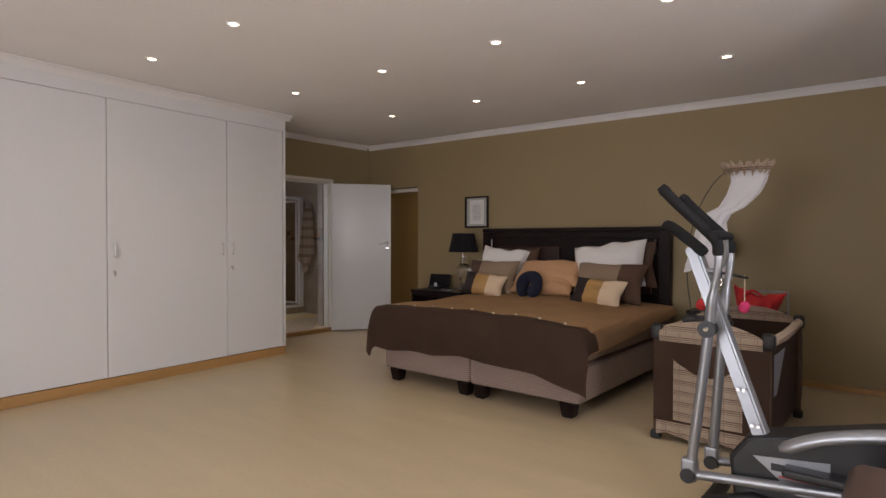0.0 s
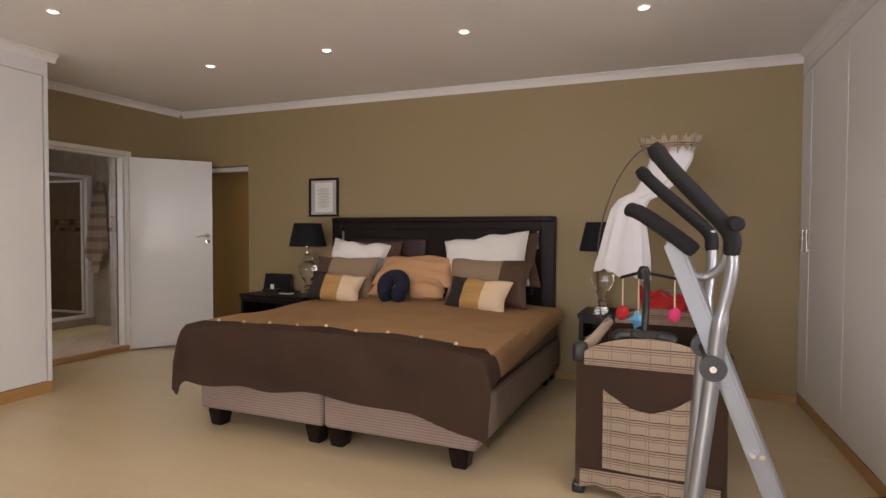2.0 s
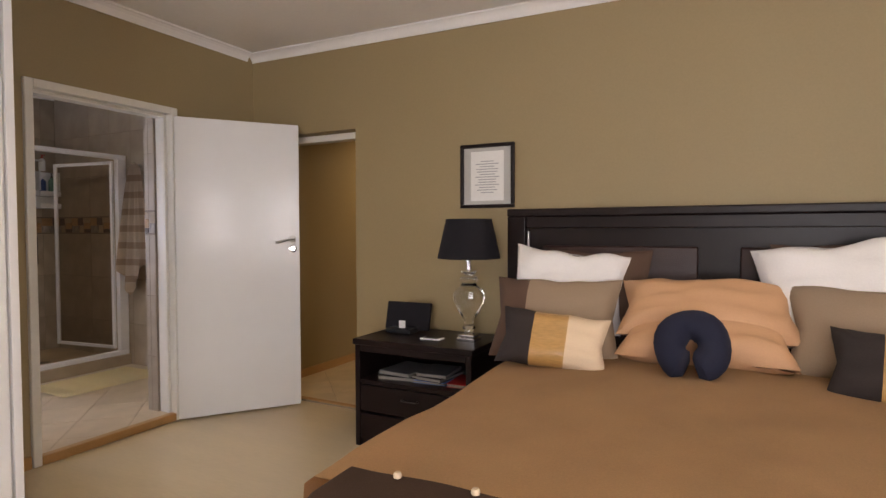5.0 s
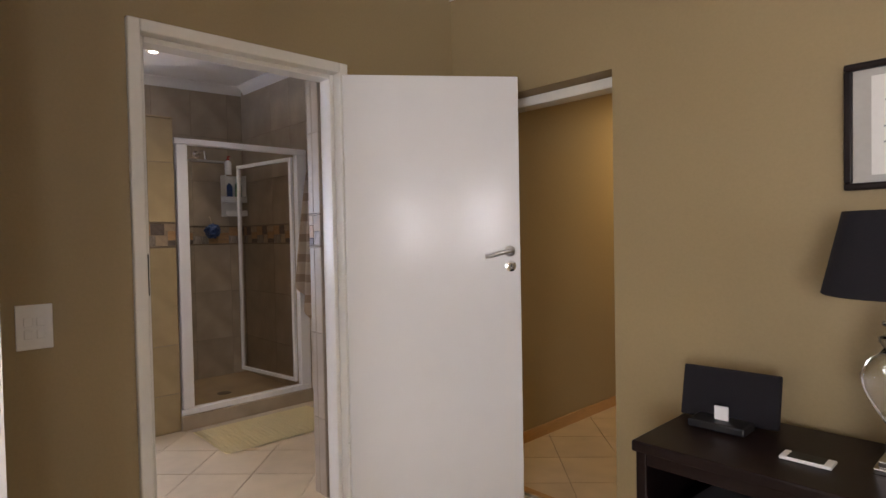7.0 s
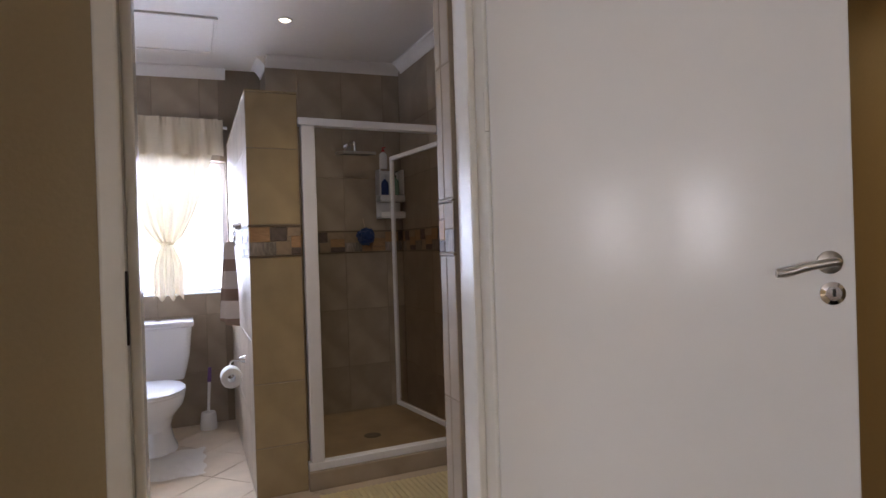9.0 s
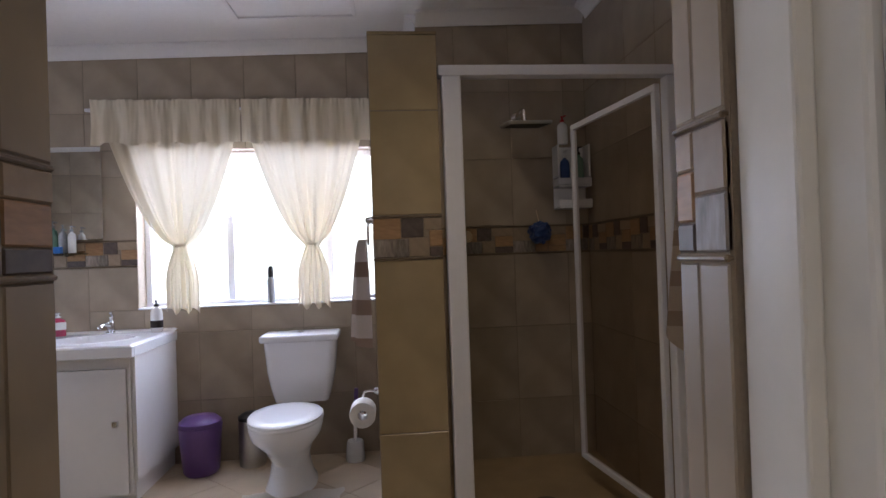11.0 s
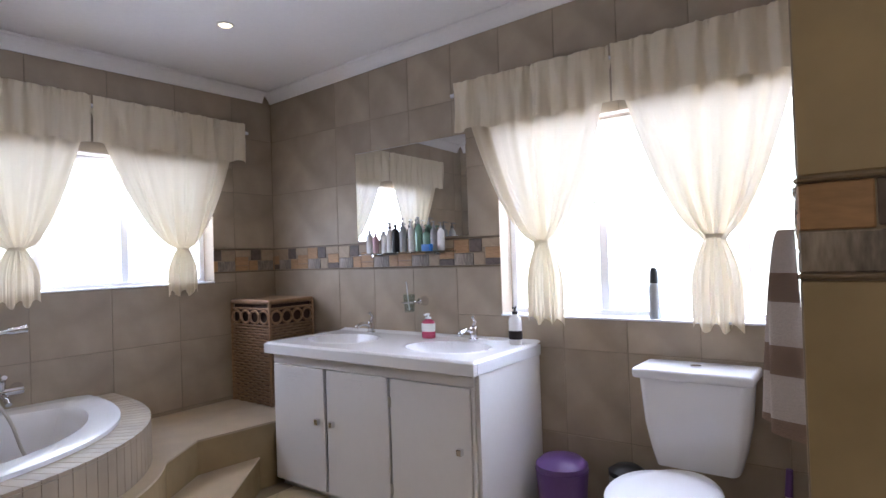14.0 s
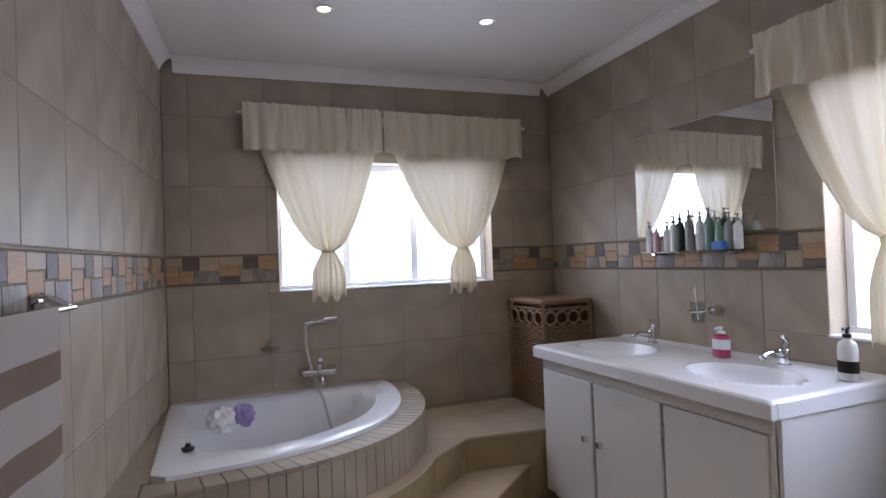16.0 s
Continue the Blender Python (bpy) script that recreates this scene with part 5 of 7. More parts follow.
part("floor_bar", rod([(0.10, 2.62, 0.035), (0.10, 3.24, 0.035)], 0.034, 14), "black", et, smooth=True)
part("floor_bar", rod([(1.12, 2.62, 0.035), (1.12, 3.10, 0.035)], 0.034, 14), "black", et, smooth=True)
part("frame_rail", rod([(0.10, 2.90, 0.06), (0.30, 2.88, 0.14), (1.12, 2.86, 0.06)], 0.03, 10), "black", et, smooth=True)
ott = thing("ottoman", (1.0, 2.35, 0), "brown leather ottoman beside the exercise machine", "ottoman")
part("seat", box(0.66, 1.32, 2.05, 2.62, 0.06, 0.485, 0.05, seg=4), "leather", ott, smooth=True)
for x in (0.74, 1.24):
    for y in (2.13, 2.54):
        part("foot", lathe((x, y, 0), [(0.02, 0), (0.026, 0.065), (0, 0.066)], 12), "dark_wood", ott)

# light switch
sw = thing("light_switch", (XW, 4.02, 1.02), "white four-way light switch plate", "light switch")
part("plate", box(XW + 0.0005, XW + 0.009, 3.97, 4.07, 0.955, 1.10, 0.003), "bottle_white", sw)
for y in (4.003, 4.037):
    for z in (1.005, 1.045):
        part("rocker", box(XW + 0.009, XW + 0.013, y - 0.012, y + 0.012, z - 0.015, z + 0.015, 0.002), "bottle_white", sw)

# ---- bathroom: low walls, platform, shower ----
PONY = -7.04
FZ = BATH_FLOOR
wall("wall_pony", "x", PONY - 0.008, BW, 4.753, 4.992, 0.0, 2.07, "grout", (), "golden tiled half-height wall beside the shower")
part("cap", box(BW, PONY, 4.745, 5.0, 2.0805, 2.092, 0.003), "gold_tile", bpy.data.objects["wall_pony"])
wall("wall_door_reveal", "y", 5.168, 5.20, -5.63, -5.525, 0.0, TOP, "grout", (), "tiled reveal of the doorway")

sh = thing("shower_enclosure", (PONY, 5.44, FZ), "white framed shower enclosure with its glass door ajar", "shower enclosure")
part("kerb", box(PONY - 0.09, PONY + 0.03, 5.0, BN, FZ, 0.145, 0.004), "tile", sh, "tiled shower kerb")
part("sill", box(PONY - 0.045, PONY + 0.01, 5.003, BN - 0.003, 0.1455, 0.185, 0.004), "alu", sh)
part("post", box(PONY - 0.045, PONY + 0.01, 5.015, 5.085, 0.1855, 1.925, 0.006), "alu", sh)
part("post", box(PONY - 0.045, PONY + 0.01, 5.875, BN - 0.003, 0.1855, 1.925, 0.006), "alu", sh)
part("head_rail", box(PONY - 0.045, PONY + 0.01, 5.003, BN - 0.003, 1.9255, 1.965, 0.004), "alu", sh)
sdoor = thing("shower_door", (0, 0, 0), "white framed smoked glass shower door, swung inward", "shower door")
for a, b, c, d in ((0, 0.74, 0.20, 0.228), (0, 0.74, 1.882, 1.91), (0, 0.028, 0.2285, 1.8815), (0.712, 0.74, 0.2285, 1.8815)):
    part("rail", box(a, b, -0.012, 0.012, c, d, 0.003), "alu", sdoor)
part("pane", sheet(1, 1, lambda u, v: (0.028 + u * 0.684, 0.0, 0.228 + v * 1.654)), "smoked", sdoor, "smoked safety glass")
sdoor.matrix_world = pose(PONY - 0.055, 5.868, 0, 0, 0, 180 + 8)
tray = tagged(part("floor_shower", box(SHW - 0.008, PONY - 0.09, 5.0, BN + 0.008, 0.0, 0.095), "shower_floor"), "brown tiled shower floor with a drain", "floor", kind="structure")
dr = part("drain", lathe((-7.58, 5.50, 0.095), [(0.055, 0), (0.045, 0.003), (0.03, 0.004), (0, 0.003)], 20), "band_dark", tray, "dark round drain", True)
head = thing("rain_shower", (SHW, 5.55, 1.95), "square chrome rain shower head on a wall arm", "shower head")
part("wall_rose", rod([(SHW, 5.55, 2.03), (SHW + 0.010, 5.55, 2.03)], 0.03, 18), "chrome", head, smooth=True)
part("arm", rod(curve([(SHW, 5.55, 2.03), (SHW + 0.10, 5.55, 2.045), (SHW + 0.19, 5.55, 2.03), (SHW + 0.215, 5.55, 1.965)]), 0.011, 10), "chrome", head, smooth=True)
plate = box(-0.115, 0.115, -0.115, 0.115, -0.009, 0.009, 0.004)
plate.transform(pose(SHW + 0.225, 5.55, 1.948, 0, 7, 0))
part("plate", plate, "steel", head, "square steel spray plate")
face = box(-0.100, 0.100, -0.100, 0.100, -0.0115, -0.0092, 0.001)
face.transform(pose(SHW + 0.225, 5.55, 1.948, 0, 7, 0))
part("spray_face", face, "black", head, "dark rubber nozzle face")
for nm, y, mat in (("tap_handle", 5.24, "chrome"),):
    tp = thing("shower_tap", (SHW, y, 1.36), "chrome shower tap on the tiled wall", "tap")
    part("rose", rod([(SHW, y, 1.36), (SHW + 0.012, y, 1.36)], 0.035, 20), "chrome", tp, smooth=True)
    part("handle", rod([(SHW + 0.012, y, 1.36), (SHW + 0.06, y, 1.36)], [0.018, 0.022], 14), "chrome", tp, smooth=True)
cad = thing("shower_caddy", (SHW, 5.85, 1.5), "white plastic shower caddy holding bottles", "shower caddy")
part("back", box(SHW + 0.002, SHW + 0.010, 5.755, 5.945, 1.50, 1.86, 0.004), "bottle_white", cad)
for z in (1.50, 1.62):
    part("tray", box(SHW + 0.010, SHW + 0.12, 5.755, 5.945, z, z + 0.012, 0.004), "bottle_white", cad)
    part("tray_rail", box(SHW + 0.112, SHW + 0.12, 5.755, 5.945, z + 0.0125, z + 0.05, 0.003), "bottle_white", cad)
for y in (5.755, 5.933):
    part("side", box(SHW + 0.0105, SHW + 0.11, y, y + 0.012, 1.675, 1.86, 0.004), "bottle_white", cad)


def bottle(x, y, z, h, r, body, pump="bottle_white", label="", flat=0.75, cap=True):
    t = thing("bottle", (x, y, z), label, "bottle", "toiletry bottles")
    part("body", lathe((x, y, z), [(r * 0.92, 0.001), (r, h * 0.05), (r, h * 0.60), (r * 0.85, h * 0.70), (r * 0.36, h * 0.76), (r * 0.34, h * 0.80), (0, h * 0.80)], 16, sx=flat), body, t, smooth=True)
    if cap:
        b = lathe((x, y, z), [(r * 0.42, h * 0.79), (r * 0.42, h * 0.86), (r * 0.16, h * 0.87), (r * 0.16, h * 0.95), (r * 0.3, h * 0.955), (r * 0.3, h * 0.99), (0, h)], 12)
        rod([(x, y, h * 0.975 + z), (x + r * 1.1, y + r * 0.3, z + h * 0.965)], r * 0.14, 8, b)
        part("pump", b, pump, t, "pump top", True)
    return t


bottle(SHW + 0.06, 5.81, 1.632, 0.20, 0.028, "deep_blue", "bottle_white", "dark blue shampoo bottle in the caddy")
bottle(SHW + 0.06, 5.89, 1.632, 0.22, 0.030, "bottle_green", "black", "dark green shampoo bottle in the caddy")
bottle(SHW + 0.07, 5.80, 1.865, 0.16, 0.030, "bottle_white", "red", "white and red bottle on top of the caddy")
spg = thing("bath_sponge", (SHW + 0.05, 5.65, 1.30), "blue net bath sponge hanging in the shower", "bath sponge")
sb = bmesh.new()
bmesh.ops.create_icosphere(sb, subdivisions=4, radius=0.062, matrix=Matrix.Translation((SHW + 0.07, 5.65, 1.37)))
for v in sb.verts:
    d = (v.co - Vector((SHW + 0.07, 5.65, 1.37)))
    v.co += d * 0.30 * noise.noise(v.co * 55)
part("net", sb, "deep_blue", spg, smooth=True)
part("cord", rod([(SHW + 0.004, 5.65, 1.50), (SHW + 0.06, 5.65, 1.42)], 0.003, 6), "cream_cloth", spg)

# ---- bath and steps ----
PLAT, STEP, RIM = 0.405, 0.225, 0.625


def ring_line(k, n=30):
    """The plan of the corner bath's curved front, k metres outside the tub."""
    out = []
    for i in range(n + 1):
        a = radians(180 - 90 * i / n)
        cx, cy, rx, ry = BE + 0.02, BS, 1.22 + k, 1.16 + k
        p = 2.5
        c, s = abs(math.cos(a)) ** (2 / p), abs(math.sin(a)) ** (2 / p)
        out.append((cx - rx * c, cy + ry * s))
    return out


tub = thing("bath_surround", (BE - 0.5, BS + 0.5, FZ), "beige tiled surround of the corner bath", "bath surround")
part("core", prism(ring_line(0.112) + [(BE + 0.28, BS + 1.24), (BE + 0.28, BS + 1.08)] + ring_line(-0.09)[::-1], FZ - 0.04, RIM - 0.034), "grout", tub)
part("side_ledge", prism([(BE - 0.002, BS + 0.002), (BE - 0.002, BS + 1.155), (BE + 0.022, BS + 1.155), (BE + 0.022, BS + 1.282), (BE + 0.135, BS + 1.282)], RIM - 0.10, RIM - 0.018), "tile", tub, "narrow tiled ledge along the wall")
basin = thing("bathtub", (BE - 0.6, BS + 0.5, RIM - 0.06), "white acrylic corner bath with a broad rim", "bathtub")


def tub_pt(r, a):
    """Polar place in the tub, r from 0 at its middle to 1 at its outer rim."""
    c = Vector((BE - 0.46, BS + 0.46, 0))
    d = Vector((math.cos(a), math.sin(a), 0))
    best = 9.0
    for nx, ny, lim in ((0, -1, c.y - (BS + 0.003)), (1, 0, BE - 0.003 - c.x)):
        q = d.x * nx + d.y * ny
        if q > 1e-4:
            best = min(best, lim / q)
    lo, hi = 0.0, 2.0
    for _ in range(24):
        m = (lo + hi) / 2
        p = c + d * m
        inside = (abs(min(0, p.x - BE - 0.02)) / 1.22) ** 2.5 + (max(0, p.y - BS) / 1.16) ** 2.5 < 1
        lo, hi = (m, hi) if inside else (lo, m)
    return c + d * min(best, lo) * r


bm = bmesh.new()
levels = [(0.02, -0.42), (0.40, -0.41), (0.55, -0.38), (0.63, -0.30), (0.70, -0.12), (0.745, -0.03), (0.775, -0.006), (0.80, 0.0), (0.97, 0.004), (1.0, -0.004), (1.0, -0.04)]
rings = []
for r, dz in levels:
    ring = []
    for k in range(72):
        a = 2 * math.pi * k / 72
        p = tub_pt(r, a)
        if 0.3 < r < 0.79:
            e = Vector((BE - 0.50, BS + 0.47, 0)) + Matrix.Rotation(radians(-38), 3, "Z") @ Vector((0.66 * math.cos(a + radians(38)) * r / 0.775, 0.43 * math.sin(a + radians(38)) * r / 0.775, 0))
            p = p.lerp(e, 0.4)
        ring.append(bm.verts.new((p.x, p.y, RIM + dz)))
    rings.append(ring)
for a, b in zip(rings, rings[1:]):
    for k in range(72):
        bm.faces.new((a[k], a[(k + 1) % 72], b[(k + 1) % 72], b[k]))
bm.faces.new(rings[0])
part("shell", bm, "acrylic", basin, smooth=True)
part("drain", lathe((BE - 0.50, BS + 0.47, RIM - 0.419), [(0.03, 0), (0.03, 0.004), (0, 0.005)], 16), "chrome", basin)

plat = thing("bath_platform", (-7.8, 1.8, FZ), "beige tiled platform around the bath with a lower step", "platform")
outer = [p for p in ring_line(0.18) if p[1] > 2.15]
front = [(-8.56, BS + 0.001), (-8.56, 2.075), (-8.01, 2.075), (-7.57, 2.02)] + outer + [(BE + 0.27, outer[-1][1])]
part("body", prism(front + [(BE + 0.27, BS + 1.2)] + ring_line(0.08)[::-1], FZ - 0.01, PLAT - 0.012), "gold_tile", plat)
part("tread", prism(front + [(BE + 0.27, BS + 1.2)] + ring_line(0.08)[::-1], PLAT - 0.0115, PLAT, 0.003), "floor_tile", plat)
step = [(-7.99, 2.00), (-7.57, 1.96), (-7.28, 2.12), (-7.0, 2.36), (-7.14, 2.66), (-7.50, 2.42)]
part("step", prism(step, FZ - 0.01, STEP - 0.010), "gold_tile", plat, "low tiled step")
part("step_tread", prism(step, STEP - 0.0095, STEP, 0.003), "floor_tile", plat)

tapb = thing("bath_mixer", (-6.90, BS, 0.70), "chrome bath mixer with a hose", "bath tap")
part("body", rod([(-7.0, BS + 0.055, 0.72), (-6.82, BS + 0.055, 0.72)], 0.020, 14), "chrome", tapb, smooth=True)
for x in (-6.99, -6.83):
    part("wall_rose", rod([(x, BS, 0.72), (x, BS + 0.05, 0.72)], [0.032, 0.018], 16), "chrome", tapb, smooth=True)
part("lever", rod(curve([(-6.91, BS + 0.06, 0.735), (-6.91, BS + 0.07, 0.775), (-6.91, BS + 0.11, 0.80)]), [0.016] * 7 + [0.012] * 6, 12), "chrome", tapb, smooth=True)
part("spout", rod(curve([(-6.91, BS + 0.055, 0.71), (-6.91, BS + 0.12, 0.70), (-6.91, BS + 0.16, 0.675)]), 0.014, 10), "chrome", tapb, smooth=True)
part("hose", rod(curve([(-6.88, BS + 0.06, 0.70), (-6.90, BS + 0.22, 0.60), (-6.93, BS + 0.30, 0.45), (-7.0, BS + 0.34, 0.36), (-7.05, BS + 0.30, 0.33)]), 0.008, 8), "steel", tapb, "ribbed steel hose", True)
hs = thing("hand_shower", (-6.86, BS, 1.0), "chrome hand shower resting on its wall bracket", "hand shower")
part("bracket", rod([(-6.86, BS, 1.0), (-6.86, BS + 0.05, 1.0)], [0.022, 0.016], 14), "chrome", hs, smooth=True)
part("handle", rod(curve([(-6.83, BS + 0.055, 1.005), (-6.92, BS + 0.055, 1.012), (-7.02, BS + 0.055, 1.02)]), [0.011] * 8 + [0.020] * 4 + [0.024], 12), "chrome", hs, smooth=True)
part("hose", rod(curve([(-6.84, BS + 0.05, 0.99), (-6.845, BS + 0.04, 0.86), (-6.87, BS + 0.05, 0.74)]), 0.007, 8), "steel", hs, smooth=True)
sd = thing("soap_dish", (-6.64, BS, 0.87), "clear soap dish on a chrome bracket", "soap dish")
part("bracket", rod([(-6.64, BS, 0.90), (-6.64, BS + 0.06, 0.90)], [0.024, 0.012], 14), "chrome", sd, smooth=True)
part("dish", lathe((-6.64, BS + 0.075, 0.865), [(0.03, 0), (0.05, 0.012), (0.055, 0.024), (0.05, 0.022), (0.0, 0.006)], 18), "frosted", sd, smooth=True)
for nm, x, y, z, mat, lab, r in (("bath_puff", BE - 0.25, BS + 0.33, RIM - 0.035, "white_cloth", "white net bath puff on the rim of the bath", 0.065), ("bath_puff", BE - 0.36, BS + 0.27, RIM - 0.04, "lilac_net", "lilac net bath puff on the rim of the bath", 0.055)):
    t = thing(nm, (x, y, z - r), lab, "bath puff")
    sb = bmesh.new()
    bmesh.ops.create_icosphere(sb, subdivisions=4, radius=r, matrix=Matrix.Translation((x, y, z)))
    for v in sb.verts:
        v.co += (v.co - Vector((x, y, z))) * 0.35 * noise.noise(v.co * 45)
    part("net", sb, mat, t, smooth=True)
pl = thing("bath_plug", (BE - 0.12, 2.28, RIM), "small black bath plug on the rim", "bath plug")
part("plug", lathe((BE - 0.12, 2.28, RIM + 0.004), [(0.022, 0), (0.026, 0.012), (0.01, 0.018), (0.01, 0.028), (0, 0.029)], 16), "black", pl, smooth=True)

# ---- vanity ----
VX, VY0, VY1, VZ = -7.95, 2.08, 3.50, 0.865
van = thing("vanity_unit", (-8.27, 2.79, FZ), "white double vanity unit with three doors and chrome knobs", "vanity unit")
for y in (VY0 + 0.03, VY1 - 0.028):
    part("side_panel", box(BW + 0.003, VX - 0.055, y, y + 0.018, 0.16, 0.80, 0.002), "closet", van)
part("bottom_panel", box(BW + 0.003, VX - 0.055, VY0 + 0.0485, VY1 - 0.0485, 0.16, 0.178), "closet", van)
part("back_panel", box(BW + 0.003, BW + 0.012, VY0 + 0.0485, VY1 - 0.0485, 0.1785, 0.80), "closet", van)
part("plinth", box(BW + 0.003, VX - 0.09, VY0 + 0.035, VY1 - 0.035, FZ, 0.159), "closet", van)
part("front_frame", box(VX - 0.0545, VX - 0.042, VY0 + 0.03, VY1 - 0.029, 0.745, 0.80, 0.002), "closet", van)
for a, b, knob, vent in ((2.118, 2.527, 2.485, 1), (2.549, 2.979, 2.595, 1), (2.995, 3.452, 3.40, 0)):
    d = part("door", box(VX - 0.0535, VX - 0.035, a, b, 0.10, 0.742, 0.004), "closet", van)
    part("knob", box(VX - 0.0348, VX - 0.010, knob - 0.013, knob + 0.013, 0.452, 0.482, 0.004), "chrome", d, "small square chrome knob")
    if vent:
        for k in range(3):
            part("vent", box(VX - 0.0349, VX - 0.031, (a + b) / 2 - 0.07 - k * 0.012, (a + b) / 2 + 0.05 - k * 0.012, 0.705 - k * 0.018, 0.709 - k * 0.018), "closet", d)
part("end_stile", box(VX - 0.0545, VX - 0.040, 3.456, VY1 - 0.0285, 0.10, 0.7445, 0.002), "closet", van)
for z in (0.22, 0.63):
    part("hinge", box(VX - 0.040, VX - 0.030, 2.982, 2.998, z - 0.025, z + 0.025, 0.003), "steel", van)
topm = thing("washbasin_top", (-8.27, 2.79, 0.80), "white moulded double basin top", "basin top")


def worktop(u, v):
    x, y = BW + 0.003 + u * (VX - BW - 0.003), VY0 + v * (VY1 - VY0)
    z = VZ
    for cy in (2.42, 3.16):
        q = ((x + 8.235) / 0.165) ** 2 + ((y - cy) / 0.225) ** 2
        if q < 1:
            z -= 0.115 * (1 - q) ** 0.55
        elif q < 1.25:
            z += 0.004 * (1.25 - q) / 0.25
    e = min((VX - x) / 0.012, (y - VY0) / 0.012, (VY1 - y) / 0.012, 1)
    back = max(0, 1 - (x - BW) / 0.05)
    return (x, y, z - 0.008 * (1 - e) ** 2 + 0.012 * back)


part("top", sheet(60, 110, worktop, 0.0), "porcelain", topm, smooth=True)
part("lip", box(VX - 0.030, VX + 0.001, VY0, VY1, 0.802, VZ - 0.009, 0.004), "porcelain", topm)
for a in (VY0, VY1 - 0.03):
    part("lip", box(BW + 0.004, VX - 0.031, a, a + 0.03, 0.802, VZ - 0.009, 0.003), "porcelain", topm)
for y in (2.42, 3.16):
    part("overflow", lathe((-8.25, y, VZ - 0.115), [(0.022, 0), (0.022, 0.003), (0, 0.002)], 14), "chrome", topm)
    tp = thing("basin_tap", (-8.47, y, VZ), "chrome basin mixer tap", "tap", "basin taps")
    b = lathe((-8.47, y, VZ + 0.004), [(0.026, 0), (0.026, 0.008), (0.020, 0.012), (0.022, 0.06), (0.018, 0.07), (0, 0.072)], 18)
    rod(curve([(-8.46, y, VZ + 0.05), (-8.40, y, VZ + 0.065), (-8.35, y, VZ + 0.055), (-8.345, y, VZ + 0.04)]), 0.012, 10, b)
    part("body", b, "chrome", tp, smooth=True)
    part("lever", rod(curve([(-8.47, y, VZ + 0.075), (-8.48, y + 0.005, VZ + 0.10), (-8.45, y + 0.01, VZ + 0.125)]), [0.012] * 7 + [0.008] * 6, 10), "chrome", tp, smooth=True)
soap = bottle(-8.43, 2.89, VZ + 0.004, 0.135, 0.042, "liquid_red", "bottle_white", "squat pink hand soap bottle on the vanity", 0.7)
part("label", lathe((-8.43, 2.89, VZ + 0.004), [(0.0424, 0.038), (0.0428, 0.040), (0.0428, 0.080), (0.0424, 0.082)], 20, sx=0.7, capped=False), "bottle_white", soap, "white printed label", True)
sb = bottle(-8.42, 3.44, VZ + 0.004, 0.19, 0.034, "bottle_white", "black", "white soap bottle with a dark label and black pump", 0.8)
part("label", lathe((-8.42, 3.44, VZ + 0.004), [(0.0346, 0.028), (0.0348, 0.030), (0.0348, 0.068), (0.0346, 0.07)], 20, sx=0.8, capped=False), "near_black", sb, "dark printed label", True)
ws = thing("wall_soap_holder", (BW, 2.70, 1.05), "chrome wall ring holding a clear soap tumbler", "soap holder")
part("rose", rod([(BW, 2.76, 1.06), (BW + 0.05, 2.76, 1.06)], [0.030, 0.018], 16), "chrome", ws, smooth=True)
part("ring", rod([(BW + 0.07 + 0.045 * math.cos(a), 2.70 + 0.045 * math.sin(a), 1.055) for a in [2 * math.pi * k / 24 for k in range(25)]], 0.004, 8), "chrome", ws, smooth=True)
part("tumbler", lathe((BW + 0.07, 2.70, 1.0), [(0.028, 0), (0.036, 0.10), (0.033, 0.10), (0.026, 0.006), (0, 0.005)], 18), "frosted", ws, smooth=True)
part("toothbrush", rod([(BW + 0.06, 2.69, 1.01), (BW + 0.05, 2.665, 1.17)], 0.004, 6), "bottle_white", ws)

# mirror and glass shelf
mir = thing("mirror", (BW, 2.67, 1.42), "frameless rectangular mirror above the vanity", "mirror")
part("mirror_glass", box(BW + 0.002, BW + 0.010, 2.235, 3.09, 1.425, 1.985, 0.004), "mirror", mir)
shelf = thing("glass_shelf", (BW, 2.68, 1.335), "narrow glass shelf on chrome brackets", "shelf")
part("glass_plate", box(BW + 0.004, BW + 0.13, 2.37, 3.0, 1.338, 1.346, 0.002), "frosted", shelf)
for y in (2.45, 2.92):
    part("bracket", rod([(BW, y, 1.330), (BW + 0.10, y, 1.333)], 0.007, 8), "chrome", shelf, smooth=True)
rb = random.Random(12)
kinds = [("bottle_white", "bottle_grey", 0.16, "clear lotion bottle with a grey pump"), ("bottle_pink", "bottle_pink", 0.14, "pale pink lotion bottle"), ("bottle_white", "bottle_grey", 0.15, "white lotion bottle"),
         ("bottle_white", "black", 0.18, "white bottle with a black pump"), ("black", "black", 0.19, "tall black bottle"), ("bottle_grey", "bottle_grey", 0.20, "tall grey bottle"),
         ("bottle_white", "bottle_white", 0.19, "tall white bottle"), ("bottle_green", "bottle_grey", 0.20, "green bottle with a pump"), ("bottle_green", "bottle_green", 0.15, "small green bottle"),
         ("bottle_grey", "bottle_grey", 0.17, "grey lotion bottle"), ("bottle_white", "bottle_grey", 0.16, "clear bottle with a grey pump")]
for k, (a, b, h, lab) in enumerate(kinds):
    bottle(BW + 0.055 + 0.03 * rb.random(), 2.40 + k * 0.054, 1.3465, h, 0.021 + 0.004 * rb.random(), a, b, lab + " on the glass shelf")
bx = thing("box", (BW + 0.08, 2.88, 1.3465), "small bright blue box on the glass shelf", "box")
part("body", box(BW + 0.095, BW + 0.125, 2.845, 2.905, 1.3465, 1.385, 0.003), "bottle_blue", bx)

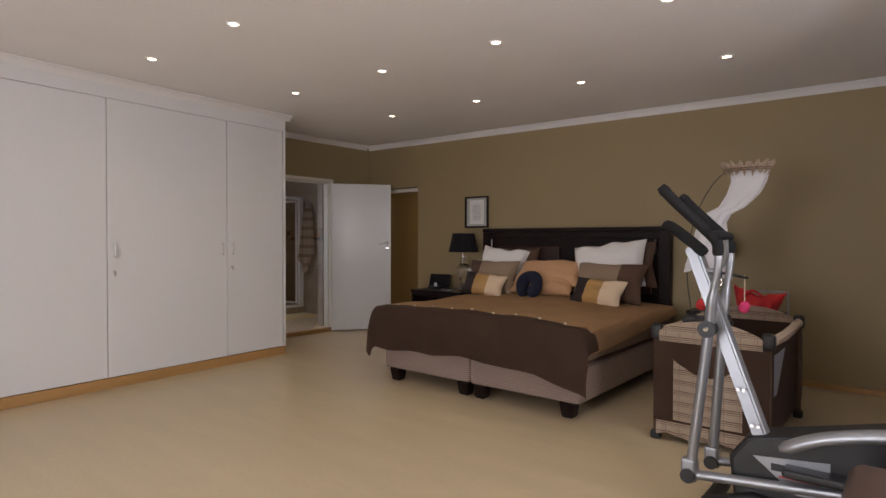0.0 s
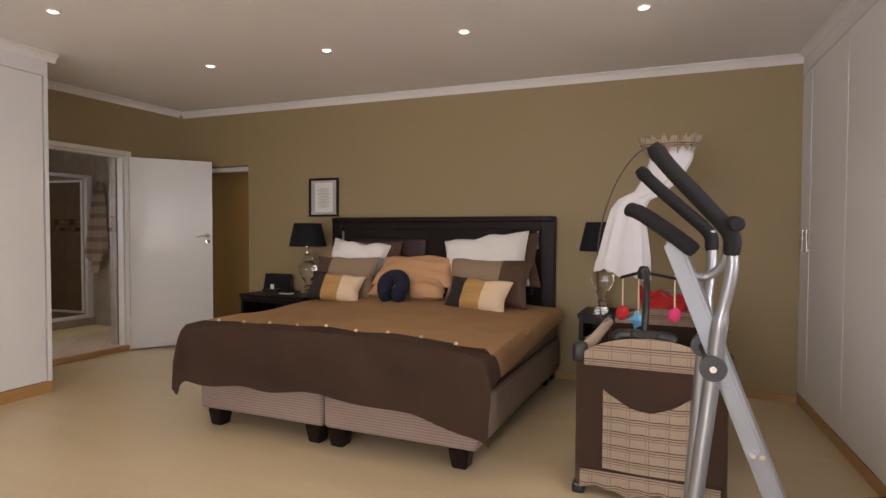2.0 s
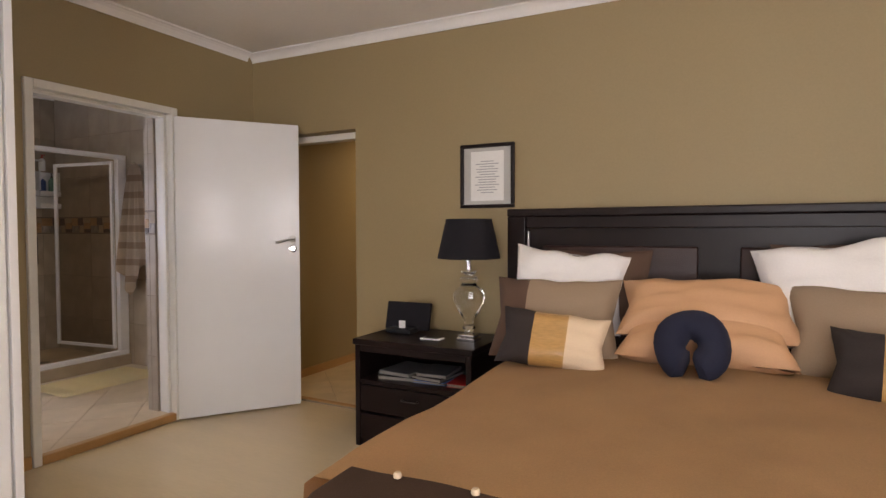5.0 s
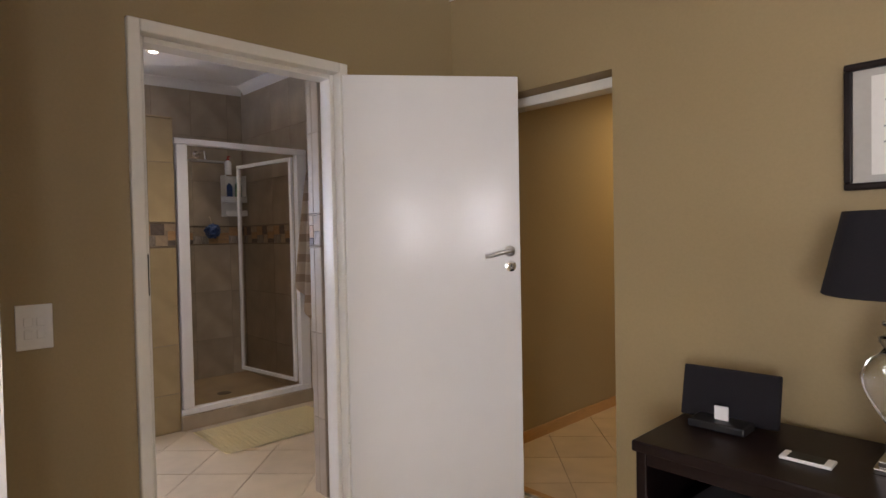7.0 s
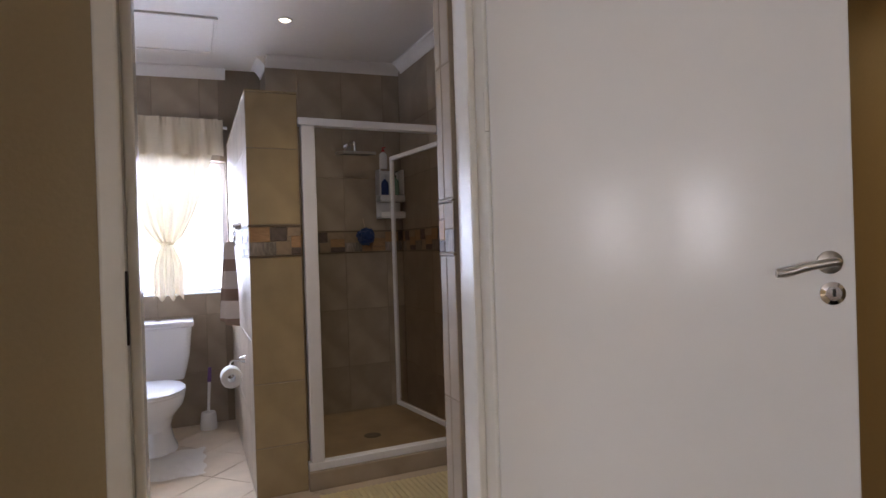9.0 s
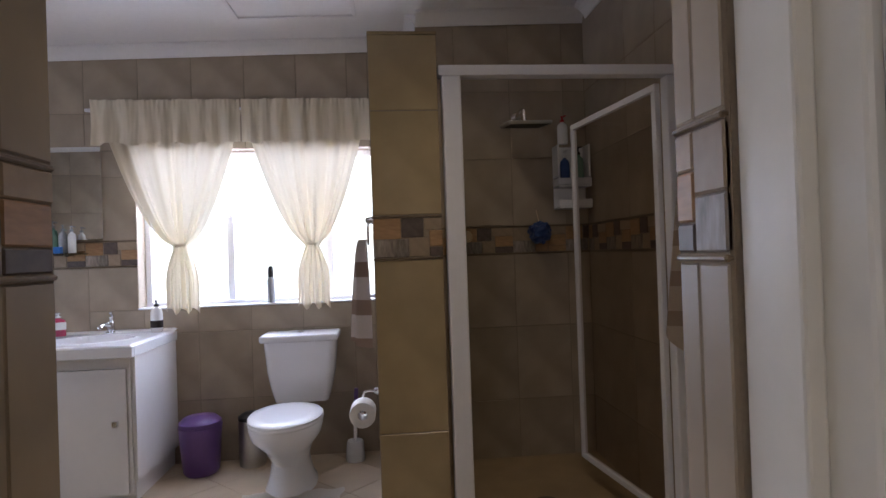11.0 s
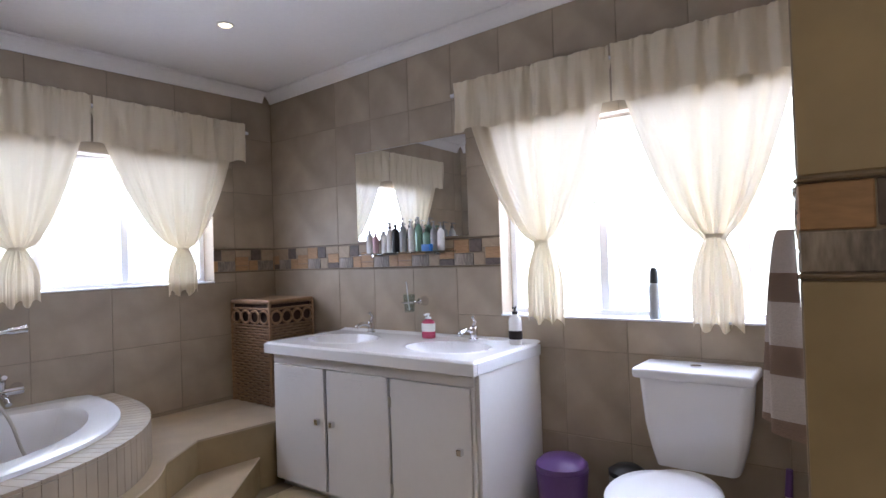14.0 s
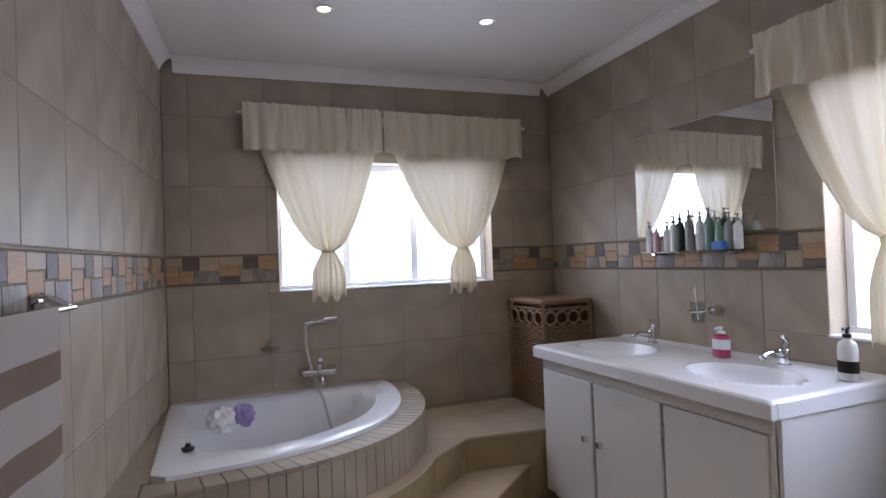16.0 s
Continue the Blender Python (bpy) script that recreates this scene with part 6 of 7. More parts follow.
# ---- laundry hamper ----
hp = thing("laundry_hamper", (-8.36, 1.62, PLAT), "tall brown wicker laundry hamper with a dark woven band", "laundry hamper")
hx0, hx1, hy0, hy1, hz = -8.545, -8.20, 1.40, 1.80, 1.075
part("lining", box(hx0 + 0.012, hx1 - 0.012, hy0 + 0.012, hy1 - 0.012, PLAT, hz - 0.02), "dark_wicker", hp)
weave = bmesh.new()
nrow = 34
for k in range(nrow):
    z = PLAT + 0.010 + k * (hz - 0.05 - PLAT) / nrow
    if hz - 0.16 < z < hz - 0.07:
        continue
    pts = []
    per = [(hx0, hy0), (hx1, hy0), (hx1, hy1), (hx0, hy1), (hx0, hy0)]
    c = 0
    for (ax, ay), (bx_, by_) in zip(per, per[1:]):
        n = 9
        for i in range(n):
            t = i / n
            off = 0.0060 * (1 if (c + k) % 2 else -1)
            nx, ny = (by_ - ay), -(bx_ - ax)
            l = math.hypot(nx, ny)
            pts.append((ax + (bx_ - ax) * t + nx / l * off, ay + (by_ - ay) * t + ny / l * off, z))
            c += 1
    rod(pts + [pts[0]], 0.0082, 6, weave)
wv = part("wicker_weave", weave, "wicker", hp, "woven wicker strands", True)
wv["kind"] = "stuff"
for x in (hx0, hx1):
    for y in (hy0, hy1):
        part("corner_post", rod([(x, y, PLAT), (x, y, hz - 0.02)], 0.011, 8), "wicker", hp, smooth=True)
for k in range(4):
    cy, cx, cz = hy0 + 0.055 + k * 0.097, hx0 + 0.048 + k * 0.083, hz - 0.112
    loop = [(math.cos(2 * math.pi * i / 18), math.sin(2 * math.pi * i / 18)) for i in range(19)]
    part("band_loop", rod([(hx1 + 0.004, cy + 0.046 * c, cz + 0.040 * d) for c, d in loop], 0.0085, 6), "wicker", hp, "woven oval loop", True)
    part("band_loop", rod([(cx + 0.040 * c, hy1 + 0.004, cz + 0.040 * d) for c, d in loop], 0.0085, 6), "wicker", hp, "woven oval loop", True)
part("lid", box(hx0 - 0.008, hx1 + 0.010, hy0 - 0.005, hy1 + 0.010, hz - 0.030, hz, 0.010), "wicker", hp, "wicker lid")

# ---- toilet and its things ----
wc = thing("toilet", (-8.2, 4.26, FZ), "white close-coupled toilet with the lid down", "toilet")
tank = bmesh.new()
prof = [(0.43, 0.155, 0.085), (0.50, 0.175, 0.095), (0.60, 0.195, 0.105), (0.785, 0.212, 0.11)]
rg = []
for z, wy, wx in prof:
    rg.append([tank.verts.new((-8.445 + wx * max(-1, min(1, 1.25 * math.copysign(abs(math.cos(a)) ** 0.5, math.cos(a)))), 4.26 + wy * math.copysign(abs(math.sin(a)) ** 0.5, math.sin(a)), z)) for a in [2 * math.pi * k / 40 for k in range(40)]])
for a, b in zip(rg, rg[1:]):
    for k in range(40):
        tank.faces.new((a[k], a[(k + 1) % 40], b[(k + 1) % 40], b[k]))
tank.faces.new(rg[0][::-1])
tank.faces.new(rg[-1])
part("cistern", tank, "porcelain", wc, smooth=True)
part("cistern_lid", box(-8.565, -8.318, 4.035, 4.485, 0.7855, 0.828, 0.014, seg=3), "porcelain", wc, smooth=True)
part("flush_button", lathe((-8.44, 4.26, 0.828), [(0.022, 0), (0.022, 0.006), (0.0, 0.007)], 18), "chrome", wc, smooth=True)


def oval(cx, cy, fx, bx2, wy, z, n=40):
    return [(cx + (fx if math.cos(a) > 0 else bx2) * math.cos(a), cy + wy * math.sin(a), z) for a in [2 * math.pi * k / n for k in range(n)]]


def loft(rows, bm=None, caps=True):
    bm = bm or bmesh.new()
    rg = [[bm.verts.new(p) for p in row] for row in rows]
    for a, b in zip(rg, rg[1:]):
        for k in range(len(a)):
            bm.faces.new((a[k], a[(k + 1) % len(a)], b[(k + 1) % len(a)], b[k]))
    if caps:
        bm.faces.new(rg[0][::-1])
        bm.faces.new(rg[-1])
    return bm


wcx, wcy = -8.02, 4.235
part("pedestal", loft([oval(wcx - 0.10, wcy, 0.20, 0.30, 0.135, FZ), oval(wcx - 0.10, wcy, 0.18, 0.22, 0.115, FZ + 0.05), oval(wcx - 0.09, wcy, 0.16, 0.24, 0.095, 0.20), oval(wcx - 0.06, wcy, 0.20, 0.26, 0.12, 0.28),
                       oval(wcx, wcy, 0.25, 0.28, 0.175, 0.36), oval(wcx, wcy, 0.265, 0.32, 0.188, 0.41), oval(wcx, wcy, 0.262, 0.34, 0.186, 0.428)]), "porcelain", wc, smooth=True)
part("seat", loft([oval(wcx, wcy, 0.268, 0.21, 0.190, 0.430), oval(wcx, wcy, 0.272, 0.215, 0.193, 0.438), oval(wcx, wcy, 0.268, 0.21, 0.190, 0.448)]), "acrylic", wc, smooth=True)
part("seat_lid", loft([oval(wcx, wcy, 0.266, 0.212, 0.189, 0.4485), oval(wcx, wcy, 0.268, 0.214, 0.191, 0.456), oval(wcx, wcy, 0.255, 0.205, 0.180, 0.466), oval(wcx, wcy, 0.20, 0.17, 0.13, 0.470)]), "acrylic", wc, smooth=True)
mt = thing("toilet_mat", (-7.75, 4.25, FZ), "white tufted pedestal mat on the floor", "bath mat")
part("tufted_cloth", sheet(30, 30, lambda u, v: (-8.0 + u * 0.48 + 0.012 * math.sin(v * 23), 4.0 + v * 0.52 + 0.01 * math.sin(u * 19), FZ + 0.009 + 0.004 * noise.noise(Vector((u * 12, v * 12, 0)))), 0.014), "white_mat", mt, smooth=True)
br = thing("toilet_brush", (-8.42, 4.56, FZ), "white toilet brush standing in its holder", "toilet brush")
part("holder", lathe((-8.42, 4.56, FZ), [(0.055, 0), (0.058, 0.01), (0.050, 0.11), (0.044, 0.12), (0.0, 0.12)], 20), "bottle_white", br, smooth=True)
part("handle", rod([(-8.42, 4.56, FZ + 0.12), (-8.42, 4.575, FZ + 0.40)], [0.010, 0.012], 10), "bottle_white", br, smooth=True)
part("grip", rod([(-8.42, 4.571, FZ + 0.33), (-8.42, 4.577, FZ + 0.43)], [0.014, 0.012], 10), "purple", br, "purple grip", True)
pb = thing("waste_bin", (-8.38, 3.68, FZ), "small purple plastic waste bin", "waste bin")
part("body", lathe((-8.38, 3.68, FZ), [(0.085, 0), (0.10, 0.02), (0.118, 0.26), (0.121, 0.275), (0.116, 0.28), (0.0, 0.28)], 28), "purple", pb, smooth=True)
part("lid", lathe((-8.38, 3.68, FZ), [(0.118, 0.281), (0.118, 0.30), (0.09, 0.325), (0.0, 0.335)], 28), "purple", pb, smooth=True)
sbn = thing("pedal_bin", (-8.47, 3.95, FZ), "slim steel bin with a dark lid beside the toilet", "waste bin")
part("body", lathe((-8.47, 3.95, FZ), [(0.075, 0), (0.078, 0.02), (0.078, 0.27), (0, 0.27)], 24), "steel", sbn, smooth=True)
part("lid", lathe((-8.47, 3.95, FZ), [(0.080, 0.271), (0.080, 0.29), (0.05, 0.31), (0, 0.315)], 24), "black", sbn, smooth=True)
rh = thing("toilet_roll_holder", (-7.52, 4.745, 0.64), "chrome holder with a white paper roll", "toilet roll holder")
part("rose", rod([(-7.52, 4.745, 0.67), (-7.52, 4.715, 0.67)], [0.024, 0.014], 14), "chrome", rh, smooth=True)
part("arm", rod(curve([(-7.52, 4.72, 0.67), (-7.52, 4.67, 0.665), (-7.53, 4.665, 0.61), (-7.50, 4.665, 0.605), (-7.40, 4.665, 0.605)]), 0.006, 8), "chrome", rh, smooth=True)
rl = lathe((0, 0, 0), [(0.021, -0.05), (0.054, -0.05), (0.056, -0.045), (0.056, 0.045), (0.054, 0.05), (0.021, 0.05), (0.021, -0.05)], 28, capped=False)
rl.transform(pose(-7.46, 4.665, 0.592, 0, 90, 0))
part("roll", rl, "paper", rh, "white toilet paper roll", True)
sm = thing("bath_mat", (-6.7, 5.4, FZ), "cream ribbed cotton bath mat before the shower", "bath mat")
part("weave", sheet(110, 8, lambda u, v: (-6.93 + v * 0.53 + 0.015 * u, 5.03 + u * 0.82, FZ + 0.008 + 0.0035 * math.sin(v * 3) + 0.003 * math.sin(u * 180)), 0.010), "mat", sm, smooth=True)
ar = thing("spray_can", (-8.53, 4.09, 0.995), "grey air freshener can on the window sill", "spray can")
part("can", lathe((-8.60, 4.06, 0.995), [(0.024, 0), (0.025, 0.005), (0.025, 0.15), (0.018, 0.165), (0, 0.165)], 18), "bottle_grey", ar, smooth=True)
part("nozzle", lathe((-8.60, 4.06, 0.995), [(0.019, 0.1655), (0.019, 0.21), (0.012, 0.235), (0, 0.236)], 16), "black", ar, smooth=True)


# ---- towels ----
def towel(name, label, f, cloth="towel"):
    t = thing(name, f(0.5, 1.0), label, "towel")
    part("cloth", sheet(40, 40, f, 0.010), cloth, t, smooth=True)
    return t


hk = thing("towel_hook", (-7.55, 4.745, 1.42), "chrome towel ring on the tiled wall", "towel ring")
part("rose", rod([(-7.52, 4.745, 1.43), (-7.52, 4.70, 1.43)], [0.022, 0.012], 14), "chrome", hk, smooth=True)
part("ring", rod([(-7.52 + 0.055 * math.sin(a), 4.71, 1.375 + 0.055 * math.cos(a)) for a in [2 * math.pi * k / 24 for k in range(25)]], 0.0045, 8), "chrome", hk, smooth=True)
towel("hand_towel", "striped brown and cream hand towel hanging from a ring", lambda u, v: (-7.505 + (u - 0.5) * (0.06 + 0.10 * (1 - v) ** 0.55), 4.706 - (0.030 + 0.045 * (1 - v) ** 0.5) * math.sin(math.pi * u) ** 0.7 - 0.012 * math.sin(u * 17 + 2 * v), 0.875 + 0.05 * (1 - u) * (1 - v) + v * 0.47))
hk2 = thing("towel_hook", (-6.82, BN, 1.86), "chrome towel hook on the tiled wall", "towel hook")
part("hook", rod(curve([(-6.82, BN, 1.86), (-6.82, BN - 0.05, 1.86), (-6.82, BN - 0.07, 1.89)]), [0.018] * 4 + [0.009] * 9, 12), "chrome", hk2, smooth=True)
towel("bath_towel", "tan striped bath towel hanging in folds from a hook", lambda u, v: (-6.83 + (u - 0.5) * (0.04 + 0.34 * (1 - v) ** 0.55) - 0.03 * (1 - v), BN - 0.045 - 0.06 * abs(math.sin(u * 9 + 1)) * (0.3 + 0.7 * (1 - v)) - 0.02 * math.sin(u * 23), 0.70 + v * 1.17 + 0.30 * (1 - v) * abs(u - 0.45) * 2), cloth="tan_towel")
rail = thing("towel_rail", (0, 0, 0), "chrome towel rail on the tiled wall", "towel rail")
part("bar", rod([(BE - 0.075, 3.10, 1.265), (BE - 0.075, 3.74, 1.265)], 0.009, 12), "chrome", rail, smooth=True)
for y in (3.14, 3.70):
    part("bracket", rod(curve([(BE, y, 1.285), (BE - 0.04, y, 1.285), (BE - 0.075, y, 1.265)]), [0.020] * 4 + [0.011] * 9, 12), "chrome", rail, smooth=True)
rail.matrix_basis = SKEW
tw = towel("bath_towel", "striped brown and cream bath towel over the rail", lambda u, v: (BE - 0.088 - 0.012 * math.sin(u * 9) * (1 - v), 3.24 + u * 0.45, 0.62 + v * 0.655))
tw.matrix_basis = SKEW @ tw.matrix_basis

# ---- curtains ----
def curtain(axis, at, u0, u1, z_rod, z_val, mid, knots, z_tail, into, label):
    """Two gathered sheer panels, each tied in a knot, under a pleated valance on a rod."""
    t = thing("curtain", ((at, (u0 + u1) / 2, z_tail) if axis == "x" else ((u0 + u1) / 2, at, z_tail)), label, "curtain", "bathroom curtains")

    def P(u, d, z):
        return (at + into * d, u, z) if axis == "x" else (u, at + into * d, z)
    part("rod", rod([P(u0 - 0.05, 0.035, z_rod - 0.02), P(u1 + 0.03, 0.035, z_rod - 0.02)], 0.011, 12), "alu", t, "white curtain rod", True)

    for a, b in ((u0, mid - 0.005), (mid + 0.005, u1)):
        def valance(u, v):
            w = a + u * (b - a)
            loose = noise.noise(Vector((w * 9, v * 0.8, 2.0))) * 0.016 + noise.noise(Vector((w * 21, v * 1.2, 7.0))) * 0.010
            gather = noise.noise(Vector((w * 60, v * 2.0, 5.0))) * (0.004 + 0.010 * max(0.0, v - 0.72) / 0.28)
            hem = 0.016 * noise.noise(Vector((w * 11, 0, 9))) + 0.008 * math.sin(w * 34)
            head = 0.006 * noise.noise(Vector((w * 45, 1, 3)))
            return P(w, 0.078 + 1.5 * loose * (1.25 - 0.6 * v) + 0.012 * math.sin(w * 62 + 3 * noise.noise(Vector((w * 4, 0, 1)))) * (1 - 0.5 * v) + gather, z_val + hem * (1 - v) + head * v + v * (z_rod + 0.03 - z_val))
        part("valance", sheet(150, 16, valance, 0.0), "curtain", t, "gathered valance", True)
    for (ku, kz), (a, b) in zip(knots, ((u0 + 0.03, mid), (mid, u1 - 0.03))):
        def panel(u, v):
            z = z_tail + v * (z_rod - 0.03 - z_tail)
            if z > kz:
                k = (z - kz) / (z_rod - 0.03 - kz)
                s = k ** 0.60
                lo, hi = ku - 0.035 + (a - ku + 0.035) * s, ku + 0.035 + (b - ku - 0.035) * s
                depth = 0.020 + 0.020 * (1 - s)
            else:
                k = (kz - z) / (kz - z_tail)
                w = 0.035 + 0.062 * math.sin(min(1, k * 1.7) * math.pi / 2)
                lo, hi = ku - w, ku + w
                depth = 0.022
            fold_ = depth * (1.7 * noise.noise(Vector((u * 7.5, v * 0.7, a))) + 0.9 * noise.noise(Vector((u * 19, v * 0.9, a + 4))) + 0.3 * math.sin(u * 31 + 2 * v))
            return P(lo + (hi - lo) * u, 0.032 + fold_, z + (0.02 * math.sin(u * 17) if v < 0.02 else 0))
        part("panel", sheet(120, 46, panel, 0.0), "curtain", t, "sheer cream panel", True)
        knot = lathe(P(ku, 0.035, kz), [(0.034, -0.009), (0.037, -0.005), (0.038, 0.0), (0.037, 0.005), (0.034, 0.009)], 18, capped=False)
        part("knot", knot, "curtain", t, "tied knot", True)
    return t


curtain("x", BW, 3.07, 4.72, 2.218, 1.985, 3.93, ((3.55, 1.37), (4.33, 1.36)), 0.975, 1, "cream sheer curtains tied in knots at the window")
curtain("y", BS, -8.30, -6.53, 2.235, 2.0, -7.34, ((-7.86, 1.42), (-6.99, 1.42)), 1.14, 1, "cream sheer curtains tied in knots above the bath")
for a, b, c in ((3.30, 4.72, "x"), (-8.07, -6.73, "y")):
    z = 0.9905 if c == "x" else 1.1905
    sill = box(BW - 0.13, BW + 0.012, a - 0.02, b + 0.015, z - 0.0, z + 0.010, 0.002) if c == "x" else box(a - 0.02, b + 0.02, BS - 0.13, BS + 0.010, z, z + 0.010, 0.002)
    part("window_sill", sill, "acrylic", bpy.data.objects["window_1" if c == "x" else "window_2"], "white window sill")
for u, nm in ((3.80, "window_1"), (4.42, "window_1")):
    part("stay", rod(curve([(BW - 0.11, u, 1.55), (BW - 0.08, u - 0.01, 1.55), (BW - 0.07, u - 0.05, 1.56)]), 0.006, 8), "steel", bpy.data.objects[nm], "window catch", True)
bars = bpy.data.objects["window_1"]
for z in (1.10, 1.29, 1.48, 1.67, 1.86):
    part("burglar_bar", rod([(BW - 0.19, 3.285, z), (BW - 0.19, 4.73, z)], 0.004, 6), "alu", bars)
bars = bpy.data.objects["window_2"]
for z in (1.30, 1.46, 1.62, 1.78):
    part("burglar_bar", rod([(-8.085, BS - 0.19, z), (-6.715, BS - 0.19, z)], 0.004, 6), "alu", bars)

# ceiling hatch and downlights
hatch = tagged(part("ceiling_hatch", box(-8.15, -7.54, 4.02, 4.64, BATH_CEIL - 0.006, BATH_CEIL - 0.001, 0.002), "ceiling"), "square ceiling trapdoor with a thin trim", "hatch", kind="structure")
hatch.data.transform(SLOPE)
for a, b, c, d in ((-8.17, -7.52, 4.0, 4.02), (-8.17, -7.52, 4.64, 4.66), (-8.17, -8.15, 4.02, 4.64), (-7.54, -7.52, 4.02, 4.64)):
    part("trim", box(a, b, c, d, BATH_CEIL - 0.014, BATH_CEIL - 0.0005, 0.003), "cornice", hatch).data.transform(SLOPE)
# the last two are unseen, added; the doorway beam is turned up as fill
for x, y in ((-7.45, 5.02), (-7.67, 2.22), (-6.86, 2.16), (-7.6, 3.6), (-6.3, 5.0)):
    downlight(x, y, ceiling_at(x, y), "bathroom downlights", *((36.0, 105) if x > -6.5 else (22.0, 125) if y > 5.01 else (16.0, 125)))
# tile joints on the bath front
NT = 34
for k, (p, q) in enumerate(zip(ring_line(0.122, NT), ring_line(0.122, NT)[1:])):
    m_, n_ = ring_line(0.0, NT)[k], ring_line(0.0, NT)[k + 1]
    g = 0.03

    def mixp(a, b, t):
        return (a[0] + (b[0] - a[0]) * t, a[1] + (b[1] - a[1]) * t)
    if math.hypot(p[0] - q[0], p[1] - q[1]) < 0.012:
        continue
    quad = [mixp(p, q, g), mixp(p, q, 1 - g), mixp(n_, m_, g), mixp(n_, m_, 1 - g)]
    part("rim_tile", prism(quad, RIM - 0.0335, RIM - 0.020), "tile", tub)
    p2, q2 = ring_line(0.113, NT)[k], ring_line(0.113, NT)[k + 1]
    part("face_tile", prism([mixp(p, q, g), mixp(p, q, 1 - g), mixp(q2, p2, g), mixp(q2, p2, 1 - g)], PLAT + 0.002, RIM - 0.036), "tile", tub)

# ---- tiles: the many small pieces last ----
TILES = {}


def tile(parent, x0, x1, y0, y1, z0, z1, mat, name="tile"):
    """One ceramic piece with eased edges; alike pieces share their mesh."""
    dx, dy, dz = round(x1 - x0, 3), round(y1 - y0, 3), round(z1 - z0, 3)
    if min(dx, dy, dz) <= 0.002:
        return None
    key = (dx, dy, dz, mat)
    if key not in TILES:
        bm = box(-dx / 2, dx / 2, -dy / 2, dy / 2, -dz / 2, dz / 2, min(0.0025, dx / 3, dy / 3, dz / 3), seg=1)
        me = bpy.data.meshes.new(name)
        bm.to_mesh(me)
        bm.free()
        me.materials.append(M[mat])
        TILES[key] = me
    ob = new(name, TILES[key])
    ob.parent = parent
    ob.location = Vector(((x0 + x1) / 2, (y0 + y1) / 2, (z0 + z1) / 2)) - ORIGIN.get(parent.name, Vector())
    return ob


ROWS_Z = [0.02, 0.425, 0.84, 1.252, None, 1.416, 1.80, 2.185, TOP - 0.02]
BAND0, BAND1 = 1.262, 1.406


def tiled(parent, axis, face, u0, u1, start, holes=(), step=0.315, mat="tile", zmin=0.0, zmax=9.0, band=True, seed=3, rows=None):
    """Wall tiles in a grid, 2 mm proud of the grout bed, round the openings, with the mosaic band."""
    rnd = random.Random(seed)
    out = -1 if face[1] < face[0] else 1
    f0, f1 = sorted(face)

    def place(a, b, c, d, m, extra=0.0, name="tile"):
        lo, hi = (f0 - extra, f1) if out < 0 else (f0, f1 + extra)
        if axis == "x":
            tile(parent, lo, hi, a, b, c, d, m, name)
        else:
            tile(parent, a, b, lo, hi, c, d, m, name)
    g = 0.0016
    cuts = [u0]
    u = start
    while u < u1 - 0.02:
        if u > u0 + 0.02:
            cuts.append(u)
        u += step
    cuts.append(u1)
    rz = rows or ROWS_Z
    for za, zb in zip(rz, rz[1:]):
        if za is None or zb is None:
            continue
        za, zb = max(za, zmin), min(zb, zmax)
        if zb - za < 0.01:
            continue
        for a, b in zip(cuts, cuts[1:]):
            for r in cut_boxes(a, b, za, zb, holes):
                place(r[0] + g, r[1] - g, r[2] + g, r[3] - g, mat)
    levels = [z for z in rz if z is not None]
    for r in cut_boxes(u0 + 0.001, u1 - 0.001, max(levels[0], zmin), min(levels[-1], zmax) - 0.001, holes):
        lo, hi = (f0 + 0.002, f1) if out < 0 else (f0, f1 - 0.002)
        part("grout_bed", box(lo, hi, r[0], r[1], r[2], r[3]) if axis == "x" else box(r[0], r[1], lo, hi, r[2], r[3]), "grout", parent)
    if band and zmax > 1.5:
        for z in (1.2525, 1.4065):
            for r in cut_boxes(u0, u1, z, z + 0.008, holes):
                place(r[0], r[1], r[2], r[3], "listello", 0.004, "edge_strip")
        u = start
        while u > u0:
            u -= 0.31
        while u < u1:
            m = (BAND0 + BAND1) / 2 - 0.005
            w = 0.31
            flip = rnd.random() < 0.5
            cells = [(0.0, 0.33, m, BAND1, "band_orange" if flip else "band_tan"), (0.33, 0.60, m + 0.004, BAND1, "band_dark"), (0.60, 1.0, m + 0.030, BAND1, "band_tan"),
                     (0.0, 0.42, BAND0, m, "band_grey"), (0.42, 0.66, BAND0, m + 0.004, "band_tan" if flip else "band_orange"),
                     (0.66, 1.0, BAND0 + 0.036, m + 0.030, "band_orange"), (0.66, 1.0, BAND0, BAND0 + 0.036, "band_dark" if flip else "band_orange")]
            for a, b, c, d, mm in cells:
                p, q = max(u0, u + a * w), min(u1, u + b * w)
                if q - p > 0.006:
                    for r in cut_boxes(p, q, c, d, holes):
                        place(r[0] + 0.0012, r[1] - 0.0012, r[2] + 0.0012, r[3] - 0.0012, mm, 0.001, "mosaic_piece")
            u += 0.31


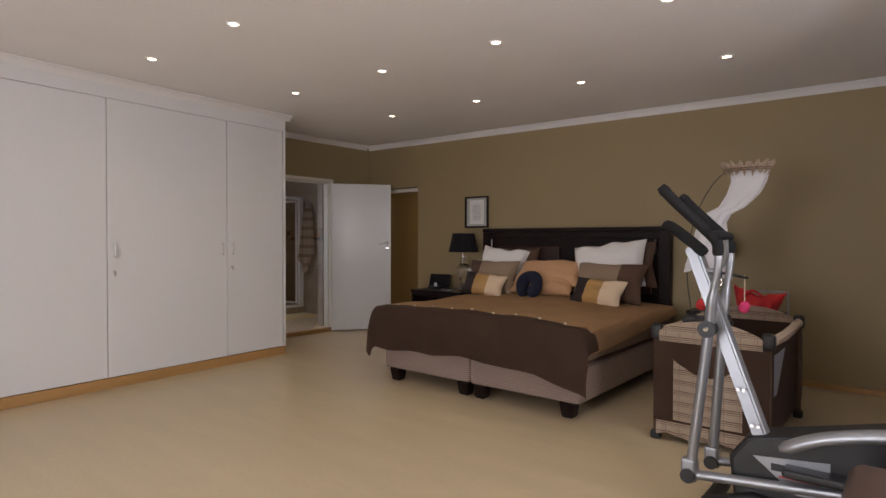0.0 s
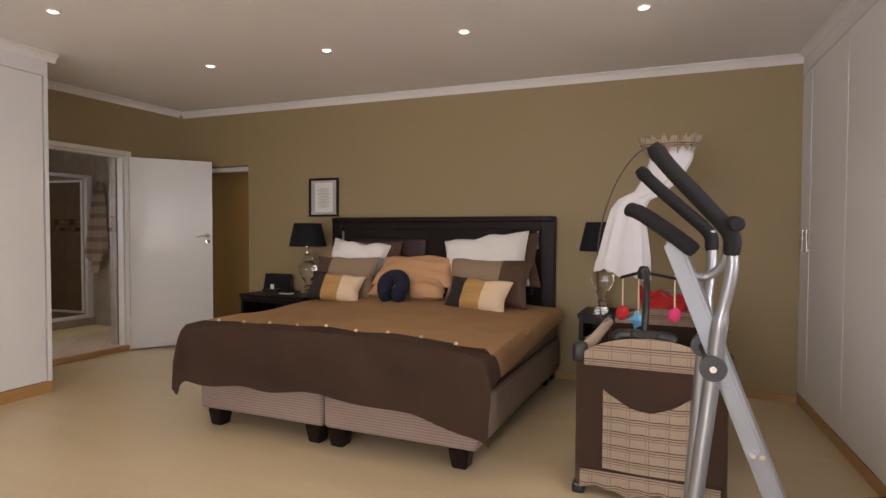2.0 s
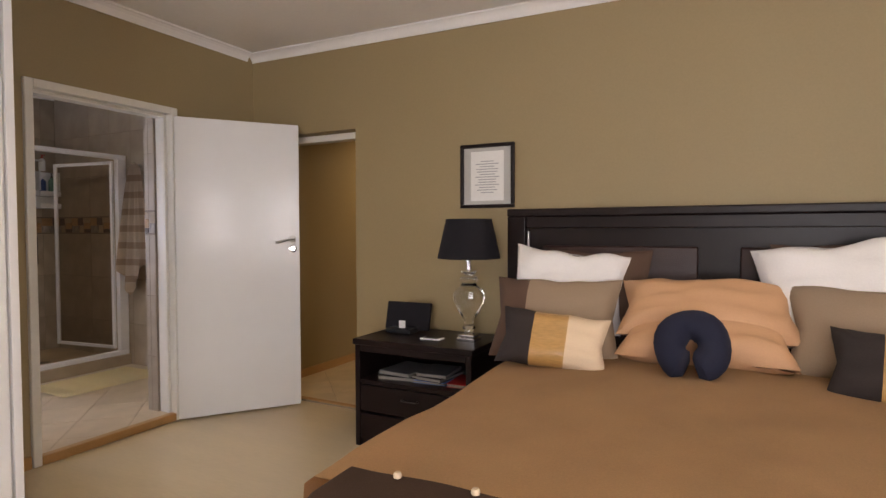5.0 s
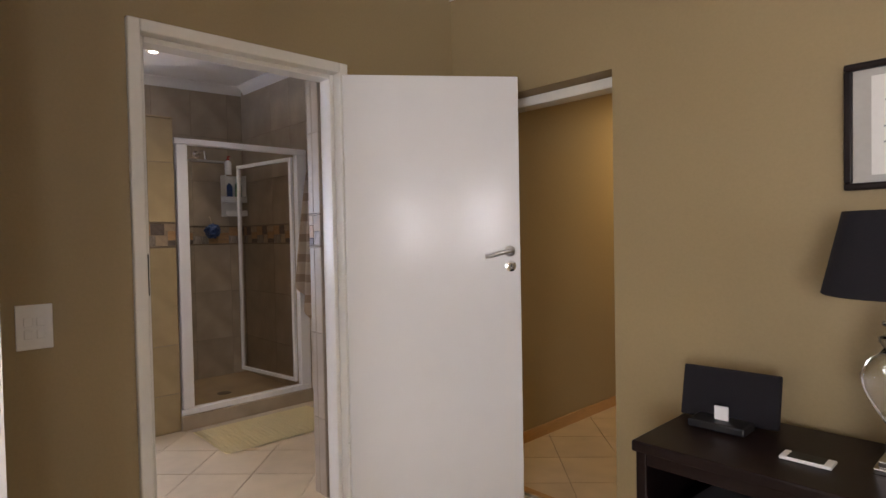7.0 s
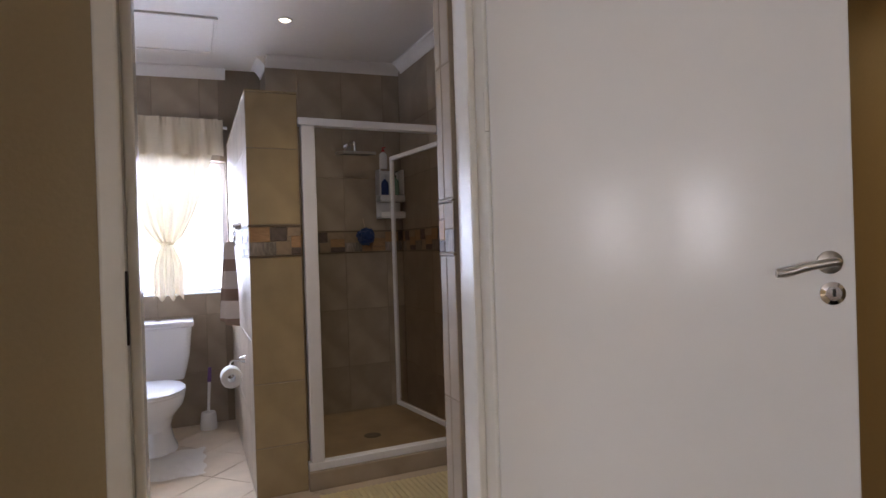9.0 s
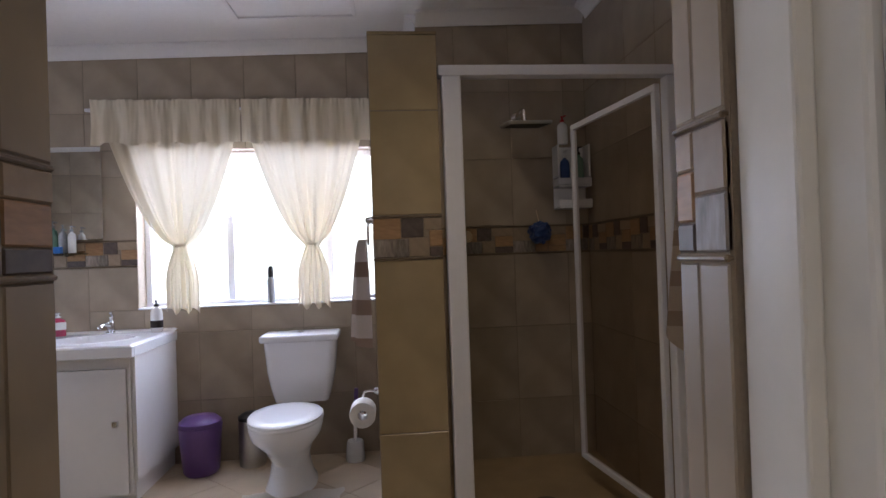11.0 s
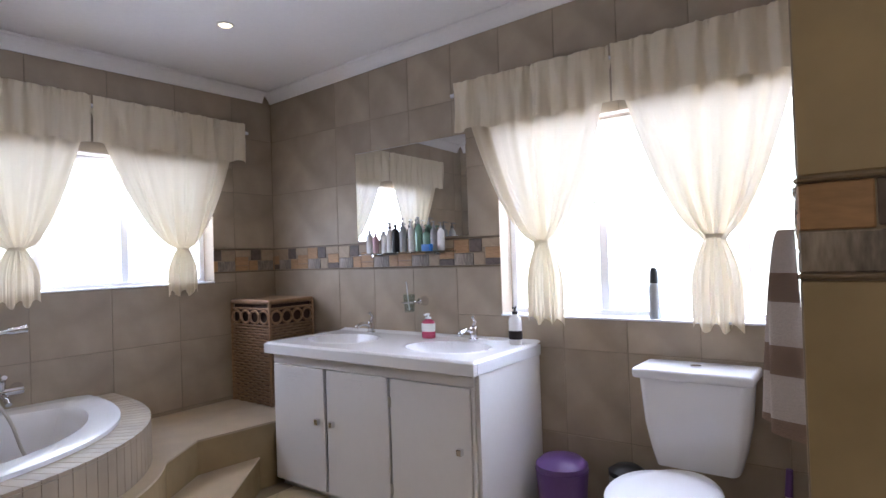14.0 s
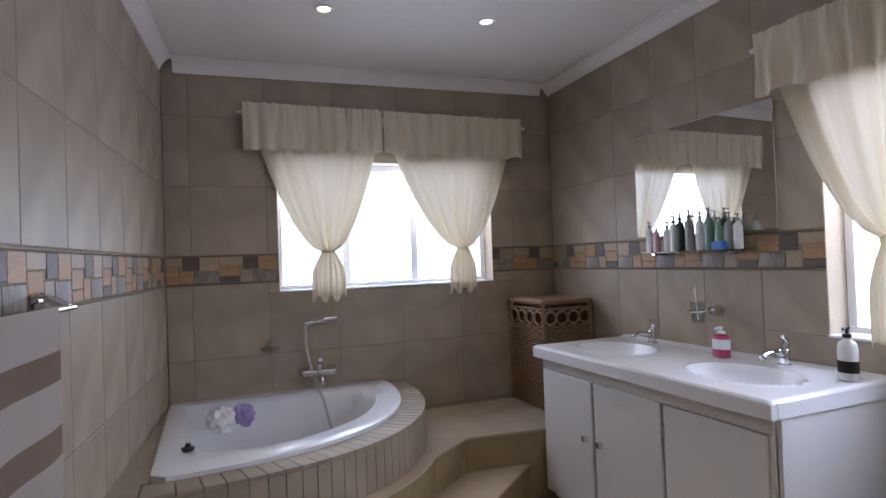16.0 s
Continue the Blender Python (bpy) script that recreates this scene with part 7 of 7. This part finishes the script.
O = bpy.data.objects
tiled(O["wall_bath_west"], "x", (BW - 0.008, BW), BS, 4.70, 2.05, [(3.28, 4.735, 0.99, 1.96)])
tiled(O["wall_bath_south"], "y", (BS - 0.008, BS), BW, BE, -8.25, [(-8.09, -6.71, 1.19, 1.96)], seed=5, step=0.40)
tiled(O["wall_bath_east"], "x", (BE + 0.008, BE), BS, 4.31, 1.62, seed=7)
tiled(O["wall_bath_nib"], "y", (NIB - 0.008, NIB), -5.81, -5.53, -5.7, seed=8)
tiled(O["wall_bath_north"], "y", (BN + 0.008, BN), SHW, -5.63, -7.6, seed=9)
tiled(O["wall_shower_back"], "x", (SHW - 0.008, SHW), 4.985, BN, 5.2, seed=10)
tiled(O["wall_pony"], "x", (PONY - 0.008, PONY), 4.745, 5.0, 4.745, seed=11, mat="gold_tile", zmax=2.08, rows=[0.05, 0.30, 0.62, 1.252, None, 1.416, 1.80, 2.08])
tiled(O["wall_pony"], "y", (4.753, 4.745), BW, PONY, -8.2, seed=12, zmax=2.08)
tiled(O["wall_pony"], "y", (4.992, 5.0), SHW, PONY - 0.09, -7.6, seed=13, zmax=2.08)
tiled(O["wall_door_reveal"], "y", (5.168, 5.16), -5.63, -5.525, -5.9, seed=14)
# the diagonal floor tiles
FT, ang = 0.335, radians(45)
ca, sa = math.cos(ang), math.sin(ang)


def clip_poly(poly, axis, limit, keep_less):
    out = []
    for p, q in zip(poly, poly[1:] + poly[:1]):
        a, b = (p[axis] <= limit) == keep_less, (q[axis] <= limit) == keep_less
        if a:
            out.append(p)
        if a != b:
            t = (limit - p[axis]) / (q[axis] - p[axis])
            out.append((p[0] + t * (q[0] - p[0]), p[1] + t * (q[1] - p[1])))
    return out


def diagonal_tiles(parent, x0, x1, y0, y1, z, mat):
    cx, cy = (x0 + x1) / 2, (y0 + y1) / 2
    span = int(max(x1 - x0, y1 - y0) / FT) + 2
    for i in range(-span, span):
        for j in range(-span, span):
            corners = [((i + a) * FT + da * 0.002, (j + b) * FT + db * 0.002) for a, b, da, db in ((0, 0, 1, 1), (1, 0, -1, 1), (1, 1, -1, -1), (0, 1, 1, -1))]
            poly = [(cx + u * ca - v * sa, cy + u * sa + v * ca) for u, v in corners]
            for ax, lim, less in ((0, x1, True), (0, x0, False), (1, y1, True), (1, y0, False)):
                poly = clip_poly(poly, ax, lim, less) if len(poly) > 2 else []
            if len(poly) > 2 and max(p[0] for p in poly) - min(p[0] for p in poly) > 0.02:
                part("floor_tile", prism(poly, z - 0.008, z), mat, parent)


diagonal_tiles(bath_floor, -8.56, -5.432, 2.2, BN - 0.002, BATH_FLOOR, "floor_tile")
diagonal_tiles(O["floor_passage"], PX0, PX1, YN + 0.045, PY, 0.018, "floor_tile")
